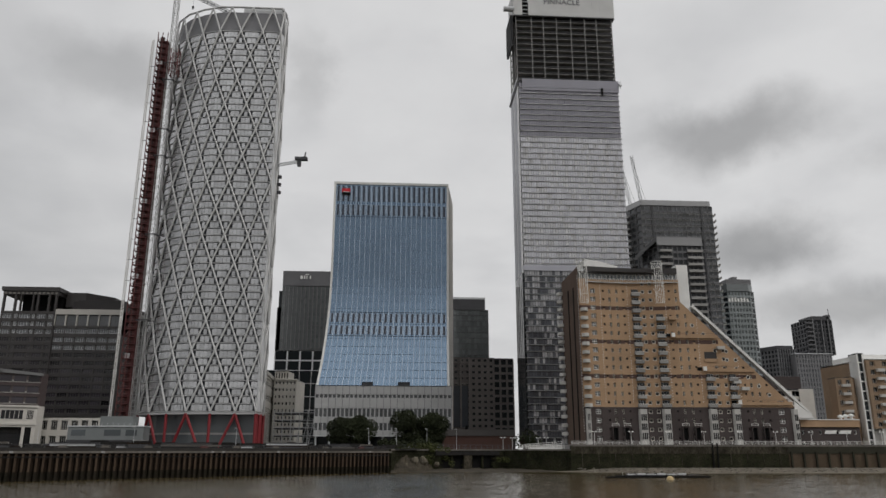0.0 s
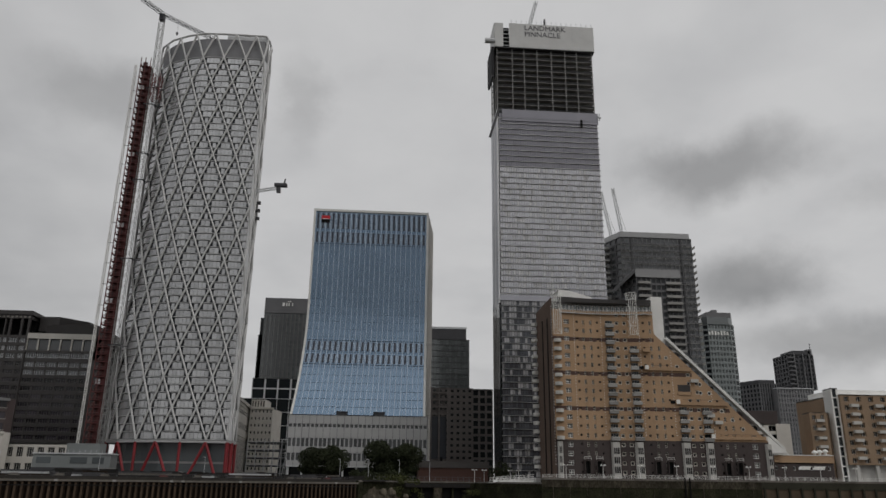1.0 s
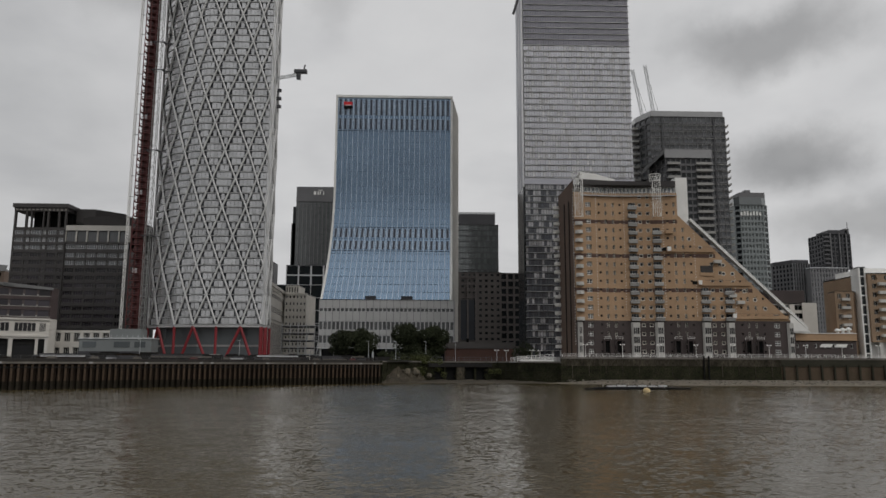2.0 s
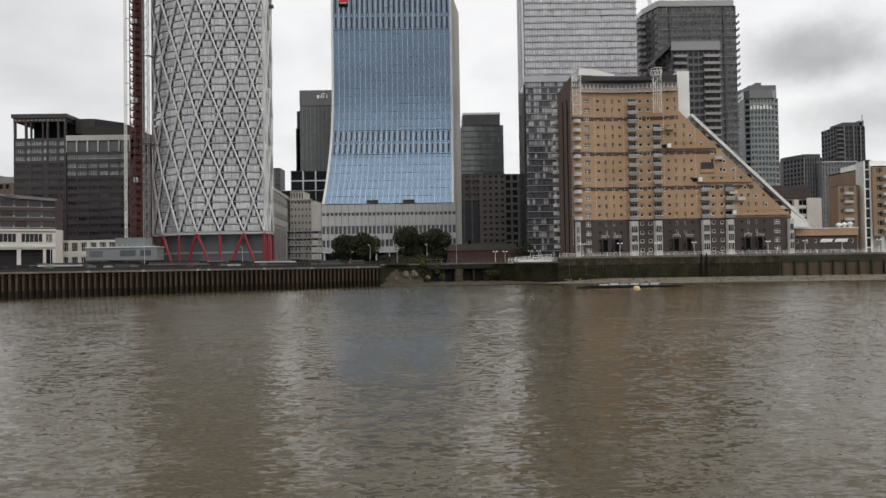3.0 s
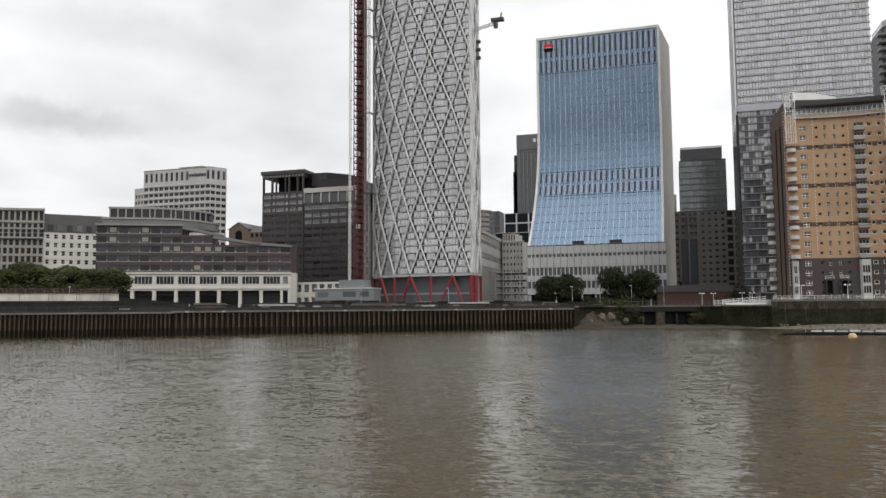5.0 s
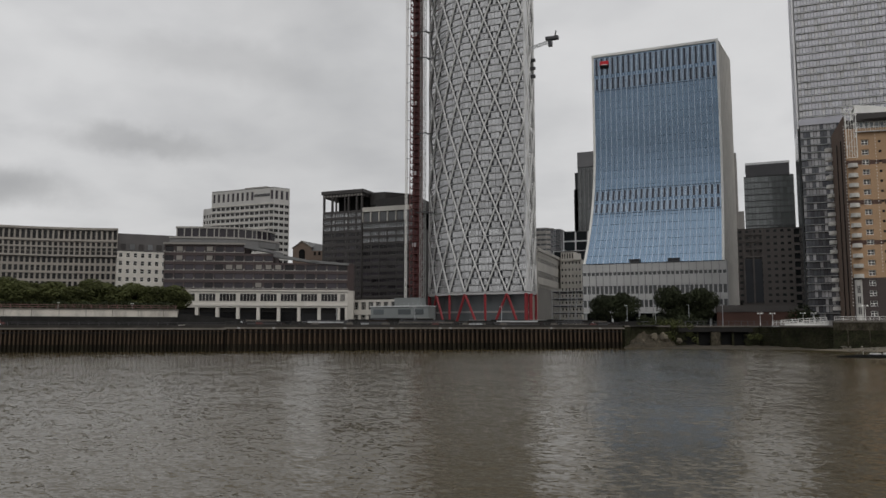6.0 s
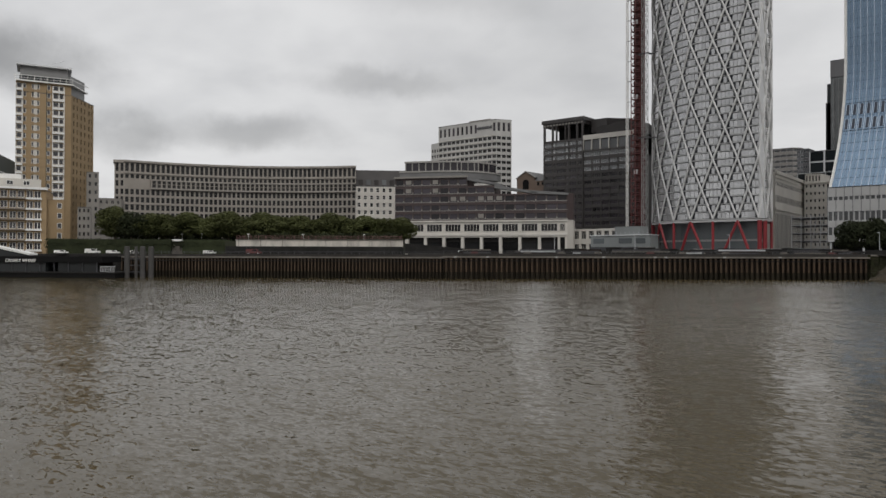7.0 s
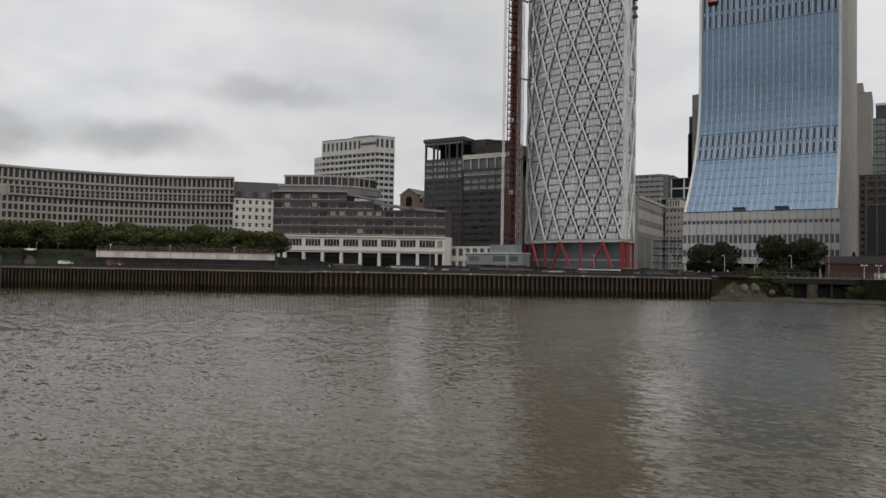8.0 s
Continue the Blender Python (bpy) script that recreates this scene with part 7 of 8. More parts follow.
            uc = cw * (j + 0.5)
            if uc > 37.0:
                cw = 14.0 / max(2, round(14.0 / half))
                uc = 38.0 + cw * (int((uc - 38.0) / cw) + 0.5)
            part("window_blind", Geo().box(uc - cw * 0.3, uc + cw * 0.3, 0.36, 0.42, 24.2 + h * k + 1.2, 24.2 + h * k + 3.4, 0, fr), "cream_dark", t)
    part("cornice", Geo().box(-0.5, 38.3, -0.5, 1.0, 24.2 + 5 * h, 25.1 + 5 * h, 0, fr), "cream_dark", t)
    for u0, u1, z0, z1 in ((38.0, 56.0, 24.2 + 5 * h, 24.2 + 4 * h + 0.2), (52.0, 74.0, 24.2 + 4 * h, 24.2 + 3 * h + 0.3), (70.0, L + 0.5, 24.2 + 3 * h + 1.4, 24.2 + 3 * h - 0.4)):
        g = Geo()
        a = [fr @ Vector(p) for p in ((u0, -0.3, z0 - 1.4), (u1, -0.3, z1 - 0.6), (u1, -0.3, z1 + 0.4), (u0, -0.3, z0 + 0.2))]
        c = [fr @ Vector(p) for p in ((u0, 5, z0 - 1.4), (u1, 5, z1 - 0.6), (u1, 5, z1 + 0.4), (u0, 5, z0 + 0.2))]
        g.poly(a).poly(c).poly([a[3], a[2], c[2], c[3]]).poly([a[0], a[1], c[1], c[0]]).poly([a[1], c[1], c[2], a[2]])
        part("raked_canopy", g, "canopy_grey", t)
    # the rounded end turning back from the river
    arc = [tuple(P + d * 0.0 + n * 0.0), tuple(P - d * 1.5 + n * 5), tuple(P - d * 0.5 + n * 14), tuple(P + d * 3 + n * 26)]
    for p, q in zip(arc[1:], arc):
        fr3 = wall_frame(p, q)
        s = span(p, q)
        b.grid(fr3, s, 24.0, 24.2 + 5 * h, evenly(s, max(1, round(s / 4.2)), 0.6), [(24.2 + h * k + 0.9, 24.2 + h * k + 3.2) for k in range(5)], win, 0.25)
        part("arcade_return", Geo().box(0, s, 0.0, 0.6, 15.6, 24.0, 0, fr3).box(0, 1.0, 0, 0.8, Z_QUAY, 15.6, 0, fr3), "cream_stone", t)
        part("return_glass", Geo().box(0.2, s, 0.9, 1.0, Z_QUAY, 15.6, 0, fr3), "dark_glass", t)
    b.finish(["plum_brick"], name="brick_wall")
    e = [Q, Q + d * 2.6 + n * 3.2, Q + d * 3.0 + n * 9]
    for p, q in zip(e, e[1:]):
        fr4 = wall_frame(p, q)
        part("end_pier", Geo().box(0, span(p, q), 0, 0.6, Z_QUAY, 24.0, 0, fr4), "cream_stone", t)
        part("end_brick", Geo().box(0, span(p, q), 0.2, 0.8, 24.0, 24.2 + 3 * h, 0, fr4), "plum_brick", t)
    # the set-back crown storeys
    def drum(o):
        return [tuple((fr @ Vector(p))[:2]) for p in ((4 - o, 6 - o, 0), (24, 6 - o, 0), (33 + o * 0.3, 8 - o, 0), (41 + o * 0.7, 13 - o * 0.7, 0), (47 + o, 21, 0), (48 + o, 28, 0), (4 - o, 28, 0))]

    for o, z0, z1, mat in ((2.6, 46.0, 49.4, "canopy_grey"), (3.0, 49.4, 50.2, "sill_stone"), (0.0, 50.2, 54.6, "office_dark"), (0.6, 54.6, 55.5, "sill_stone")):
        part("crown_storey", Geo().prism(drum(o), z0, z1), mat, t)
    ring = drum(0.25)
    for p, q in zip(ring, ring[1:5]):
        for k in range(max(1, round(span(p, q) / 3.6))):
            part("crown_mullion", Geo().box(3.6 * k, 3.6 * k + 0.5, -0.2, 0.3, 50.2, 54.6, 0, wall_frame(p, q)), "sill_stone", t)
    part("roof_terrace", Geo().box(0, 38, 0.5, 20, 45.4, 46.0, 0, fr), "roof", t)
    return t


arcade_building()

link = thing("arcade_link", "low white stone link with tall openings", "pavilion")
lf = Front(link, 20)
lf.grid(wall_frame((-149.0, 332.0), (-124.0, 332.0)), 25.0, Z_QUAY, 20.2, evenly(25, 6, 0.66), [(7.2, 12.4), (14.8, 18.8)], (3, 1, "cream_stone", "dark_glass", 0.14), 0.6)
lf.plain((-149, 345), (-149, 332), Z_QUAY, 20.2).plain((-124, 332), (-124, 345), Z_QUAY, 20.2)
lf.finish(["cream_stone"], rect(-149, -124, 332, 345), 20.2)

cabin = thing("site_cabins", "stacked grey site cabins with a railed roof", "site cabin")
part("lower_cabin", Geo().box(-131.0, -101.0, 318, 326, Z_QUAY, 15.8), "cabin_grey", cabin)
part("upper_cabin", Geo().box(-119.0, -106.0, 319, 326, 15.8, 20.0), "cabin_grey", cabin)
part("roof_edge", Geo().box(-131.4, -100.6, 317.6, 326, 15.8, 16.2), "white_panel", cabin)
for i, (xa, xb) in enumerate(((-129.5, -124.0), (-116.5, -110.0), (-108.0, -103.5))):
    part("cabin_window", Geo().box(xa, xb, 317.85, 318.0, 12.2, 14.6), "pale_glass", cabin)
for i in range(14):
    part("roof_rail", Geo().box(-131 + 2.2 * i, -130.9 + 2.2 * i, 317.9, 318.0, 16.2, 17.3), "steel", cabin)
part("skirt", Geo().box(-131.2, -100.8, 317.8, 318.0, Z_QUAY, 10.6), "dark_steel", cabin)

# ------------------------------------------------------------ the pale banded office behind
cs_ring = [(-306.5, 404.0), (-298.0, 402.0), (-247.5, 402.0), (-242.0, 411.5), (-259.5, 436), (-306.5, 436)]
M["banded_stone"] = material("white_stone_banding", (0.48, 0.47, 0.45), 0.75, vary=0.06, stain=0.15, stain_col=(0.3, 0.29, 0.27))
OW = (2, 1, "brown_sill", "deep_glass", 0.1)
banded = thing("banded_office_tower", "pale stone office tower with rows of dark windows", "office building")
f = Front(banded, 150)
rows = [(9.5 + 4.05 * k + 1.2, 9.5 + 4.05 * k + 3.35) for k in range(19)]
for i in (1, 2, 3):
    p, q = cs_ring[i], cs_ring[i + 1]
    f.grid(wall_frame(p, q), span(p, q), Z_QUAY, 88.0, evenly(span(p, q), max(2, round(span(p, q) / 3.9)), 0.8), rows, OW, 0.35)
p, q = cs_ring[0], cs_ring[1]
f.grid(wall_frame(p, q), span(p, q), Z_QUAY, 86.0, evenly(span(p, q), 3, 0.62), rows[:18], OW, 0.35)
f.plain(cs_ring[4], cs_ring[5], Z_QUAY, 88).plain(cs_ring[5], cs_ring[0], Z_QUAY, 86)
top_cols = [c for c in evenly(50.5, 13, 0.55) if c[0] < 33 or c[0] > 47]
f.grid(wall_frame(cs_ring[1], cs_ring[2]), 50.5, 88.0, 97.2, top_cols, [(89.2, 95.0)], (1, 1, "brown_sill", "office_dark", 0.2), 0.4)
for i in (2, 3):
    p, q = cs_ring[i], cs_ring[i + 1]
    f.grid(wall_frame(p, q), span(p, q), 88.0, 97.0, evenly(span(p, q), 3, 0.55), [(89.2, 95.0)], (1, 1, "brown_sill", "office_dark", 0.2), 0.4)
f.finish(["banded_stone"], cs_ring[1:5] + [(-298, 436)], 97.0)
for k in range(20):
    part("string_course", Geo().box(0, 50.5, -0.25, 0.0, 9.2 + 4.05 * k, 9.7 + 4.05 * k, 0, wall_frame(cs_ring[1], cs_ring[2])), "cream_stone", banded)
part("roof_plant", Geo().box(-274, -256, 406, 420, 97.0, 98.8), "cream_dark", banded)
sign_bars(banded, "sign_letter_bars", wall_frame((-263.5, 401.8), (-250, 401.8)), 0.2, 91.4, 13.0, 1.8, 12, "dark_steel", "dark bars of a company name")

M["gable_brick"] = material("brown_gable_brick", (0.17, 0.125, 0.098), 0.88, vary=0.12, grain=0.15)
gable = thing("gabled_hall", "red-brown brick hall with a gable and arched window", "building")
part("wall", Geo().poly([(-289.0, 486, Z_QUAY), (-272.0, 486, Z_QUAY), (-272.0, 486, 66.6), (-280.6, 486, 71.6), (-289.0, 486, 66.6)]).box(-289, -258, 486.05, 520, Z_QUAY, 64.0), "gable_brick", gable)
part("roof_slope", Geo().poly([(-280.6, 485.5, 72.2), (-271.2, 485.5, 66.8), (-271.2, 520, 66.8), (-280.6, 520, 72.2)]).poly([(-280.6, 485.5, 72.2), (-290, 485.5, 66.8), (-290, 520, 66.8), (-280.6, 520, 72.2)]), "roof", gable)
part("side_roof", Geo().poly([(-272, 485.8, 64.0), (-257.5, 485.8, 64.0), (-259.5, 492, 68.6), (-273, 492, 69.5)]), "roof", gable)
part("arched_window", Geo().prism([(-283.4, 485.9), (-277.8, 485.9), (-277.8, 486.1), (-283.4, 486.1)], 58.0, 63.0).bar((-280.6, 485.85, 63.0), (-280.6, 486.1, 63.0), 2.8, 14), "black", gable)
part("gable_coping", Geo().bar((-289.6, 485.6, 66.6), (-280.6, 485.6, 72.0), 0.4, 5).bar((-280.6, 485.6, 72.0), (-271.6, 485.6, 66.6), 0.4, 5), "cream_dark", gable)
for x in (-269, -265, -261):
    part("dormer_window", Geo().box(x - 0.9, x + 0.9, 485.7, 486.0, 60.5, 63.2), "black", gable)

# ------------------------------------------------------------ the crescent
M["moulded_stone"] = material("moulded_limestone", (0.30, 0.278, 0.25), 0.8, vary=0.1, stain=0.2, stain_col=(0.25, 0.23, 0.2))
M["gallery_glass"] = glazing("gallery_glass", (0.022, 0.021, 0.02), 0.15, 0.4, 0.02, 0.4)
def crescent():
    t = thing("crescent_block", "long curved pale stone office crescent with deep square windows", "office building")
    A, B = Vector((-362.0, 206.5)), Vector((-281.5, 307.5))
    d = (B - A).normalized()
    n = Vector((-d.y, d.x))
    L, sag, N = (B - A).length, 15.0, 10
    pts = [A + d * (L * i / N) + n * (4 * sag * (i / N) * (1 - i / N)) for i in range(N + 1)]
    f = Front(t, 200)
    big = (2, 1, "dark_frame", "deep_glass", 0.12)
    reg = (1, 2, "dark_frame", "deep_glass", 0.1)
    for i in range(N):
        p, q = pts[i], pts[i + 1]
        s = span(p, q)
        fr = wall_frame(p, q)
        rows = [(38.9 - 4.15 * k, 41.8 - 4.15 * k) for k in range(7, -1, -1)] + [(47.6, 49.7)]
        f.grid(fr, s, Z_QUAY, 50.4, evenly(s, 5, 0.66), rows, reg, 0.6)
        f.grid(fr, s, 50.4, 57.0, evenly(s, 5, 0.66), [(51.2, 55.7)], big, 0.9)
        for z0, z1, out in ((50.1, 50.6, 0.5), (56.1, 57.2, 0.7), (33.6, 34.0, 0.25)):
            part("moulding", Geo().box(-0.1, s + 0.1, -out, 0.0, z0, z1, 0, fr), "moulded_stone", t)
        if i >= 1:
            # the glazed gallery stands proud of the wall between its columns
            part("glazed_band", Geo().box(0.0, s, -0.75, -0.05, 43.0, 46.7, 0, fr), "gallery_glass", t)
            for k in range(5):
                part("gallery_column", Geo().box(s * k / 5, s * k / 5 + 0.85, -1.15, -0.75, 43.0, 46.7, 0, fr), "pale_stone", t)
            part("gallery_rail", Geo().box(0, s, -1.1, -0.77, 44.8, 45.0, 0, fr), "pale_stone", t)
            part("band_cap", Geo().box(0, s, -1.5, -0.02, 46.7, 47.4, 0, fr), "moulded_stone", t)
            part("band_sill", Geo().box(0, s, -1.3, -0.02, 42.2, 43.0, 0, fr), "moulded_stone", t)
        part("roof", Geo().prism([tuple(p), tuple(q), tuple(q + n * 18), tuple(p + n * 18)], 56.6, 57.0), "roof", t)
    # the blunt end wall facing up river
    e = [Vector((-377.0, 208.5)), Vector((-366.0, 202.8)), A]
    for p, q in zip(e, e[1:]):
        s = span(p, q)
        fr = wall_frame(p, q)
        f.grid(fr, s, Z_QUAY, 57.0, evenly(s, max(2, round(s / 2.6)), 0.58), [(38.9 - 4.15 * k, 41.8 - 4.15 * k) for k in range(7, -1, -1)] + [(43.4, 46.4), (47.6, 49.7), (51.2, 55.7)], reg, 0.6)
        part("moulding", Geo().box(-0.1, s + 0.1, -0.6, 0.0, 55.7, 57.2, 0, fr), "pale_stone", t)
    f.finish(["pale_stone"])
    # pale wing with a dark mansard at the landward end
    w = Front(t, 120)
    p, q = Vector((-283.0, 309.0)), Vector((-262.5, 330.5))
    s = span(p, q)
    fr = wall_frame(p, q)
    w.grid(fr, s, Z_QUAY, 45.6, evenly(s, 8, 0.5), [(8.0 + 4.2 * k + 0.9, 8.0 + 4.2 * k + 3.2) for k in range(9)], (1, 2, "white", "deep_glass", 0.12), 0.4)
    w.finish(["cream_stone"], name="wing_wall")
    a = [fr @ Vector(v) for v in ((-1, 0.3, 45.6), (s + 1, 0.3, 45.6), (s + 1, 4.5, 55.4), (-1, 4.5, 55.4))]
    part("mansard", Geo().poly(a).box(-1, s + 1, 4.5, 16, 45.0, 55.2, 0, fr), "slate", t)
    for k in range(6):
        part("dormer", Geo().box(1.6 + 4.6 * k, 4.2 + 4.6 * k, 0.5, 3.0, 46.6, 49.6, 0, fr), "office_glass" if k % 2 else "slate", t)
    t.scale.z, t.location.z = 1.05, -0.32
    return t


crescent()
office("low_office", "low brown office block between crescent and tower", [(-345, 178), (-338, 193), (-355, 203), (-362, 188)], Z_QUAY, 36.0, {0: (6, 7, 0.45, 0.3, 0.75, OW, 0.3)}, "cream_dark", limit=42)

M["tan_brick"] = material("tan_brick", (0.31, 0.222, 0.125), 0.88, vary=0.1, grain=0.1, bump=0.15)
M["bay_glass"] = glazing("bay_window_glass", (0.05, 0.05, 0.056), 0.1, 0.7, 0.02, 0.4)
M["ribbed_zinc"] = material("ribbed_zinc_screen", (0.22, 0.22, 0.22), 0.5, vary=0.1)
M["shelter_glass"] = glazing("grey_shelter_panel", (0.03, 0.032, 0.033), 0.25, 0.6)
M["blue_sign"] = material("dark_blue_sign", (0.03, 0.03, 0.12), 0.5, vary=0.05)
M["dolphin_steel"] = material("weathered_pile_steel", (0.06, 0.058, 0.056), 0.8, vary=0.2, stain=0.4, streak=4.0)
M["lawn"] = material("shaded_planting_earth", (0.03, 0.032, 0.018), 0.95, vary=0.3, grain=0.3, bump=0.3)
M["white_wall"] = material("streaked_white_concrete", (0.55, 0.515, 0.46), 0.85, vary=0.2, stain=0.75, stain_col=(0.14, 0.13, 0.115), streak=3.0)

# ------------------------------------------------------------ the tan residential tower up river
def tan_tower():
    t = thing("tan_tower", "tan and white residential tower with glazed corner bays", "tower")
    A, B, C = (-278.7, 120.6), (-271.5, 139.0), (-285.5, 154.5)
    D = (-301.0, 138.0)
    s = span(A, B)
    f = Front(t, 300)
    n, z0 = 20, 9.0
    h = (72.4 - z0) / n
    wins = [(0.3, 2.1), (2.5, 3.6), (5.5, 6.4), (7.4, 8.3), (11.0, 12.2), (13.2, 15.2), (15.4, 17.0)]
    rows = [(z0 + h * k + 0.7, z0 + h * k + 2.6) for k in range(n)]
    fr = wall_frame(A, B)
    f.grid(fr, s, Z_QUAY, 72.4, wins, rows, (1, 1, "white", "bay_glass", 0.16), 0.25)
    fr2 = wall_frame(B, C)
    s2 = span(B, C)
    f.grid(fr2, s2, Z_QUAY, 68.8, [(2.0, 3.0), (5.0, 6.0), (8.6, 9.6), (12.0, 13.0), (16.0, 17.0), (18.6, 19.4)], rows[:19], (1, 1, "dark_frame", "glass", 0.1), 0.3)
    f.plain(C, D, Z_QUAY, 68.8).plain(D, A, Z_QUAY, 72.4)
    f.finish(["tan_brick"], [A, B, C, D], 68.8)
    # white framed bays, pale window panels, dark balcony recess
    for k in range(n):
        z = z0 + h * k
        part("bay_spandrel", Geo().box(0.1, 2.3, -0.35, 0.0, z - 0.25, z + 0.55, 0, fr).box(13.0, 17.2, -0.6, 0.0, z - 0.25, z + 0.55, 0, fr), "white", t)
        part("window_panel", Geo().box(6.4, 7.4, -0.05, 0.1, z + 0.4, z + 2.7, 0, fr), "cream_stone", t)
    for u in (-0.1, 2.2, 12.9, 15.2, 17.1):
        part("bay_post", Geo().box(u, u + 0.25, -0.6 if u > 10 else -0.35, 0.0, z0, 71.5, 0, fr), "white", t)
    for u0, u1 in ((2.45, 3.65), (10.95, 12.25)):
        part("drain_strip", Geo().box(u0 - 0.2, u0, -0.1, 0.05, z0, 70, 0, fr), "green_roof", t)
    part("terrace_slab", Geo().prism([(A[0] + 1.4, A[1] - 0.8), (B[0] + 1.2, B[1] + 0.2), (C[0] + 3.2, C[1] - 4.0), D], 72.4, 72.9), "white", t)
    part("terrace_rail", Geo().box(-0.6, s + 0.5, -0.9, -0.8, 74.6, 74.8, 0, fr).box(-0.6, s + 0.5, -0.9, -0.8, 73.7, 73.8, 0, fr).box(0, s2 * 0.72, -0.6, -0.5, 74.6, 74.8, 0, fr2), "white", t)
    for i in range(10):
        part("rail_post", Geo().box(-0.5 + i * 2.3, -0.35 + i * 2.3, -0.9, -0.78, 72.9, 74.7, 0, fr), "white", t)
    part("penthouse_low", Geo().box(1.2, s - 1.0, 0.8, 14, 72.9, 75.0, 0, fr), "dark_glass", t)
    part("penthouse_screen", Geo().box(1.5, s - 1.2, 1.0, 14, 75.0, 78.6, 0, fr), "ribbed_zinc", t)
    part("flying_roof", Geo().box(0.2, s + 0.2, -0.8, 14, 78.6, 79.2, 0, fr), "white_panel", t)
    part("rear_penthouse", Geo().box(1.2, s2 * 0.68, 1.0, 12, 68.8, 76.6, 0, fr2), "ribbed_zinc", t)
    part("davit", Geo().bar(fr @ Vector((9, 4, 79.2)), fr @ Vector((17, 2, 82.2)), 0.12, 6), "white_panel", t)
    # lower stepped wings
    g = office("tan_wing", "pale rendered wing with two window columns beside the tower", [(-261.1, 140.9), (-258.6, 144.6), (-270.6, 150), (-273, 146)], Z_QUAY, 40.0, {0: (2, 10, 0.4, 0.3, 0.75, (1, 1, "dark_frame", "glass", 0.1), 0.3)}, "cream_dark", limit=20, category="flats")
    w = office("pale_wing", "low pale rendered wing at the tower's foot", [(-234.5, 125.8), (-232.3, 129.5), (-244, 135.2), (-246, 131)], Z_QUAY, 24.0, {0: (3, 6, 0.45, 0.3, 0.75, (1, 1, "dark_frame", "glass", 0.1), 0.3)}, "cream_dark", limit=18, category="flats")
    t.scale.z, t.location.z = 1.0525, -0.33
    return t


tan_tower()


def terrace_flats():
    t = thing("riverside_flats", "tan brick riverside flats with railed balconies and white attic", "flats")
    P, Q = (-224.5, 58.0), (-208.9, 105.0)
    s = span(P, Q)
    fr = wall_frame(P, Q)
    f = Front(t, 160)
    rows = [(7.6 + 3.15 * k + 0.3, 7.6 + 3.15 * k + 2.5) for k in range(6)]
    cols = []
    for i in range(10):
        u = 1.5 + i * (s - 3) / 10
        cols += [(u + 0.5, u + 2.4), (u + 2.7, u + 4.6)]
    f.grid(fr, s, Z_QUAY, 26.4, cols, rows, (2, 1, "white", "bay_glass", 0.16), 0.5)
    f.plain(Q, (-224, 113), Z_QUAY, 26.4).plain((-240, 66), P, Z_QUAY, 26.4)
    f.finish(["tan_brick"], [P, Q, (-224, 113), (-240, 66)], 26.4)
    for k in range(6):
        for i in range(10):
            u = 1.5 + i * (s - 3) / 10
            z = 7.6 + 3.15 * k
            if i % 4 == 1:
                part("bay_panel", Geo().box(u + 0.3, u + 4.8, -0.5, 0.0, z - 0.2, z + 0.35, 0, fr), "white", t)
            else:
                b = part("balcony", Geo().box(u + 0.3, u + 4.8, -1.1, 0.0, z - 0.12, z + 0.1, 0, fr), "cream_dark", t)
                part("rail", Geo().box(u + 0.3, u + 4.8, -1.1, -1.04, z + 1.0, z + 1.1, 0, fr).box(u + 0.3, u + 4.8, -1.1, -1.04, z + 0.5, z + 0.56, 0, fr), "balcony_grey", b)
    part("parapet", Geo().box(-0.3, s + 0.3, -0.7, 0.6, 26.2, 26.9, 0, fr), "white", t)
    part("attic", Geo().box(0, s - 1.5, 1.2, 10, 26.9, 29.4, 0, fr), "cream_stone", t)
    for i in range(10):
        part("attic_window", window_geo(1.8, 1.3, 2, 1, 0.1), ["white", "bay_glass"], t).matrix_basis = fr @ Matrix.Translation((1.6 + 4.6 * i, 1.1, 27.5))
    part("end_bay", Geo().box(s, s + 5.2, 2.2, 10, Z_QUAY, 23.5, 0, fr), "tan_brick", t)
    for k in range(5):
        part("end_window", window_geo(1.3, 1.7, 1, 1, 0.12), ["white", "bay_glass"], t).matrix_basis = fr @ Matrix.Translation((s + 3.2, 2.1, 8.4 + 3.1 * k))
    part("attic_roof", Geo().box(0, s - 7, 3, 10, 29.4, 30.9, 0, fr), "white", t)
    t.scale.z, t.location.z = 1.05, -0.32
    return t


terrace_flats()
mans = thing("green_roofed_block", "block with a dark green copper mansard roof", "building")
part("wall", Geo().prism([(-262, 66), (-243.0, 101.5), (-265, 115), (-284, 78)], Z_QUAY, 33.5), "brown_stone", mans)
part("mansard", Geo().prism([(-262.4, 65.4), (-242.5, 101.8), (-265, 115.6), (-284.6, 77.6)], 33.5, 41.8), "green_roof", mans)
part("eaves", Geo().prism([(-262.6, 65.0), (-242.2, 101.8), (-265, 116), (-285, 77.2)], 35.6, 36.0), "steel", mans)

# ------------------------------------------------------------ the river pier
pier = thing("river_pier", "floating passenger pier with a grey shelter and sloping gangway", "pier")
pm = wall_frame((-226.0, 63.5), (-158.5, 103.0))
PL = span((-226.0, 63.5), (-158.5, 103.0))
part("hull", Geo().box(0, PL, 0, 9, -0.4, 1.3, 0, pm), "black", pier)
part("deck_edge", Geo().box(-0.2, PL + 0.2, -0.2, 9.2, 1.3, 1.7, 0, pm), "quay_dark", pier)
part("shelter_wall", Geo().box(6, PL - 22, 0.8, 8, 1.7, 4.3, 0, pm), "shelter_glass", pier)
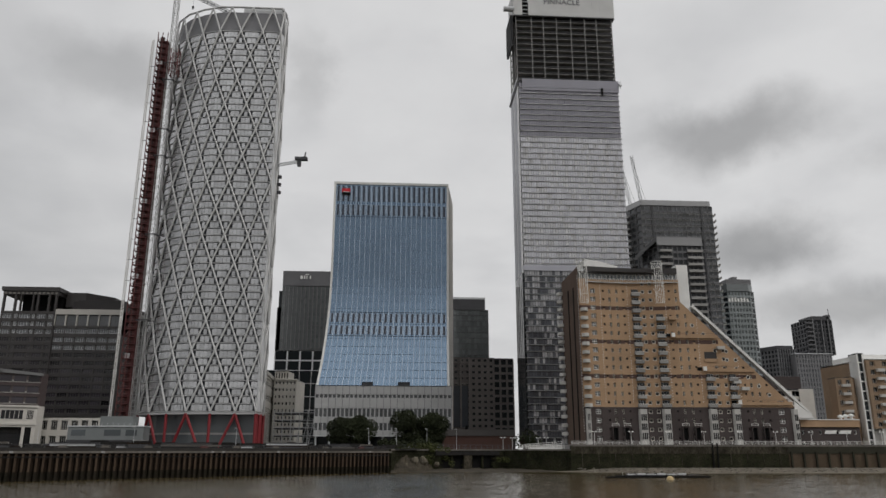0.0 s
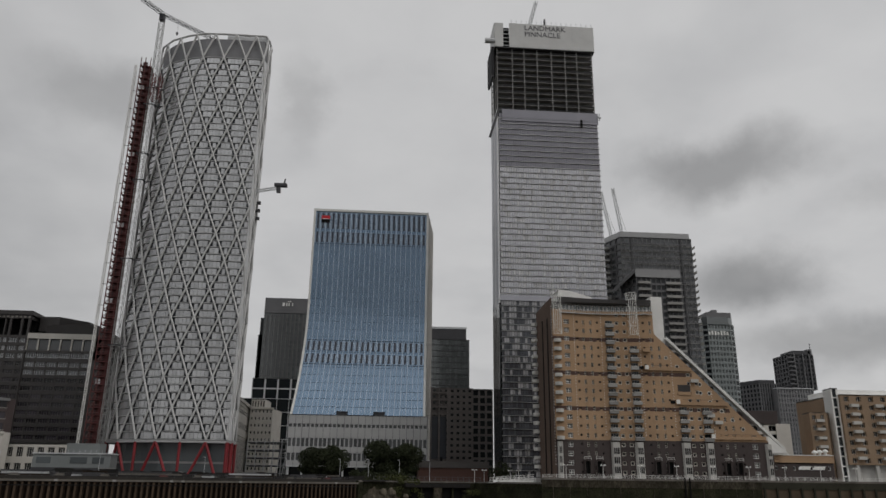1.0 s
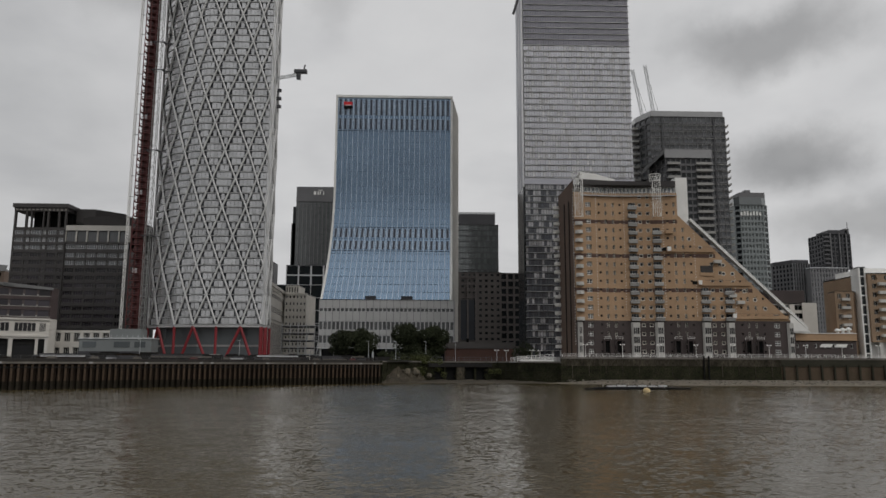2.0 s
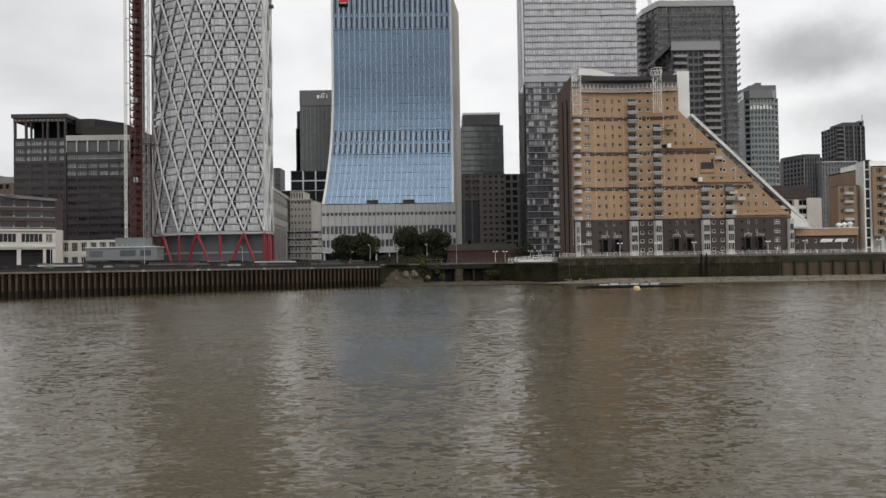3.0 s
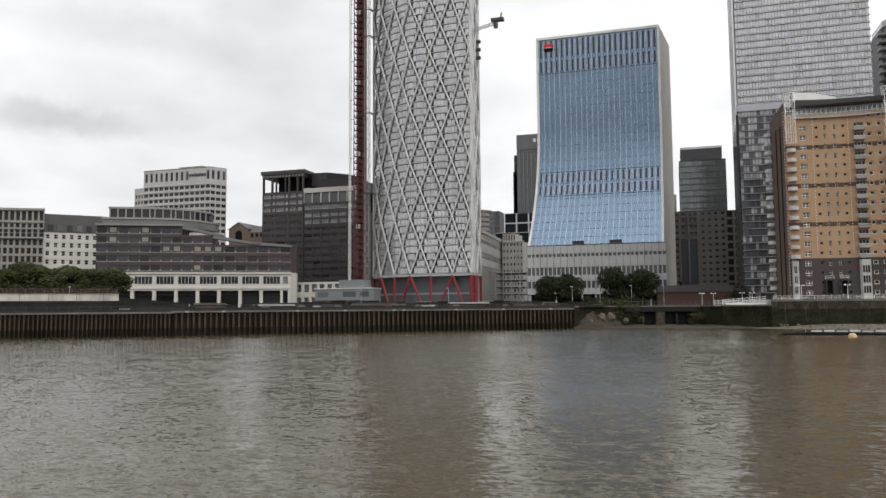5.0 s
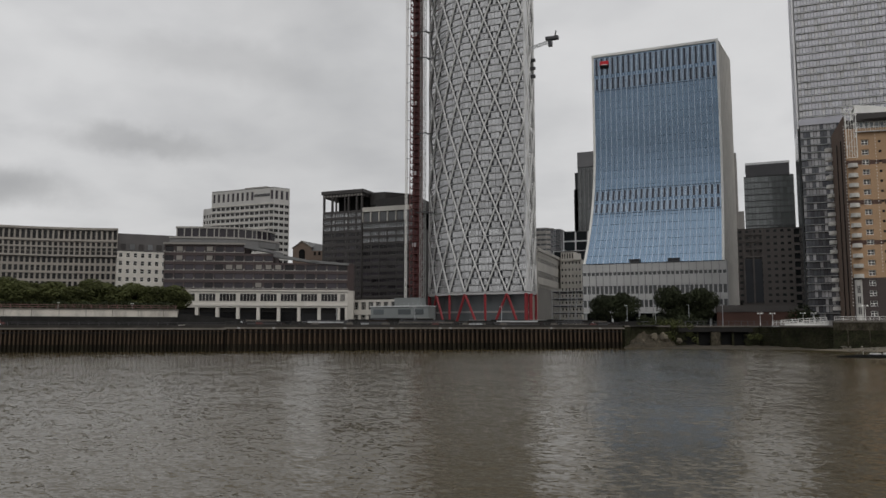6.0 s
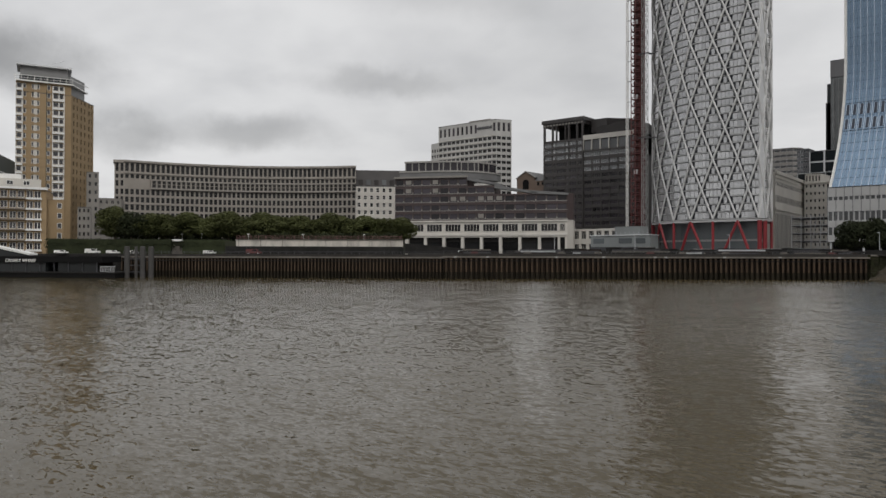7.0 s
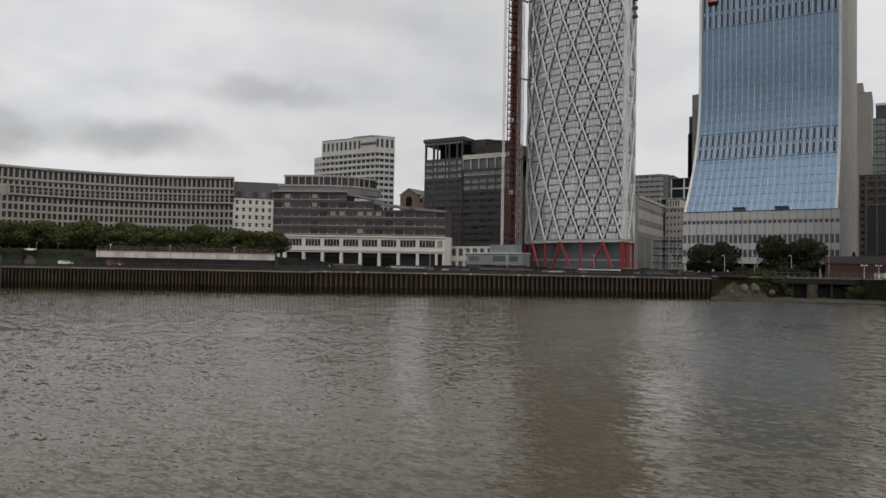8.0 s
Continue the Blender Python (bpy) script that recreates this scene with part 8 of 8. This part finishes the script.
part("shelter_end_wall", Geo().box(PL - 18, PL - 6, 0.8, 8, 1.7, 4.3, 0, pm), "shelter_glass", pier)
part("shelter_back", Geo().box(PL - 22, PL - 18, 5.0, 8, 1.7, 4.3, 0, pm), "black", pier)
part("shelter_roof", Geo().box(4, PL - 4, 0.2, 9, 4.3, 6.0, 0, pm), "black", pier)
for i in range(16):
    u = 6 + i * (PL - 12) / 15
    part("shelter_post", Geo().box(u, u + 0.2, 0.55, 0.8, 1.7, 4.3, 0, pm), "dark_steel", pier)
for i in range(9):
    u = PL - 4.5 + 0.5 * i
    part("deck_rail", Geo().box(u, u + 0.08, 0.2, 0.28, 1.7, 3.2, 0, pm), "white_panel", pier)
part("deck_rail_top", Geo().box(PL - 4.6, PL, 0.2, 0.3, 3.15, 3.25, 0, pm), "white_panel", pier)
g = Geo()
a = [pm @ Vector(v) for v in ((PL - 52, 10.5, 9.6), (PL - 31, 5.5, 6.3), (PL - 31, 9.0, 6.3), (PL - 52, 14.0, 9.6))]
b2 = [v + Vector((0, 0, 0.5)) for v in a]
g.poly(a).poly(b2)
for i in range(4):
    j = (i + 1) % 4
    g.poly([a[i], a[j], b2[j], b2[i]])
part("gangway_roof", g, "white", pier, "bright white sloping gangway roof")
part("gangway_side", Geo().poly([pm @ Vector(v) for v in ((PL - 52, 10.8, 7.0), (PL - 31, 5.8, 3.2), (PL - 31, 5.8, 6.2), (PL - 52, 10.8, 9.5))]), "shelter_glass", pier)
part("ticket_sign", Geo().box(PL - 60, PL - 50, 12, 12.4, 9.4, 11.0, 0, pm), "blue_sign", pier)
lettering("pier_sign", "CANARY WHARF", "lamp_white", 1.25, pm @ Matrix.Translation((PL - 34.2, 0.1, 4.4)) @ pose(0, 0, 0, 90, 0, 0), pier)
for i, u in enumerate((0.4, 2.7, 4.2, 6.3)):
    dl = thing("mooring_dolphin", "tall round steel mooring pile standing in the river", "mooring pile", "piles beside the pier")
    c = pm @ Vector((PL + u, 5.0 + 0.8 * i, 0))
    part("pile", Geo().bar((c.x, c.y, -2), (c.x, c.y, 8.7), 0.72 if i != 1 else 0.4, 12), "dolphin_steel", dl)
    part("cap", Geo().bar((c.x, c.y, 8.7), (c.x, c.y, 8.85), 0.76 if i != 1 else 0.44, 12, 0, 0.4), "dolphin_steel", dl)
lad = thing("pile_frame", "dark steel frame between the mooring piles", "frame")
for z in (1.5, 3.4, 5.2, 7.0):
    part("rung", Geo().box(PL + 0.4, PL + 4.2, 6.0, 6.3, z, z + 0.3, 0, pm), "dark_steel", lad)

# ------------------------------------------------------------ planting
def leaf_cloud(rnd, lobes, count, size):
    g = Geo()
    for _ in range(count):
        cx, cy, cz, rx, rz = rnd.choice(lobes)
        d = Vector((rnd.gauss(0, 1), rnd.gauss(0, 1), rnd.gauss(0, 1))).normalized()
        k = rnd.uniform(0.55, 1.02) ** 0.5
        p = Vector((cx + d.x * rx * k, cy + d.y * rx * k, cz + d.z * rz * k))
        u = Vector((rnd.gauss(0, 1), rnd.gauss(0, 1), rnd.gauss(0, 1))).normalized()
        v = u.cross(d if abs(u.dot(d)) < 0.95 else Vector((0, 0, 1))).normalized()
        s = size * rnd.uniform(0.6, 1.35)
        w = d.lerp(Vector((0, 0, 1)), 0.3) * s * 0.3
        g.poly([p - u * s, p - v * s * 0.7 + w, p + u * s, p + v * s * 0.7 + w])
    return g


def tree(label, mat, height, radius, seed, group):
    rnd = random.Random(seed)
    t = thing("tree", label, "tree", group)
    th = height * 0.32
    part("trunk", Geo().bar((0, 0, -0.2), (0.1, 0.05, th), 0.32, 8, 0, 0.2), "bark", t)
    lobes = []
    for i in range(7):
        w = 2 * math.pi * i / 7 + rnd.uniform(-0.3, 0.3)
        r = radius * rnd.uniform(0.25, 0.6)
        z = height * rnd.uniform(0.34, 0.78)
        lobes.append((r * math.cos(w), r * math.sin(w), z, radius * rnd.uniform(0.4, 0.58), height * rnd.uniform(0.16, 0.24)))
        part("limb", Geo().bar((0.1, 0.05, th * rnd.uniform(0.7, 1)), (r * math.cos(w), r * math.sin(w), z), 0.13, 5, 0, 0.05), "bark", t)
    lobes.append((0, 0, height * 0.8, radius * 0.5, height * 0.2))
    lobes.append((0, 0, height * 0.48, radius * 0.8, height * 0.36))
    lobes.append((0, 0, height * 0.3, radius * 0.7, height * 0.16))
    tagged(part("crown", leaf_cloud(rnd, lobes, 5200, radius * 0.058), mat, t), kind="stuff")
    return t


bank_tree = tree("round dark green tree on the quayside lawn", "dark_leaf", 12.5, 6.0, 5, "trees before the bank tower")
bank_tree.matrix_basis = Matrix.Translation((-21.5, 318, 7.0)) @ Matrix.Diagonal((1.08, 1.08, 1.05, 1))
for x, y, k, w in ((-13.4, 319, 1.06, 1.1), (6.5, 318, 1.22, 2.3), (17.4, 320, 1.16, 4.0)):
    copy_thing(bank_tree, Matrix.Translation((x, y, 7.0)) @ Matrix.Rotation(w, 4, "Z") @ Matrix.Scale(k, 4))
row = [tree("green plane tree in a row along the terrace", "leaf", 13.5, 5.6, 21, "trees along the terrace"), tree("bushy green plane tree along the terrace", "leaf", 12.5, 5.2, 22, "trees along the terrace"), tree("tall dark plane tree along the terrace", "dark_leaf", 15.5, 6.0, 23, "trees along the terrace")]
spots = []
for i in range(17):
    s = i / 16
    spots.append((-196.0 + 56.0 * s, 120.0 + 77.0 * s, 1 if i % 2 else 0))
    if i % 2 == 0:
        spots.append((-207.0 + 58.0 * s, 128.0 + 80.0 * s, 2 if i in (8, 10) else 1))
rnd = random.Random(8)
for i, (x, y, k) in enumerate(spots):
    m = Matrix.Translation((x + rnd.uniform(-1.5, 1.5), y + rnd.uniform(-1.5, 1.5), 10.9)) @ Matrix.Rotation(rnd.uniform(0, 6.2), 4, "Z") @ Matrix.Diagonal((1.12, 1.12, rnd.uniform(0.78, 0.9) * (0.75 if i == 2 else 1.0) + (0.16 if k == 2 else 0), 1))
    if i < 3:
        row[i].matrix_basis = m
    else:
        copy_thing(row[k], m)

terrace = thing("terrace_wall", "pale concrete retaining wall below the trees", "wall", kind="structure")
tm = wall_frame((-166.0, 143.0), (-123.5, 181.0))
part("face", Geo().box(3.2, span((-166.0, 143.0), (-123.5, 181.0)), 0, 0.8, 9.3, 11.3, 0, tm), "white_wall", terrace)
part("coping", Geo().box(3.0, 57.3, -0.2, 1.0, 11.3, 11.55, 0, tm), "quay_coping", terrace)
part("base", Geo().box(-0.1, 57.2, -0.3, 0.7, Z_QUAY - 0.1, 9.3, 0, tm), "quay_dark", terrace)
lawn = part("terrace_ground", Geo().box(-38, 57, 0.9, 30, Z_QUAY - 0.1, 10.95, 0, tm), "lawn")
tagged(lawn, "raised planted terrace behind the retaining wall", "terrace", kind="structure")
for i in range(8):
    part("drain_stain_rib", Geo().box(4 + 7 * i, 4.12 + 7 * i, -0.06, 0, 9.3, 11.3, 0, tm), "quay_coping", terrace)
rnd = random.Random(31)
hm = wall_frame((-198.0, 101.0), (-167.5, 142.0))
for u0, u1 in ((0.0, 35.8), (39.3, 54.0)):
    hedge = thing("hedge", "long clipped dark hedge behind the quay rail", "hedge", "hedges along the quay")
    lobes = [(*(hm @ Vector((u, 1.5, 0)))[:2], 9.9, 1.45, 1.75) for u in [u0 + 0.7 * i for i in range(int((u1 - u0) / 0.7) + 1)]]
    tagged(part("foliage", leaf_cloud(rnd, lobes, int(190 * (u1 - u0)), 0.2), "dark_leaf", hedge), kind="stuff")
    part("hedge_core", Geo().box(u0, u1, 0.4, 2.6, Z_QUAY - 0.05, 11.3, 0, hm), "dark_leaf", hedge)
steps = thing("terrace_steps", "pale steps with a handrail between the hedges", "steps", kind="structure")
for k in range(8):
    part("step", Geo().box(36.0, 39.1, 2.0 + 0.32 * k, 2.32 + 0.32 * k, Z_QUAY - 0.05, Z_QUAY + 0.5 * (k + 1), 0, hm), "quay_coping", steps)
part("landing_beam", Geo().box(35.8, 39.3, 2.6, 2.9, 10.9, 11.5, 0, hm), "white", steps)
tf = thing("terrace_fence", "rust-brown post and rail fence on the retaining wall", "fence")
for i in range(24):
    part("post", Geo().box(3.4 + 2.3 * i, 3.52 + 2.3 * i, 0.2, 0.32, 11.55, 12.7, 0, tm), "hoist_pale", tf)
for z in (12.0, 12.6):
    part("rail", Geo().box(3.2, 56.8, 0.2, 0.3, z, z + 0.1, 0, tm), "hoist_pale", tf)
for u, d in ((-30.0, 5.0), (-23.0, 4.0), (-16.0, 6.0), (-9.0, 4.0), (6.0, 5.0), (24.0, 5.0), (44.0, 5.0)):
    c = tm @ Vector((u, d, 10.9))
    copy_thing(lamp, Matrix.Translation(c) @ Matrix.Scale(0.6, 4))
under = thing("understorey", "dark shrubs under the terrace trees", "shrubs", kind="stuff")
lobes = [(*(tm @ Vector((u, rnd.uniform(7, 13), 0)))[:2], rnd.uniform(11.6, 12.6), 2.2, 1.7) for u in [-38 + 1.2 * i for i in range(78)]]
tagged(part("foliage", leaf_cloud(rnd, lobes, 9000, 0.36), "dark_leaf", under), kind="stuff")
weeds = thing("wall_weeds", "ragged weeds growing over the inlet wall", "weeds", kind="stuff")
lobes = [(rnd.uniform(1, 15), 251.5 + rnd.uniform(-0.5, 1.5), rnd.uniform(5.2, 8.2), 1.3, 1.0) for _ in range(26)] + [(rnd.uniform(-0.5, 20), 249.5 + rnd.uniform(-2.5, 4.0), rnd.uniform(2.5, 7.4), 1.2, 0.9) for _ in range(22)] + [(rnd.uniform(33, 55), 252.5 - rnd.uniform(0, 3), rnd.uniform(3.0, 5.5), 0.8, 0.9) for _ in range(8)]
tagged(part("foliage", leaf_cloud(rnd, lobes, 4200, 0.24), "leaf", weeds), kind="stuff")
bush = thing("shrubs", "loose shrubs on the bank behind the inlet", "shrub", kind="stuff")
lobes = [(rnd.uniform(-6, 22), 300 + rnd.uniform(0, 12), rnd.uniform(8, 9.6), 2.2, 1.6) for _ in range(16)] + [(52.5, 290, 11.5, 3.0, 3.2), (50.0, 291, 10, 3.2, 2.5), (55, 289, 10, 2.6, 2.4)]
tagged(part("foliage", leaf_cloud(rnd, lobes, 2600, 0.5), "dark_leaf", bush), kind="stuff")

# ------------------------------------------------------------ parked vans, street lamps, site bits
def van(label, mat):
    t = thing("parked_van", label, "van", "vehicles on the quay road")
    part("body", Geo().prism([(-2.3, -0.9), (2.3, -0.9), (2.3, 0.9), (-2.3, 0.9)], 0.35, 1.2).prism([(-2.25, -0.85), (1.2, -0.85), (1.2, 0.85), (-2.25, 0.85)], 1.2, 2.1), mat, t)
    part("windscreen", Geo().poly([(1.22, -0.8, 1.22), (1.22, 0.8, 1.22), (1.0, 0.75, 2.05), (1.0, -0.75, 2.05)]).box(-0.2, 1.1, -0.9, -0.86, 1.3, 1.95), "glass", t)
    for x in (-1.5, 1.5):
        for y in (-0.85, 0.85):
            w = part("wheel", Geo().bar((x, y - 0.12, 0.36), (x, y + 0.12, 0.36), 0.36, 12), "black", t)
            part("rim", Geo().bar((x, y - 0.13, 0.36), (x, y + 0.13, 0.36), 0.2, 8), "steel", w)
    return t


white_van = van("small white van parked on the quay road", "white")
white_van.matrix_basis = Matrix.Translation((-183.0, 108.0, Z_QUAY)) @ Matrix.Rotation(0.95, 4, "Z") @ Matrix.Diagonal((0.9, 0.9, 0.7, 1))
for x, y, a in ((-179.5, 112.5, 0.95), (-176.5, 117.0, 0.95), (-188.0, 101.0, 0.95), (-158, 132, 0.8)):
    copy_thing(white_van, Matrix.Translation((x, y, Z_QUAY)) @ Matrix.Rotation(a, 4, "Z") @ Matrix.Diagonal((0.9, 0.9, 0.7, 1)))
red_van = van("small dull red van parked on the quay road", "hoist")
red_van.matrix_basis = Matrix.Translation((-151.0, 143.0, Z_QUAY)) @ Matrix.Rotation(0.7, 4, "Z") @ Matrix.Diagonal((1, 1, 0.7, 1))


def street_lamp():
    t = thing("street_lamp", "slim grey street lamp with a small head", "street lamp", "street lamps on the quay")
    part("pole", Geo().bar((0, 0, 0), (0, 0, 8.0), 0.1, 8, 0, 0.06), "steel", t)
    part("head", Geo().box(-0.9, 0.1, -0.15, 0.15, 7.95, 8.12), "white_panel", t)
    return t


sl = street_lamp()
sl.matrix_basis = Matrix.Translation((2.0, 300, Z_QUAY))
for x, y in ((-9.0, 302), (14.0, 303), (26.0, 305), (-30, 306), (-60, 300), (-96, 292), (-120, 268)):
    copy_thing(sl, Matrix.Translation((x, y, Z_QUAY)))
wall_back = thing("site_hoarding", "low dark hoarding along the quay road", "hoarding", kind="structure")
for i in range(14):
    part("board", Geo().box(18 + 8 * i, 25.6 + 8 * i, 11.0, 11.2, 7.0, 8.0 + 0.3 * (i % 3), 0, wall_frame(W_STEP, W_END)), "quay_dark", wall_back)
ramp = thing("access_ramp", "low dark ramp rising to the arcade", "ramp", kind="structure")
part("ramp_face", Geo().poly([(-210, 240, 7.2), (-150, 270, 7.2), (-150, 270, 8.2), (-185, 252.5, 11.8), (-210, 240, 12.6)]), "quay_dark", ramp)
fence = thing("inlet_fence", "grey mesh fence and rails behind the inlet", "fence")
for i in range(22):
    part("post", Geo().box(0.5 + 1.9 * i, 0.62 + 1.9 * i, 262.0, 262.1, Z_QUAY - 0.05, 8.4), "dark_frame_grey", fence)
for z in (7.4, 8.3):
    part("rail", Geo().box(0.4, 41.0, 262.0, 262.08, z, z + 0.08), "dark_frame_grey", fence)

# building materials stacked before the unfinished tower
rnd = random.Random(57)
for i in range(11):
    x, y = -127.0 + 8.6 * i, 303.0 + rnd.uniform(-4, 6)
    w, h = rnd.uniform(6.0, 10.5), rnd.uniform(1.6, 3.4)
    st = thing("material_stack", "dark stack of boards and formwork on the building site", "stack", "stacks before the tower")
    part("timber_bearer", Geo().box(x, x + w, y, y + 2.0, Z_QUAY, Z_QUAY + 0.45), "dark_steel", st)
    part("board_pack", Geo().box(x + 0.2, x + w - 0.3, y + 0.1, y + 1.9, Z_QUAY + 0.45, Z_QUAY + h), "quay_dark", st)
    part("top_sheet", Geo().box(x + 0.6, x + w * rnd.uniform(0.5, 0.95), y - 0.1, y + 1.7, Z_QUAY + h, Z_QUAY + h + 0.22), "parapet_grey" if i % 3 else "concrete", st)
